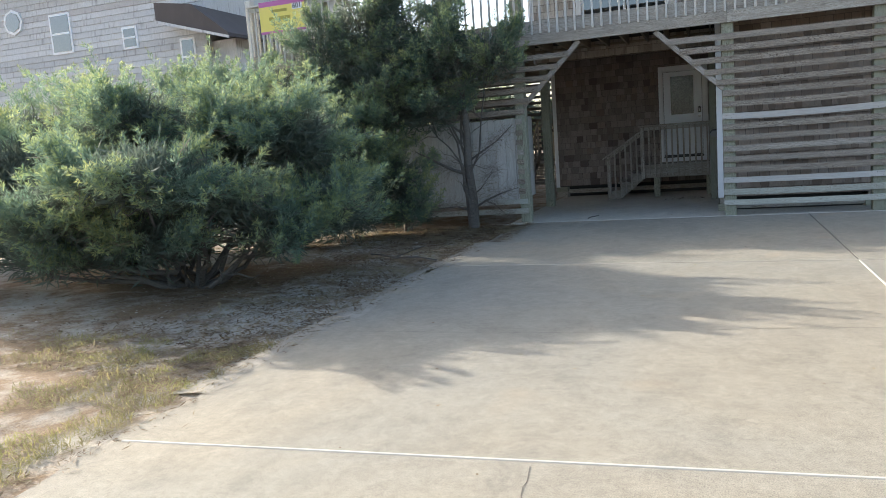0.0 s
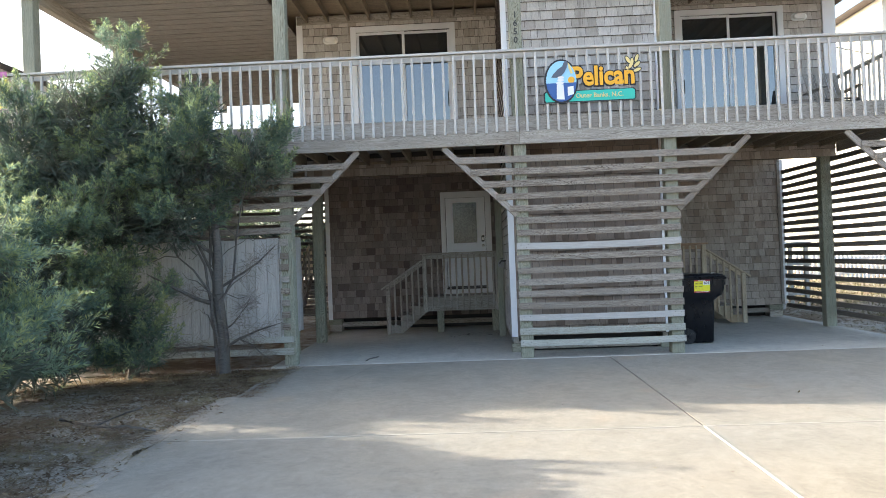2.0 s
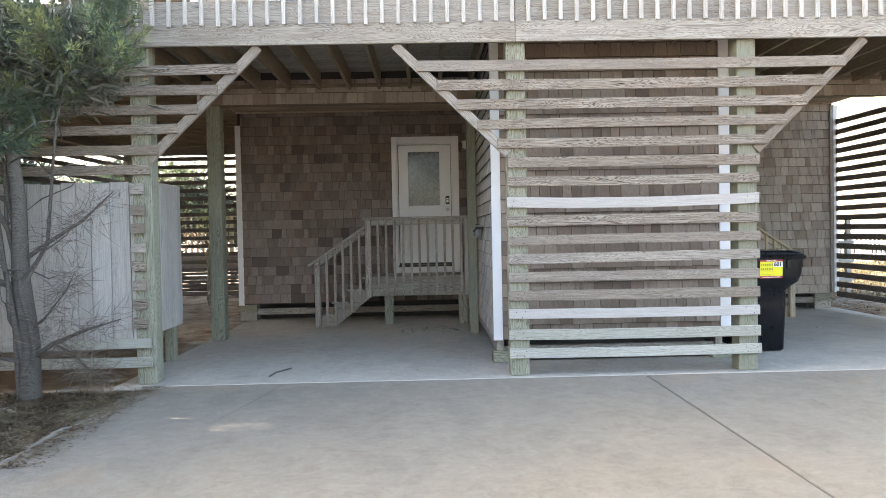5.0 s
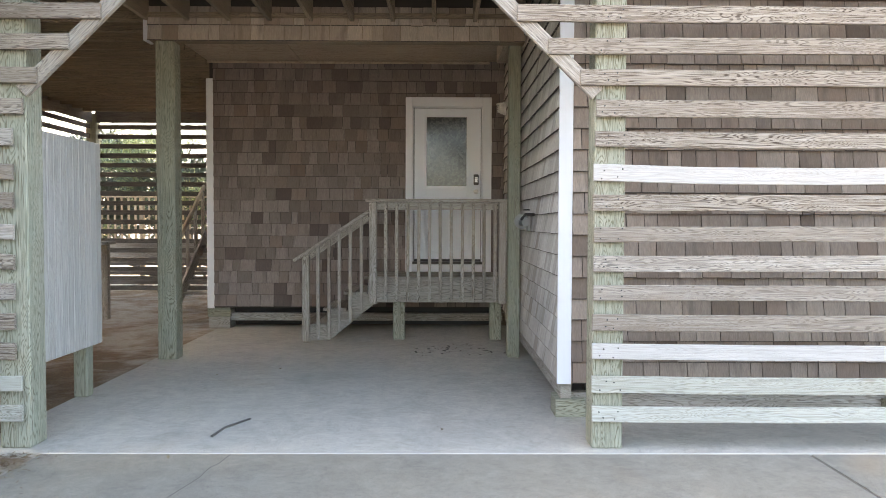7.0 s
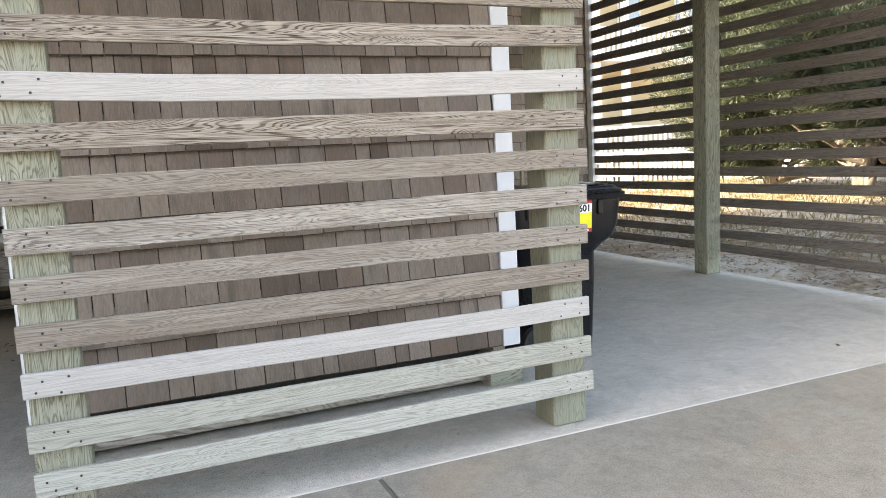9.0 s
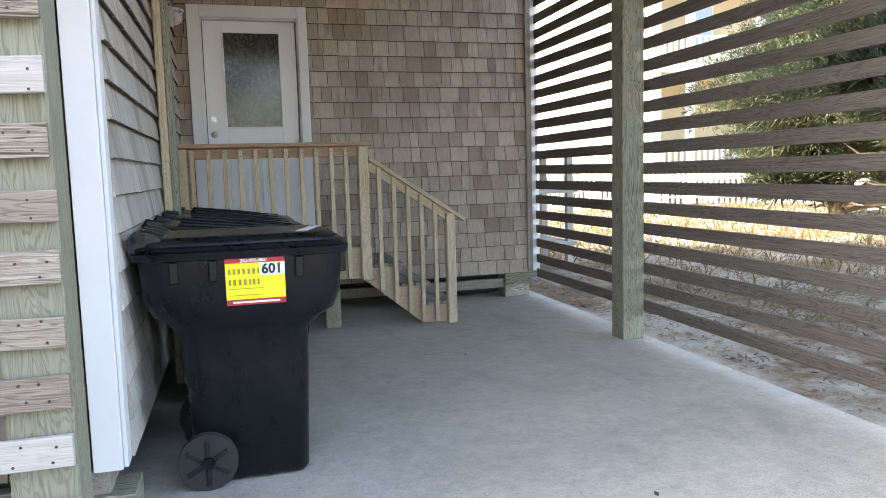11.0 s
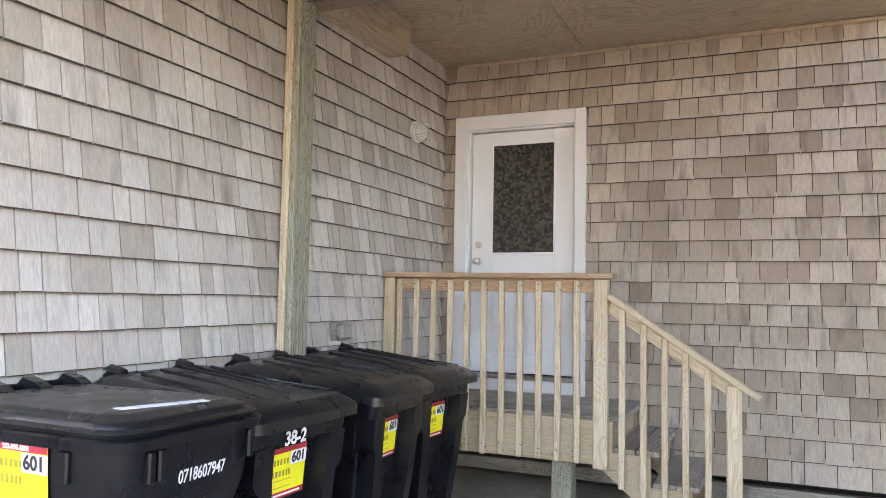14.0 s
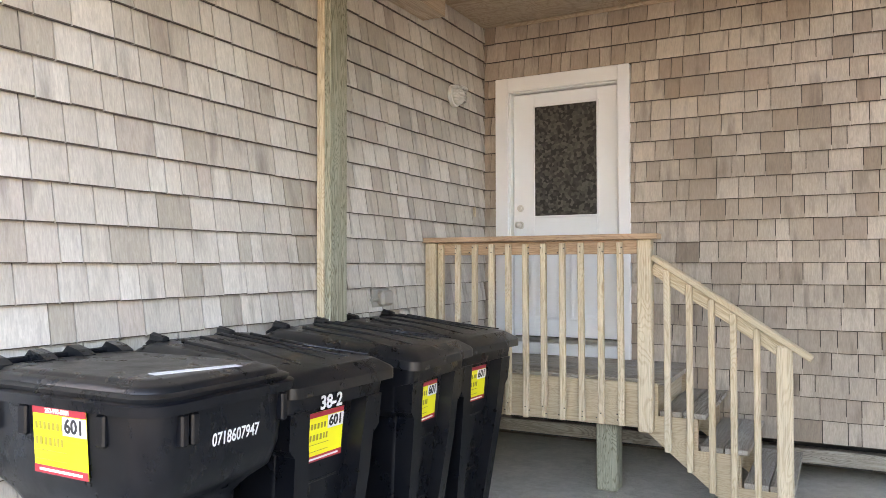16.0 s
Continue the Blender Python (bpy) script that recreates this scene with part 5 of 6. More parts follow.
cart_flat(2.995, 1.265)
cart_ridged(2.965, 1.955, -2, "38-2", False, "black wheeled bin stencilled 38-2 with a ridged lid")
cart_ridged(2.97, 2.755, 3, "", True, "black wheeled bin with a ridged lid between two others")
cart_ridged(2.95, 3.41, -3, "", True, "black wheeled bin standing beside the door landing")


def timber_stand(x, y):
    """Open stack of grey boards on posts beside the house corner."""
    t = empty("timber_stand", "grey weathered timber stand with board shelves on the sand", "stand", x, y, 0)
    for dx in (-0.3, 0.3):
        for dy in (-0.45, 0.45):
            board("leg", (x + dx, y + dy, -0.04), (x + dx, y + dy, 1.62), 0.09, 0.09, M["plank"], t, (1, 0, 0))
    for z in (0.35, 0.72, 1.08, 1.34, 1.6):
        for k in range(3):
            board("shelf_board", (x - 0.4, y - 0.4 + 0.4 * k, z), (x + 0.4, y - 0.4 + 0.4 * k, z), 0.05, 0.24, M["plank"], t)


timber_stand(7.15, 7.6)


# ---------------------------------------------------------------- signs
def plate(points, depth):
    """Flat shape in the x-y plane with some thickness."""
    bm = bmesh.new()
    a = [bm.verts.new((x, y, 0)) for x, y in points]
    b = [bm.verts.new((x, y, depth)) for x, y in points]
    bm.faces.new(a)
    bm.faces.new(b)
    for i in range(len(points)):
        j = (i + 1) % len(points)
        bm.faces.new((a[i], a[j], b[j], b[i]))
    return bm


def oval(cx, cy, rx, ry, n=32, a0=0, a1=360):
    full = a1 - a0 == 360
    m = n if full else n + 1
    return [(cx + rx * math.cos(radians(a0 + (a1 - a0) * i / n)), cy + ry * math.sin(radians(a0 + (a1 - a0) * i / n))) for i in range(m)]


M["teal"] = flat_color("teal_paint", (0.03, 0.48, 0.38))
M["sky_blue"] = flat_color("sky_blue_paint", (0.32, 0.62, 0.80))
M["sea_blue"] = flat_color("sea_blue_paint", (0.03, 0.10, 0.32))
M["gold"] = flat_color("gold_paint", (0.85, 0.42, 0.02))
M["bird"] = flat_color("grey_blue_paint", (0.09, 0.11, 0.15))
M["leaf_gold"] = flat_color("pale_gold_paint", (0.75, 0.6, 0.25))


def name_sign():
    s = empty("house_sign", "painted wooden house sign with gold lettering", "sign", 1.2, -0.072, 3.86)
    def put(name, bm, mat, z, label="", at=None):
        return part(name, bm, mat, s, label, pose(0, 0, 0, 90, 0, 0) @ Matrix.Translation((0, -0.0, z)) @ (at or Matrix.Identity(4)))
    bar = [(-0.70, 0.0), (0.64, 0.0), (0.66, 0.03), (0.66, 0.15), (0.63, 0.18), (-0.68, 0.18), (-0.71, 0.15), (-0.71, 0.03)]
    put("backboard", plate([(x * 1.015, y * 1.0) for x, y in bar], 0.02), M["ink"], 0)
    put("banner", plate([(x * 0.985, 0.012 + y * 0.86) for x, y in bar], 0.006), M["teal"], 0.02, "teal banner")
    put("medallion_edge", plate(oval(-0.45, 0.32, 0.255, 0.335), 0.03), M["ink"], 0.004)
    put("medallion_sky", plate(oval(-0.45, 0.32, 0.228, 0.308), 0.004), M["sky_blue"], 0.034)
    put("medallion_sea", plate(oval(-0.45, 0.32, 0.228, 0.308, 24, 185, 355), 0.004), M["sea_blue"], 0.0382)
    put("painted_sun", plate(oval(-0.30, 0.335, 0.05, 0.05, 20), 0.003), M["gold"], 0.0385)
    put("painted_post", plate([(-0.53, 0.05), (-0.41, 0.04), (-0.42, 0.27), (-0.52, 0.28)], 0.003), M["paper"], 0.0425)
    put("painted_post", plate([(-0.36, 0.09), (-0.27, 0.12), (-0.27, 0.24), (-0.36, 0.23)], 0.003), M["paper"], 0.0425)
    put("painted_bird", plate([(-0.60, 0.38), (-0.52, 0.375), (-0.45, 0.40), (-0.40, 0.45), (-0.365, 0.52), (-0.34, 0.59), (-0.37, 0.625), (-0.405, 0.60), (-0.43, 0.545), (-0.50, 0.50), (-0.57, 0.43)], 0.003), M["bird"], 0.0425)
    put("painted_bill", plate([(-0.345, 0.60), (-0.315, 0.57), (-0.275, 0.44), (-0.30, 0.42), (-0.335, 0.50)], 0.003), M["leaf_gold"], 0.0432)
    for k in range(3):
        put("painted_bollard", plate(oval(-0.47 + 0.008 * k, 0.295 + 0.04 * k, 0.062 - 0.008 * k, 0.02, 16), 0.003), M["paper"], 0.043)
    text_part("lettering_shadow", "Pelican", 0.40, M["ink"], pose(0, 0, 0, 90, 0, 0) @ Matrix.Translation((0.18, 0.37, 0.012)), s, 0.01, bold=0.032, squeeze=0.86)
    text_part("lettering", "Pelican", 0.40, M["gold"], pose(0, 0, 0, 90, 0, 0) @ Matrix.Translation((0.18, 0.37, 0.03)), s, 0.005, "gold lettering", bold=0.012, squeeze=0.86)
    text_part("small_lettering", "Outer Banks, N.C.", 0.095, M["leaf_gold"], pose(0, 0, 0, 90, 0, 0) @ Matrix.Translation((0.12, 0.09, 0.028)), s, 0.002, bold=0.001, squeeze=1.0)
    for i, (dx, dy, a) in enumerate(((0.56, 0.40, 100), (0.58, 0.48, 60), (0.62, 0.52, 85), (0.66, 0.50, 40), (0.65, 0.43, 20), (0.59, 0.56, 120), (0.68, 0.58, 70), (0.60, 0.35, 80))):
        turn = Matrix.Translation((dx, dy, 0)) @ Matrix.Rotation(radians(a), 4, 'Z')
        put("leaf_edge", plate(oval(0.05, 0, 0.075, 0.036, 14), 0.01), M["ink"], 0.002, "", turn)
        put("leaf", plate(oval(0.05, 0, 0.06, 0.024, 14), 0.003), M["leaf_gold"], 0.0125 + i * 0.0003, "", turn)


name_sign()


def agent_sign():
    s = empty("number_sign", "yellow and magenta number sign on the railing", "sign", -8.38, -0.085, 4.43)
    base = pose(0, 0, 0, 90, 0, 0)
    part("panel", sheet(1.06, 0.64, 0.008), M["sign_yellow"], s, "", base)
    for y, h in ((0.27, 0.1), (-0.295, 0.05)):
        part("band", sheet(1.06, h, 0.002), M["magenta"], s, "", base @ Matrix.Translation((0, y, 0.006)))
    part("number_box", sheet(0.23, 0.13, 0.002), M["paper"], s, "", base @ Matrix.Translation((0.36, 0.17, 0.006)))
    text_part("number", "601", 0.14, M["ink"], base @ Matrix.Translation((0.36, 0.165, 0.009)), s, 0.001, bold=0.003)
    for x, y, w, h in ((-0.06, 0.12, 0.36, 0.055), (-0.06, -0.03, 0.5, 0.07), (-0.06, -0.15, 0.4, 0.02)):
        part("print_bar", sheet(w, h, 0.002), M["ochre"], s, "", base @ Matrix.Translation((x, y, 0.006)))


agent_sign()


# ---------------------------------------------------------------- planting
def unit(v):
    return v / (np.linalg.norm(v, axis=1, keepdims=True) + 1e-9)


def rhombs(base, way, flat, long, wide):
    """Thin leaflets: long along way, wide across."""
    w = unit(np.cross(way, flat)) * wide[:, None]
    d = way * long[:, None]
    return np.stack([base, base + d * 0.4 + w, base + d, base + d * 0.4 - w], 1)


def plumes(points, ways, longs, g, branchlets, cords, cord):
    """Feathery plumes: an axis, branchlets round it, scaly cords on both sides of each. Gives the leaves inside, and those at the tips."""
    n = len(points)
    up = np.array([0, 0, 1.0])
    side = unit(np.cross(ways, g.normal(size=(n, 3))))
    other = np.cross(ways, side)
    inner, outer = [], []
    turn = g.uniform(0, 2 * math.pi, n)
    for i in range(branchlets):
        f = (i + 0.5) / branchlets
        spin = (turn + i * 2.4 + g.normal(0, 0.3, n))[:, None]
        ang = np.radians(60 - 34 * f + g.normal(0, 7, n))[:, None]
        d = unit(ways * np.cos(ang) + (side * np.cos(spin) + other * np.sin(spin)) * np.sin(ang) + up * 0.16)
        ln = longs * (0.34 * (1 - f) ** 0.8 + 0.07) * g.uniform(0.6, 1.25, n)
        start = points + ways * (f * longs)[:, None] + up * (0.12 * f * f * longs)[:, None]
        plane = unit(ways - d * (ways * d).sum(1, keepdims=True))
        face = np.cross(d, plane)
        for j in range(cords):
            s = (j + 0.4) / cords
            a = 0.0 if j == cords - 1 else math.radians(38) * (1 if j % 2 else -1)
            way = unit(d * math.cos(a) + plane * math.sin(a) + face * g.normal(0, 0.4, n)[:, None] + up * 0.1)
            leaf = rhombs(start + d * (s * ln)[:, None], way, face + g.normal(0, 0.5, (n, 3)), cord * (1.15 - 0.4 * s) * g.uniform(0.7, 1.3, n), np.full(n, cord * 0.09))
            (outer if f > 0.6 and s > 0.45 or f > 0.3 and s > 0.85 else inner).append(leaf)
    return np.concatenate(inner).reshape(-1, 3), np.concatenate(outer).reshape(-1, 3)


def quad_mesh(name, verts, mat):
    me = bpy.data.meshes.new(name)
    n = len(verts) // 4
    me.vertices.add(len(verts))
    me.vertices.foreach_set("co", verts.astype(np.float32).ravel())
    me.loops.add(4 * n)
    me.loops.foreach_set("vertex_index", np.arange(4 * n, dtype=np.int32))
    me.polygons.add(n)
    me.polygons.foreach_set("loop_start", np.arange(0, 4 * n, 4, dtype=np.int32))
    me.update(calc_edges=True)
    me.materials.append(mat)
    return me


def crown_points(balls, per_m2, g, low=-0.55, bough=1, spread=1.0, lift=0.4):
    """Places over the masses of a crown, and the ways in which boughs leave them."""
    pts, ways = [], []
    for cx, cy, cz, rx, ry, rz in balls:
        area = 4 * math.pi * ((rx * ry) ** 1.6 / 3 + (rx * rz) ** 1.6 / 3 + (ry * rz) ** 1.6 / 3) ** (1 / 1.6)
        n = int(area * per_m2) + 3
        u = unit(g.normal(size=(max(3, n // bough), 3)))
        u = np.repeat(u[u[:, 2] > low], bough, 0)
        # plumes of one bough leave it from near one place
        k = len(u)
        tail = np.repeat(g.uniform(0.5, 1.0, k // bough), bough) if bough > 1 else 0.72 - np.abs(g.normal(0, 0.24, k))
        at = np.array([cx, cy, cz]) + u * tail[:, None] * np.array([rx, ry, rz])
        pts.append(at + (g.normal(0, 0.11, (k, 3)) * np.array([1, 1, 0.5]) * spread if bough > 1 else 0.0))
        ways.append(unit(u * np.array([1, 1, 0.55]) + np.array([0.0, 0.0, lift]) + g.normal(0, 0.5 if bough > 1 else 0.25, u.shape) * np.array([1, 1, 0.55])))
    return np.concatenate(pts), np.concatenate(ways)


def juniper(name, label, base, balls, per_m2, seed, mat="cedar_leaf", plume=0.52, cord=0.072, bare=0.0, trunk=0.042, low=-0.55, heart=85, fine=(15, 9)):
    """Shrub or tree: crooked limbs from the base to the masses of the crown, and feathery plumes over each mass."""
    t = empty(name, label, "tree" if "tree" in name else "shrub", *base)
    g = np.random.default_rng(seed)
    r = random.Random(seed)
    pts, ways = crown_points(balls, per_m2, g, low, 13, plume / 0.5, 0.75 if mat == "dark_leaf" else 0.4)
    pts = pts - np.array(base)
    keep = pts[:, 2] > 0.2
    pts, ways = pts[keep], ways[keep]
    longs = plume * g.uniform(0.45, 1.1, len(pts)) * np.where(g.uniform(size=len(pts)) < 0.14, 1.5, 1.0)
    inner, outer = plumes(pts, ways, longs, g, fine[0], fine[1], cord)
    part("crown", quad_mesh("crown", inner, M[mat]), M[mat], t)
    pale = {"cedar_leaf": "tip_leaf", "dark_leaf": "tip_leaf", "pine_leaf": "pine_leaf"}.get(mat, "cedar_leaf")
    part("new_growth", quad_mesh("new_growth", outer, M[pale]), M[pale], t, "lighter yellow-green growth at the tips")
    # filler blades added deep inside to block light and darken the crown
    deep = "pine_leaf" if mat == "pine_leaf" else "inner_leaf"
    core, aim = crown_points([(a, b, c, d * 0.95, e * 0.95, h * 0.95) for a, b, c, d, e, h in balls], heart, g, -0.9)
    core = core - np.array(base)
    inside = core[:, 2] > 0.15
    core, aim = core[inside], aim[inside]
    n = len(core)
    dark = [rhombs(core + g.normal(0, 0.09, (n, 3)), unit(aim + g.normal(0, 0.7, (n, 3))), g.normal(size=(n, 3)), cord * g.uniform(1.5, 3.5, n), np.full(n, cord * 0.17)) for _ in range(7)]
    part("inner_growth", quad_mesh("inner_growth", np.concatenate(dark).reshape(-1, 3), M[deep]), M[deep], t, "dark filler blades that block light inside the crown")
    if bare:
        pick = g.choice(len(pts), int(len(pts) * bare), replace=False)
        twigs = []
        for _ in range(7):
            w = unit(ways[pick] * np.array([1, 1, 0.4]) + g.normal(0, 0.45, (len(pick), 3)))
            twigs.append(rhombs(pts[pick] + ways[pick] * (longs[pick] * g.uniform(0.0, 0.8, len(pick)))[:, None], w, g.normal(size=(len(pick), 3)), plume * g.uniform(0.3, 0.75, len(pick)), np.full(len(pick), 0.004)))
        tagged(part("dead_wood", quad_mesh("dead_wood", np.concatenate(twigs).reshape(-1, 3), M["dead_twig"]), M["dead_twig"], t), "bare grey twigs", kind="stuff")
    reach, rise = (2.0, 1.0) if "tree" in name else (0.9, 1.3)
    for cx, cy, cz, rx, ry, rz in balls:
        e = Vector((cx, cy, cz)) - Vector(base)
        path = [Vector((r.uniform(-0.08, 0.08), r.uniform(-0.08, 0.08), -0.08))]
        for k in range(1, 7):
            f = k / 6
            path.append(Vector((e.x * f ** reach, e.y * f ** reach, e.z * f ** rise)) + Vector([r.uniform(-0.1, 0.1) for _ in range(3)]))
        smooth(part("trunk", tube_bm(path, [trunk * (1 - 0.13 * k) for k in range(7)], 7), M["bark"], t), 60)
        for k in range(6):
            a = path[r.randint(2, 6)]
            d = Vector((r.uniform(-1, 1) * rx, r.uniform(-1, 1) * ry, r.uniform(-0.4, 0.8) * rz))
            p2 = [a, a + d * 0.4 + Vector((0, 0, 0.05)), a + d * 0.75, a + d * 0.95 + Vector((0, 0, 0.06))]
            part("branch", tube_bm(p2, [trunk * 0.35, trunk * 0.25, trunk * 0.16, trunk * 0.06], 5), M["bark"], t)
    return t


juniper("juniper_shrub", "broad green juniper shrub beside the driveway", (-6.5, -6.1, 0.05),
        [(-6.2, -7.2, 1.45, 0.9, 0.7, 0.32), (-7.3, -7.4, 1.1, 0.75, 0.65, 0.35), (-5.5, -6.7, 1.25, 0.6, 0.55, 0.3), (-5.3, -6.1, 0.68, 0.65, 0.55, 0.26), (-4.85, -5.35, 0.85, 0.4, 0.45, 0.45),
         (-5.35, -5.3, 1.8, 0.65, 0.65, 0.45), (-6.4, -5.4, 2.0, 0.8, 0.7, 0.5), (-7.6, -5.6, 2.1, 0.9, 0.8, 0.5), (-8.8, -6.4, 1.55, 1.0, 0.85, 0.6), (-10.2, -6.6, 1.3, 1.0, 1.0, 0.7),
         (-5.9, -4.3, 1.75, 0.75, 0.7, 0.5), (-7.2, -4.5, 1.8, 0.9, 0.7, 0.55), (-6.7, -5.5, 1.0, 1.1, 0.6, 0.4), (-5.4, -4.6, 0.85, 0.65, 0.55, 0.45),
         (-6.6, -6.9, 0.7, 0.9, 0.5, 0.3), (-7.9, -6.9, 0.65, 0.9, 0.6, 0.4), (-9.4, -7.2, 0.7, 0.9, 0.7, 0.5), (-7.4, -5.6, 0.55, 1.2, 0.5, 0.35)], 23, 21, bare=0.16)
juniper("juniper_shrub", "tall green juniper shrub under the deck", (-7.3, -2.0, 0.05),
        [(-6.7, -1.9, 1.7, 0.9, 0.75, 0.9), (-7.9, -1.5, 2.35, 1.0, 0.9, 1.15), (-9.2, -1.8, 2.2, 1.1, 0.9, 1.15), (-6.3, -2.2, 0.9, 0.75, 0.55, 0.6), (-7.9, -3.2, 0.95, 1.0, 0.7, 0.6), (-6.1, -2.5, 0.5, 0.8, 0.6, 0.35), (-7.2, -2.8, 0.5, 0.9, 0.5, 0.4), (-8.8, -4.0, 1.8, 0.9, 0.8, 0.8)], 20, 22, bare=0.14)
juniper("juniper_shrub", "green juniper shrub at the edge of the lot", (-11.5, -3.2, 0.05),
        [(-10.7, -3.2, 1.9, 1.3, 1.1, 1.05), (-12.3, -3.4, 1.9, 1.3, 1.2, 1.05), (-14.0, -3.8, 1.8, 1.4, 1.2, 1.2), (-11.6, -4.8, 1.5, 1.3, 1.0, 0.9), (-13.4, -5.4, 1.3, 1.4, 1.1, 0.95)], 9, 23, plume=0.7, cord=0.1, heart=60, fine=(11, 7))
fence_tree = juniper("juniper_tree", "upright juniper tree with bare lower branches at the fence", (-4.48, -0.4, 0.0),
        [(-4.75, -0.75, 3.05, 0.8, 0.6, 0.8), (-3.85, -0.7, 2.95, 0.6, 0.5, 0.62), (-5.5, -0.8, 3.4, 0.7, 0.6, 0.95), (-5.75, -0.85, 4.2, 0.36, 0.4, 0.75), (-4.6, -0.75, 3.8, 0.3, 0.35, 0.55), (-5.1, -0.8, 2.2, 0.7, 0.5, 0.5)],
        19, 24, "dark_leaf", 0.46, 0.07, bare=0.5, trunk=0.03, low=-0.85, heart=42)
smooth(part("trunk", tube_bm([(0, 0, -0.05), (0.02, 0, 0.5), (-0.02, -0.05, 1.1), (0.02, -0.12, 1.8), (0.0, -0.25, 2.6), (-0.05, -0.3, 3.4)], [0.105, 0.085, 0.078, 0.065, 0.05, 0.02], 9), M["bark"], fence_tree), 60)
for line, thick in (([(-0.02, -0.05, 1.0), (-0.3, -0.12, 1.1), (-0.65, -0.2, 1.3), (-1.0, -0.25, 1.5)], 0.04), ([(0.0, -0.05, 1.25), (0.3, -0.15, 1.42), (0.62, -0.2, 1.6), (0.9, -0.22, 1.85)], 0.022),
                    ([(0.02, 0, 0.35), (0.3, -0.15, 0.5), (0.6, -0.2, 0.62), (0.95, -0.25, 0.72)], 0.026), ([(0.0, 0, 0.6), (0.2, -0.1, 0.72), (0.42, -0.12, 0.98), (0.5, -0.12, 1.15)], 0.014),
                    ([(0.0, 0, 0.3), (-0.25, -0.2, 0.42), (-0.55, -0.3, 0.4), (-0.8, -0.32, 0.5)], 0.02), ([(0, -0.05, 1.7), (-0.3, -0.15, 1.95), (-0.6, -0.2, 2.1), (-0.8, -0.22, 2.3)], 0.026), ([(0.3, -0.15, 0.5), (0.5, -0.2, 0.42), (0.7, -0.28, 0.25), (0.82, -0.3, 0.2)], 0.012)):
    smooth(part("branch", tube_bm(line, [thick, thick * 0.8, thick * 0.55, thick * 0.2], 6), M["bark"], fence_tree), 60)
    gt = np.random.default_rng(int(thick * 1000))
    f = gt.uniform(0.25, 1, 46)
    at = np.stack([np.interp(f, [0, 0.33, 0.66, 1], [q[a] for q in line]) for a in range(3)], 1)
    twigs = []
    for q in range(6):
        way = unit(gt.normal(size=(46, 3)) * np.array([1, 0.8, 0.6]))
        twigs.append(rhombs(at + gt.normal(0, 0.06, (46, 3)), way, gt.normal(size=(46, 3)), gt.uniform(0.12, 0.34, 46), np.full(46, 0.0032)))
    part("dead_wood", quad_mesh("dead_wood", np.concatenate(twigs).reshape(-1, 3), M["dead_twig"]), M["dead_twig"], fence_tree, "fine bare grey twigs")
juniper("juniper_tree", "dark juniper tree before the plank fence", (-5.8, -0.45, 0.0),
        [(-6.3, -0.9, 2.5, 0.85, 0.6, 1.1), (-7.0, -1.0, 3.2, 0.75, 0.6, 1.05), (-5.9, -0.9, 2.6, 0.7, 0.55, 1.0), (-6.3, -0.95, 3.8, 0.4, 0.45, 0.75), (-6.6, -1.1, 1.2, 0.9, 0.6, 0.9), (-5.9, -0.9, 0.9, 0.8, 0.5, 0.75), (-7.4, -1.3, 0.8, 0.9, 0.7, 0.8), (-6.6, -1.25, 0.45, 0.9, 0.5, 0.35), (-5.5, -0.95, 0.42, 0.5, 0.4, 0.3)],
        19, 25, "dark_leaf", 0.48, 0.072, bare=0.4, trunk=0.034, low=-0.85, heart=52)
# trees beyond the open side and behind
juniper("pine_tree", "dark spreading evergreen tree on the next lot", (15.5, 8.5, -0.05),
        [(14.0, 7.8, 3.0, 2.2, 2.0, 1.1), (16.0, 9.0, 4.3, 2.8, 2.4, 1.6), (17.5, 8.0, 2.9, 2.4, 2.2, 1.2), (15.0, 7.4, 1.75, 1.9, 1.6, 0.6), (14.4, 10.4, 2.9, 1.7, 1.7, 1.0),
         (13.4, 6.2, 2.2, 1.5, 1.4, 0.7), (14.2, 5.0, 3.3, 1.8, 1.6, 1.1), (15.5, 3.4, 2.7, 1.8, 1.5, 1.0)], 7, 26, "pine_leaf", 1.0, 0.15, trunk=0.16, heart=45, fine=(9, 6))
# the three masses at z 1.0 are added to block the bright far ground
juniper("pine_tree", "evergreen tree with added low branches on the next lot", (17.0, 12.5, -0.05),
        [(16.0, 12.0, 2.4, 2.0, 1.9, 1.1), (17.5, 12.8, 4.2, 2.6, 2.1, 1.7), (18.5, 11.2, 2.4, 2.1, 1.8, 1.2), (19.5, 9.0, 4.0, 2.6, 2.1, 1.8), (20.0, 6.5, 2.4, 2.2, 2.0, 1.6), (18.0, 14.5, 1.8, 1.6, 1.6, 1.0), (17.5, 10.0, 1.0, 1.8, 1.8, 0.7), (19.0, 7.3, 1.0, 1.8, 1.8, 0.8), (16.5, 13.2, 1.0, 1.5, 1.5, 0.7)], 7, 27, "pine_leaf", 1.0, 0.15, trunk=0.14, heart=45, fine=(9, 6))
juniper("pine_tree", "green tree in the distance beside the white house", (12.5, 29.0, -0.1),
        [(12.0, 29.0, 4.4, 2.2, 2.0, 1.7), (13.6, 30.0, 3.4, 2.2, 2.0, 1.6), (11.0, 30.0, 3.0, 1.8, 1.6, 1.3)], 5, 28, "cedar_leaf", 0.9, 0.16, trunk=0.15, heart=20, fine=(8, 5))
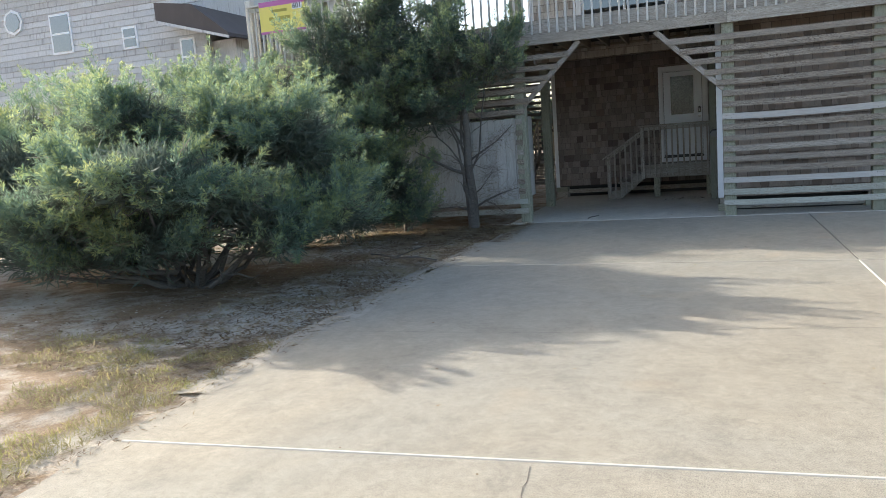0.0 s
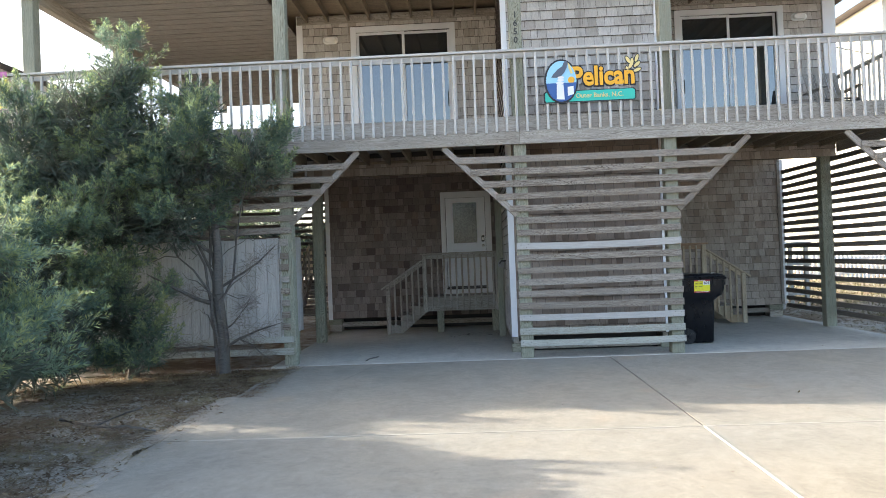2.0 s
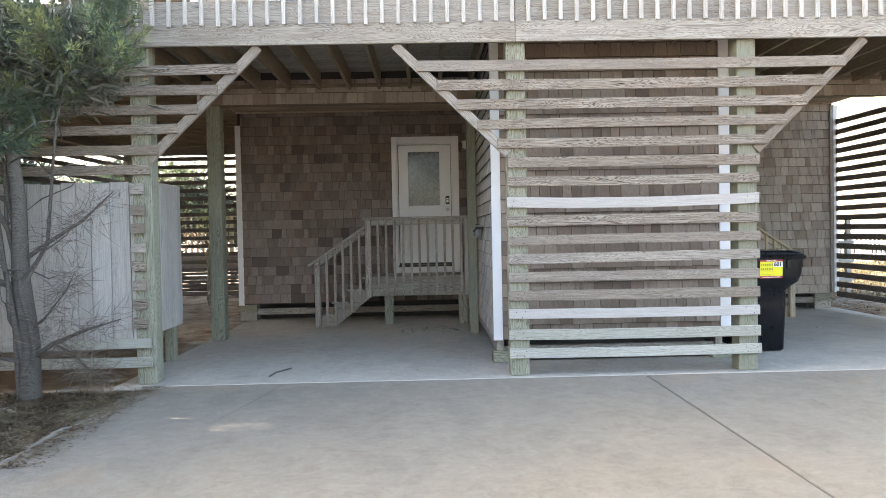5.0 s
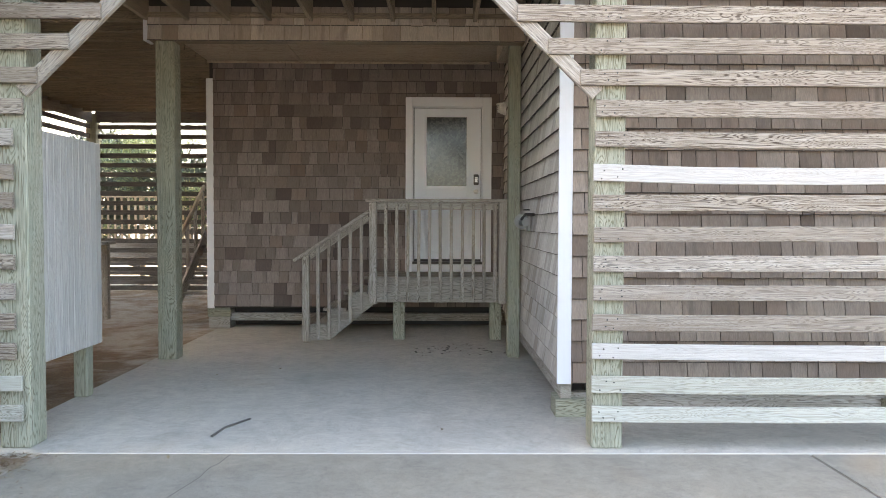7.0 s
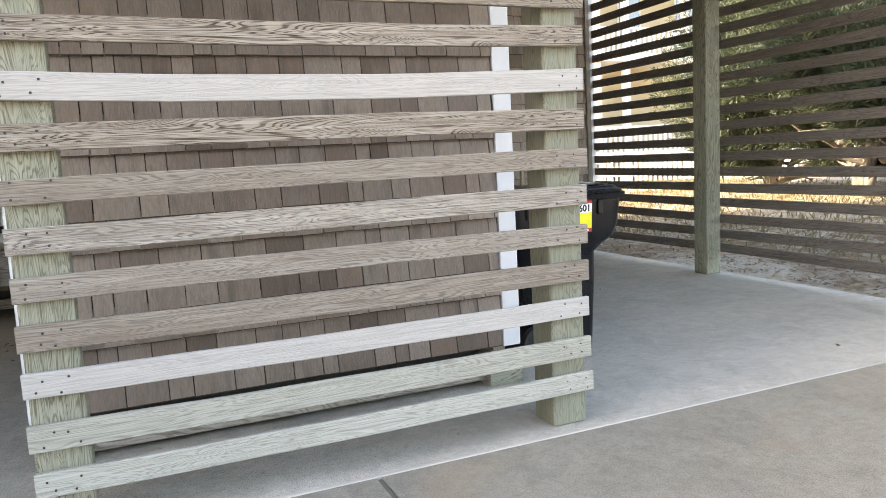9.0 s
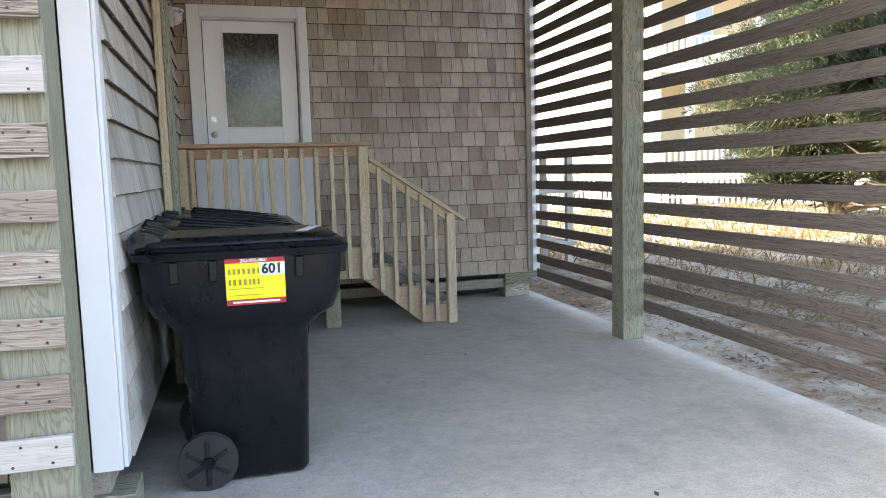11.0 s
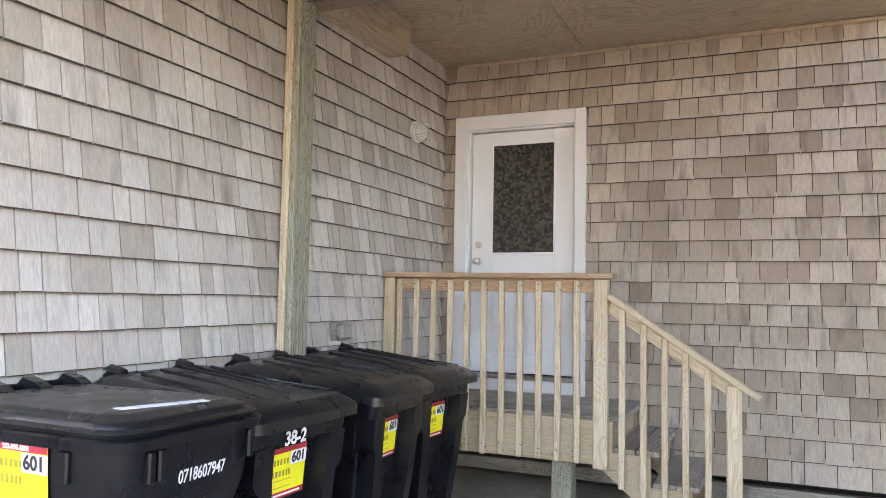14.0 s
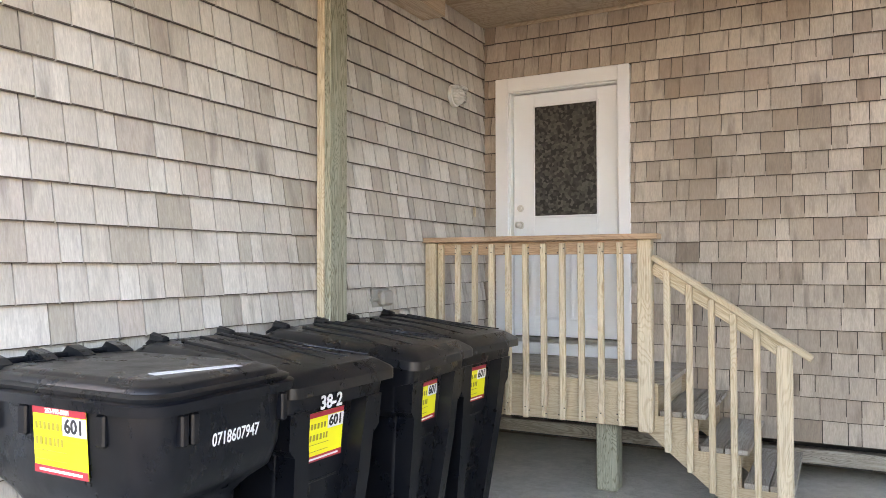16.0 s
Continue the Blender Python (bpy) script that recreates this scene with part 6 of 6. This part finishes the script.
juniper("juniper_shrub", "green shrubs behind the passage lattice", (-6.5, 13.5, -0.05),
        [(-5.2, 13.0, 1.8, 1.6, 1.2, 1.3), (-7.2, 13.5, 2.0, 1.7, 1.3, 1.5), (-9.4, 13.4, 1.7, 1.7, 1.3, 1.3), (-9.4, 14.6, 2.9, 1.4, 1.0, 1.0), (-11.5, 12.5, 2.2, 1.6, 1.6, 1.9), (-11.8, 9.5, 2.2, 1.6, 1.7, 1.9)], 6, 29, "tip_leaf", 0.8, 0.14, heart=20, fine=(8, 5))


def scatter(name, label, n, place, size, mat, seed, stand=0.15, wide=0.5):
    """Loose flakes or blades strewn over the ground."""
    g = np.random.default_rng(seed)
    p = np.array([place(g) for _ in range(n)])
    d = g.normal(size=(n, 3))
    d[:, 2] = np.abs(d[:, 2]) * stand
    d /= np.linalg.norm(d, axis=1, keepdims=True)
    w = np.cross(d, np.array([0, 0, 1.0]) + g.normal(0, 0.3, (n, 3)))
    w /= np.linalg.norm(w, axis=1, keepdims=True)
    ln = (size * g.uniform(0.5, 1.5, n))[:, None]
    v = np.stack([p, p + d * ln * 0.5 + w * ln * wide * 0.5, p + d * ln, p + d * ln * 0.5 - w * ln * wide * 0.5], 1).reshape(-1, 3)
    return tagged(new(name, quad_mesh(name, v, M[mat])), label, kind="stuff")


def on_ground(x, y):
    out = max(0.0, -3.7 - x, x - 6.4)
    z = -0.03 + 0.05 * noise.noise((x * 0.9, y * 0.9, 0)) * min(1, out * 1.5) + 0.02 * noise.noise((x * 4, y * 4, 3)) * min(1, out * 3)
    if x < -4 and y < -1:
        z += 0.12 * min(1, (-4 - x) / 4) * min(1, (-1 - y) / 3)
    return (x, y, z + 0.012)


scatter("leaf_litter", "brown pine straw and leaf litter on the sand", 52000, lambda g: on_ground(-3.62 - abs(g.normal(0, 1.7)), g.uniform(-9.5, -0.2) if g.uniform() < 0.6 else -0.2 - abs(g.normal(0, 1.6))), 0.05, "litter", 31, 0.12, 0.28)
scatter("pale_chips", "pale leaf chips on the litter", 1500, lambda g: on_ground(-3.7 - abs(g.normal(0, 1.6)), g.uniform(-9.0, -0.3)), 0.03, "chip", 32, 0.1, 0.5)
def tuft(g, x0, spread, y0, y1):
    """A place where the patchy grass grows."""
    for _ in range(20):
        x, y = x0 - abs(g.normal(0, spread)), g.uniform(y0, y1)
        if noise.noise((x * 1.6, y * 1.6, 9)) + 0.5 * noise.noise((x * 5, y * 5, 4)) > 0.02:
            break
    return on_ground(x, y)


scatter("dry_grass", "short patchy dry yellow grass at the driveway edge", 26000, lambda g: tuft(g, -3.72, 1.6, -14.0, -8.4), 0.05, "grass", 33, 0.9, 0.10)
scatter("lot_grass", "patchy yellow grass on the next lot", 24000, lambda g: on_ground(g.uniform(7.6, 20), g.uniform(2, 20)), 0.15, "lot_grass", 34, 1.0, 0.12)
scatter("lot_litter", "twigs, straw and chips on the sand beside the lattice", 26000, lambda g: on_ground(g.uniform(6.3, 10.5), g.uniform(-2, 12)), 0.06, "litter", 35, 0.15, 0.25)
scatter("slab_litter", "a few stray leaves on the concrete", 90, lambda g: (g.uniform(-3.3, 5.5), g.uniform(-11, 4), 0.003), 0.03, "litter", 36, 0.15, 0.5)
scatter("corner_straw", "pine straw drifted over the slab corner", 2500, lambda g: (-3.55 + abs(g.normal(0, 0.12)), g.uniform(-2.6, -0.1), 0.004), 0.04, "litter", 37, 0.1, 0.15)


scatter("floor_debris", "dark leaf crumbs swept together on the carport floor", 60, lambda g: (-0.75 + g.normal(0, 0.28), 3.55 + g.normal(0, 0.22), 0.004), 0.05, "bark", 39, 0.15, 0.5)


def sand_drift():
    """Pale sand washed over the edge of the driveway."""
    verts, faces = [], []
    n = 150
    for i in range(n + 1):
        y = -9.7 + 7.2 * i / n
        out = -3.56 + 0.15 * noise.noise((y * 0.9, 7.1, 0)) + 0.08 * noise.noise((y * 3.3, 2.2, 0)) + 0.03 * noise.noise((y * 11, 5.2, 0))
        verts += [(-3.95, y, -0.03), (min(-3.66, out - 0.05), y, 0.003), (out, y, 0.0012)]
        if i:
            a = 3 * i
            faces += [(a - 3, a - 2, a + 1, a), (a - 2, a - 1, a + 2, a + 1)]
    me = bpy.data.meshes.new("sand_drift")
    me.from_pydata(verts, [], faces)
    me.materials.append(M["sand"])
    tagged(new("sand_drift", me), "pale sand washed over the concrete edge", kind="stuff")


sand_drift()
scatter("edge_straw", "dark straw and twigs gathered along the concrete edge", 1800, lambda g: (lambda x, y: (x, y, max(on_ground(x, y)[2], 0.006)))(-3.68 + g.normal(0, 0.1), g.uniform(-12.5, -3.0)), 0.06, "litter", 38, 0.12, 0.12)


def stick(points, r, label):
    smooth(tagged(new("fallen_branch", mesh_of(tube_bm(points, [r * (1 - 0.12 * i) for i in range(len(points))], 6), "fallen_branch", M["bark"])), label, "branch"), 60)


stick([(-5.1, -3.7, 0.03), (-4.8, -4.0, 0.06), (-4.5, -4.15, 0.04), (-4.1, -4.3, 0.07), (-3.8, -4.35, 0.03)], 0.02, "dark fallen branch on the sandy litter")
stick([(-4.5, -4.15, 0.05), (-4.3, -3.9, 0.12), (-4.15, -3.85, 0.16)], 0.012, "forked twig on the sandy litter")
stick([(-2.43, 0.26, 0.006), (-2.40, 0.45, 0.012), (-2.29, 0.70, 0.006)], 0.009, "dark stick lying on the concrete floor")


# ---------------------------------------------------------------- car
def carpaint():
    m = material("dark_plum_paint", 0.32, 0.3, (0.02, 0.014, 0.022))
    b = m.node_tree.nodes["Principled BSDF"]
    b.inputs["Coat Weight"].default_value = 1.0
    b.inputs["Coat Roughness"].default_value = 0.05
    k = Nodes(m)
    n = k.noise(k.coords((900, 900, 900)), 1.0, 1.0)
    k.color(k.ramp(n, (0.35, (0.014, 0.010, 0.016)), (0.7, (0.032, 0.024, 0.036))))
    return m


M["car"] = carpaint()
M["tyre"] = material("tyre_rubber", 0.8, color=(0.03, 0.03, 0.032))
M["alloy"] = material("alloy", 0.5, 0.8, (0.30, 0.305, 0.315))
M["headlamp"] = material("clear_lens", 0.1, color=(0.10, 0.11, 0.12))


def lerp(table, v):
    return float(np.interp(v, [a for a, _ in table], [b for _, b in table]))


def suv(x, y):
    car = empty("car", "dark plum sport utility vehicle parked on the driveway", "car", x, y, 0)
    W = 1.84
    arches = (0.86, 3.55)
    belt = ((0, 0.78), (0.1, 0.90), (0.3, 0.99), (1.2, 1.09), (2.0, 1.10), (4.3, 1.14), (4.6, 1.05))
    top = ((0, 0.80), (0.1, 0.93), (0.3, 1.03), (1.2, 1.13), (2.05, 1.66), (2.8, 1.72), (4.0, 1.68), (4.3, 1.58), (4.6, 1.08))
    inset = ((0, 0.34), (0.05, 0.2), (0.15, 0.09), (0.35, 0.025), (0.7, 0.0), (4.0, 0.0), (4.45, 0.06), (4.6, 0.2))
    stations = sorted(set([round(0.05 * i, 3) for i in range(93)] + [round(c + 0.02 * i, 3) for c in arches for i in range(-22, 23)]))

    def low(v):
        z = 0.26 + (0.12 * (1 - v / 0.2) if v < 0.2 else 0)
        for c in arches:
            if abs(v - c) < 0.43:
                z = max(z, 0.38 + math.sqrt(0.43 ** 2 - (v - c) ** 2))
        return z

    rings = []
    for v in stations:
        i, zb, hb, ht = lerp(inset, v), low(v), lerp(belt, v), lerp(top, v)
        tuck = 0.26 * min(1.0, (ht - hb) / 0.55)
        flare = 0.02 * max(0.0, 1 - min(abs(v - c) for c in arches) / 0.5)
        left = [(0.1 + i, zb), (i - flare + 0.012, zb), (i - flare, min(zb + 0.04, hb - 0.1)), (i, max(zb + 0.06, hb - 0.28)), (i + 0.03, hb - 0.03), (i + 0.06, hb), (i + 0.06 + tuck, ht - 0.03), (i + 0.14 + tuck, ht)]
        ring = [(a, -v, b) for a, b in left] + [(W - a, -v, b) for a, b in reversed(left)]
        rings.append(ring)
    smooth(part("body", loft(rings), M["car"], car), 35)
    for c in arches:
        pts = []
        for s in (0.004, W - 0.014):
            arc = [(s, -(c + 0.435 * math.cos(a)), 0.38 + 0.435 * math.sin(a)) for a in [math.pi * k / 16 for k in range(17)]]
            part("arch_trim", tube_bm(arc, 0.016, 6), M["rubber"], car)
        liner = cylinder_bm(0.42, 0.42, W - 0.16, 28, Matrix.Translation((W / 2, -c, 0.38)) @ Matrix.Rotation(radians(90), 4, 'Y'))
        part("wheel_well", liner, M["dark_gap"], car)
        for side in (0, 1):
            wheel(car, 0.11 if side == 0 else W - 0.11, -c, side)
    for side in (0, 1):
        f = (lambda a: a) if side == 0 else (lambda a: W - a)
        win = bmesh.new()
        quad = [(1.45, 1.125), (2.05, 1.60), (3.9, 1.60), (4.15, 1.16)]
        vs = []
        for v, z in quad:
            hb, ht = lerp(belt, v), lerp(top, v)
            k = (z - hb) / max(0.05, ht - 0.03 - hb)
            vs.append(win.verts.new((f(0.05 + 0.26 * min(1, (ht - hb) / 0.55) * min(1, k)), -v, z)))
        win.faces.new(vs)
        bmesh.ops.solidify(win, geom=win.faces[:], thickness=0.006)
        part("side_window", win, M["glass"], car)
        mir = bmesh.new()
        bmesh.ops.create_uvsphere(mir, u_segments=14, v_segments=10, radius=1)
        bmesh.ops.scale(mir, vec=(0.11, 0.07, 0.075), verts=mir.verts)
        bmesh.ops.translate(mir, vec=(f(-0.1), -1.33, 1.27), verts=mir.verts)
        body = smooth(part("mirror", mir, M["car"], car))
        part("mirror_glass", span(f(-0.1) - 0.075, f(-0.1) + 0.075, -1.41, -1.395, 1.22, 1.32, 0.005), M["glass"], body)
        part("mirror_arm", span(min(f(-0.05), f(0.08)), max(f(-0.05), f(0.08)), -1.36, -1.3, 1.19, 1.23), M["car"], body)
        hl = bmesh.new()
        vs = []
        for v, z in ((0.2, 0.86), (0.22, 0.92), (0.34, 0.955), (0.5, 0.975), (0.44, 0.90)):
            vs.append(hl.verts.new((f(lerp(inset, v) - 0.004), -v, z)))
        hl.faces.new(vs)
        bmesh.ops.solidify(hl, geom=hl.faces[:], thickness=0.012)
        part("headlight", hl, M["headlamp"], car)
        for v in (1.32, 2.45, 3.1):
            part("door_seam", span(min(f(-0.001), f(0.004)), max(f(-0.001), f(0.004)), -v - 0.003, -v + 0.003, 0.4, 1.05, 0), M["dark_gap"], car)
        part("sill_moulding", span(min(f(-0.012), f(0.03)), max(f(-0.012), f(0.03)), -3.1, -1.32, 0.27, 0.36, 0.01), M["rubber"], car)
    wind = bmesh.new()
    vs = [wind.verts.new(p) for p in ((0.2, -1.3, 1.2), (W - 0.2, -1.3, 1.2), (W - 0.38, -2.0, 1.645), (0.38, -2.0, 1.645))]
    wind.faces.new(vs)
    bmesh.ops.solidify(wind, geom=wind.faces[:], thickness=0.006)
    part("windscreen", wind, M["glass"], car)


def wheel(car, x, y, side):
    s = -1 if side == 0 else 1
    tread = [(0.24, 0.10), (0.33, 0.115), (0.362, 0.10), (0.375, 0.06), (0.375, -0.06), (0.362, -0.10), (0.33, -0.115), (0.24, -0.10)]
    rings = []
    for r, o in tread:
        rings.append([(x + s * o, y + r * math.cos(a), 0.375 + r * math.sin(a)) for a in [2 * math.pi * k / 40 for k in range(40)]])
    w = part("wheel", loft(rings, False), M["tyre"], car, "black tyre")
    smooth(w, 40)
    ringr = [[(x + s * o, y + r * math.cos(a), 0.375 + r * math.sin(a)) for a in [2 * math.pi * k / 40 for k in range(40)]] for r, o in ((0.245, 0.102), (0.235, 0.11), (0.215, 0.095), (0.205, 0.0))]
    smooth(part("rim", loft(ringr, False), M["alloy"], w), 40)
    part("hub", cylinder_bm(0.055, 0.05, 0.04, 20, Matrix.Translation((x + s * 0.075, y, 0.375)) @ Matrix.Rotation(radians(90), 4, 'Y')), M["alloy"], w)
    part("brake_disc", cylinder_bm(0.16, 0.16, 0.02, 28, Matrix.Translation((x + s * 0.01, y, 0.375)) @ Matrix.Rotation(radians(90), 4, 'Y')), M["dark_gap"], w)
    for k in range(10):
        bm = box_bm(0.03, 0.034, 0.175, 0.008)
        bm.transform(Matrix.Translation((x + s * 0.075, y, 0.375)) @ Matrix.Rotation(radians(36 * k), 4, 'X') @ Matrix.Translation((0, 0, 0.135)))
        part("spoke", bm, M["alloy"], w)


suv(2.06, -6.02)


# ---------------------------------------------------------------- deck chair
def deck_chair(x, y):
    c = empty("deck_chair", "grey slatted wooden deck chair on the upper deck", "chair", x, y, 3.69)
    for i in range(6):
        board("back_slat", (x - 0.25 + i * 0.1, y + 0.1, 3.69 + 0.3), (x - 0.25 + i * 0.1, y + 0.42, 3.69 + 0.98), 0.085, 0.018, M["deck_wood"], c, (1, 0, 0))
    for i in range(5):
        board("seat_slat", (x - 0.28, y - 0.4 + i * 0.11, 3.69 + 0.36 - i * 0.02), (x + 0.28, y - 0.4 + i * 0.11, 3.69 + 0.36 - i * 0.02), 0.018, 0.09, M["deck_wood"], c)
    for s in (-0.31, 0.31):
        board("arm", (x + s, y - 0.45, 3.69 + 0.58), (x + s, y + 0.3, 3.69 + 0.58), 0.02, 0.12, M["deck_wood"], c)
        board("leg", (x + s, y - 0.36, 3.69), (x + s, y - 0.36, 3.69 + 0.57), 0.09, 0.022, M["deck_wood"], c, (0, 1, 0))
        board("leg", (x + s, y - 0.35, 3.69 + 0.33), (x + s, y + 0.55, 3.69 + 0.03), 0.09, 0.022, M["deck_wood"], c)


deck_chair(5.75, 2.0)


# ---------------------------------------------------------------- neighbouring houses
M["far_shingle"] = cedar("far_grey_shingle", (0.5, 0.5, 0.5), (0.58, 0.58, 0.58), (0.64, 0.64, 0.64), 0.15)
M["roofing"] = paint("dark_roofing", (0.09, 0.075, 0.07), 0.9, 0.3, (0.15, 0.13, 0.12), 0.4)
M["cream"] = paint("cream_siding", (0.80, 0.76, 0.66), 0.6, 0.1)
# tan of the porch face, whose shade is put into the colour
M["tan"] = paint("shade_tan_siding", (0.62, 0.52, 0.34), 0.7, 0.15)


def small_window(h, x0, x1, z0, z1, y):
    w = part("window", span(x0, x1, y - 0.03, y + 0.05, z0, z1), M["white"], h)
    part("pane", span(x0 + 0.07, x1 - 0.07, y - 0.04, y - 0.03, z0 + 0.07, z1 - 0.07, 0), M["glass"], w)
    part("sash_bar", span(x0 + 0.07, x1 - 0.07, y - 0.046, y - 0.04, (z0 + z1) / 2 - 0.03, (z0 + z1) / 2 + 0.03, 0), M["white"], w)


def grey_house():
    h = empty("grey_house", "grey shingled neighbouring house with a low porch roof", "house", -22, 6, 0)
    h.location = (0, 0, 0)
    part("wall", span(-32, -14.75, 6.0, 16.0, -0.1, 7.8, 0), M["far_shingle"], h)
    z = 0.3
    while z < 7.7:
        board("clapboard", (-32, 5.985, z), (-14.72, 5.985, z), 0.185, 0.03, M["far_shingle"], h, (0, 0.12, 1), bevel=0)
        z += 0.19
    small_window(h, -20.85, -19.95, 5.5, 6.8, 5.97)
    small_window(h, -17.9, -17.3, 5.35, 6.05, 5.97)
    small_window(h, -15.7, -15.15, 4.3, 5.45, 5.97)
    octo = part("octagon_window", cylinder_bm(0.42, 0.42, 0.1, 8, Matrix.Translation((-22.4, 5.96, 6.75)) @ Matrix.Rotation(radians(90), 4, 'X')), M["white"], h)
    part("pane", cylinder_bm(0.33, 0.33, 0.02, 8, Matrix.Translation((-22.4, 5.9, 6.75)) @ Matrix.Rotation(radians(90), 4, 'X')), M["glass"], octo)
    part("porch_wall", span(-14.75, -13.9, 6.3, 14, -0.1, 5.3, 0), M["far_shingle"], h)
    slope = prism([(-15.9, 6.45), (-15.9, 5.9), (-13.4, 5.2), (-13.4, 5.3), (-14.6, 6.25)], 5.2, 14.5)
    part("porch_roof", slope, M["roofing"], h)
    part("fascia", prism([(-15.9, 5.85), (-13.35, 5.12), (-13.35, 5.2), (-15.9, 5.93)], 5.15, 5.198), M["far_shingle"], h)
    part("roof", prism([(-32.5, 7.8), (-14.3, 7.8), (-17, 8.8), (-30, 8.8)], 5.6, 16.6), M["roofing"], h)


grey_house()


def white_house():
    h = empty("white_house", "tall cream clapboard house with porches", "house")
    part("wall", span(17.2, 30, 23.4, 36, 0.5, 12.0, 0), M["cream"], h)
    part("side_screen", span(17.2, 17.5, 21.0, 23.4, 0.9, 12.0, 0), M["cream"], h)
    z = 0.6
    while z < 11.9:
        board("clapboard", (17.185, 21.0, z), (17.185, 36, z), 0.2, 0.03, M["cream"], h, (0.12, 0, 1), bevel=0)
        z += 0.2
    part("porch_wall", span(17.5, 30, 23.35, 23.4, 0.9, 12, 0), M["tan"], h)
    for z0 in (0.85, 4.6, 8.3):
        part("porch_floor", span(17.2, 30, 20.9, 23.4, z0, z0 + 0.3), M["cream"], h)
        part("porch_rail", span(17.5, 30, 20.95, 21.03, z0 + 1.22, z0 + 1.3), M["white"], h)
        x = 17.6
        while x < 27:
            part("baluster", balusters_mesh(), M["white"], h, "", Matrix.Translation((x, 21.0, z0 + 0.3)))
            x += 0.24
    for x in (18.6, 21.5, 24.5):
        part("porch_post", span(x, x + 0.25, 21, 21.25, -0.1, 12), M["white"], h)
    for x in (20.0, 23.0):
        w = part("window", span(x, x + 1.2, 23.3, 23.35, 5.6, 7.6), M["white"], h)
        part("pane", span(x + 0.1, x + 1.1, 23.28, 23.3, 5.7, 7.5, 0), M["glass"], w)
    for i in range(6):
        part("pile", span(17.4 + i * 2.2, 17.75 + i * 2.2, 21.4, 21.75, -0.1, 0.9), M["cream"], h)
    for i in range(5):
        part("pile", span(17.4, 17.75, 23.5 + i * 2.6, 23.85 + i * 2.6, -0.1, 0.6), M["cream"], h)
    part("roof", prism([(16.6, 12), (30.6, 12), (23.6, 15.5)], 20.2, 36.6), M["roofing"], h)


RAIL = {}


def balusters_mesh():
    if "b" not in RAIL:
        RAIL["b"] = mesh_of(span(-0.06, 0.06, -0.02, 0.02, 0, 0.95, 0), "baluster", M["white"])
    return RAIL["b"]


white_house()


def picket_fence():
    f = empty("picket_fence", "white picket fence round the next lot", "fence")
    RAIL["p"] = mesh_of(span(-0.05, 0.05, -0.015, 0.015, 0.08, 1.1, 0.004), "picket", M["white"])
    for (x0, y0), (x1, y1) in (((12.5, 19.5), (17.0, 19.8)), ((17.0, 19.8), (26, 14)), ((26, 14), (27, 5))):
        d = math.hypot(x1 - x0, y1 - y0)
        n = int(d / 0.17)
        for z in (0.3, 0.9):
            board("fence_rail", (x0, y0, z), (x1, y1, z), 0.09, 0.03, M["white"], f)
        for i in range(n):
            k = i / n
            part("picket", RAIL["p"], M["white"], f, "", pose(x0 + (x1 - x0) * k, y0 + (y1 - y0) * k, 0, 0, 0, math.degrees(math.atan2(y1 - y0, x1 - x0))) @ Matrix.Translation((0, -0.03, 0)))


picket_fence()
cable = empty("overhead_cable", "dark service cable in front of the white house", "cable")
part("wire", tube_bm([(6.4, 5.0, 6.5), (9, 9, 6.9), (13, 14, 7.8), (17.2, 22, 9.5)], 0.02, 6), M["rubber"], cable)


# ---------------------------------------------------------------- shingles, last of all
shingle_wall(wall_back_right, (XR + 0.02, YB, 0), 0, ER - XR - 0.06, 0.267, TOP - 0.03, M["cedar"], [(2.616 - XR - 0.02, 3.736 - XR - 0.02, 0.76, 2.95)], 11, (0.0, 3.6, 0.6, 3.3), course=0.1539)
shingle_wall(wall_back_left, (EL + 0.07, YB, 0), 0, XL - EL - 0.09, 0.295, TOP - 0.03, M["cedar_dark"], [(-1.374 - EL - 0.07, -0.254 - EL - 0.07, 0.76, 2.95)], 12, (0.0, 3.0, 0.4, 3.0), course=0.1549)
shingle_wall(wall_side_right, (XR, 0.86, 0), 90, YB - 0.88, 0.255, TOP - 0.02, M["cedar_grey"], (), 13, (0.3, 4.4, 1.1, 3.4), course=0.1552)
shingle_wall(wall_side_left, (XL, YB - 0.02, 0), -90, YB - 0.79, 0.267, TOP - 0.02, M["cedar_grey"], (), 14, (2.0, 4.5, 0.2, 3.0), course=0.151)
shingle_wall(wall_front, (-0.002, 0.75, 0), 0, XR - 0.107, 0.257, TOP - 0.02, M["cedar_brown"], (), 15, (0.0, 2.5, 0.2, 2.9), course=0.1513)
shingle_wall(wall_upper, (EL + 0.1, 3.02, 0), 0, XL - EL - 0.1, 3.7, 6.25, M["cedar_grey"], [(LD[0] - 0.11 - EL - 0.1, LD[1] + 0.11 - EL - 0.1, LD[2], LD[3] + 0.11)], 16)
shingle_wall(wall_upper, (XR, 3.02, 0), 0, 6.12 - XR, 3.7, 6.25, M["cedar_grey"], [(RD[0] - 0.11 - XR, RD[1] + 0.11 - XR, RD[2], RD[3] + 0.11)], 17)
shingle_wall(wall_upper, (XL + 0.06, 0.75, 0), 0, XR - XL - 0.16, 3.7, 6.3, M["cedar_grey"], (), 18)
shingle_wall(wall_upper, (XL, 3.0, 0), -90, 2.24, 3.7, 6.3, M["cedar_grey"], (), 19)
shingle_wall(wall_upper, (XR, 0.76, 0), 90, 2.24, 3.7, 6.3, M["cedar_grey"], (), 20)
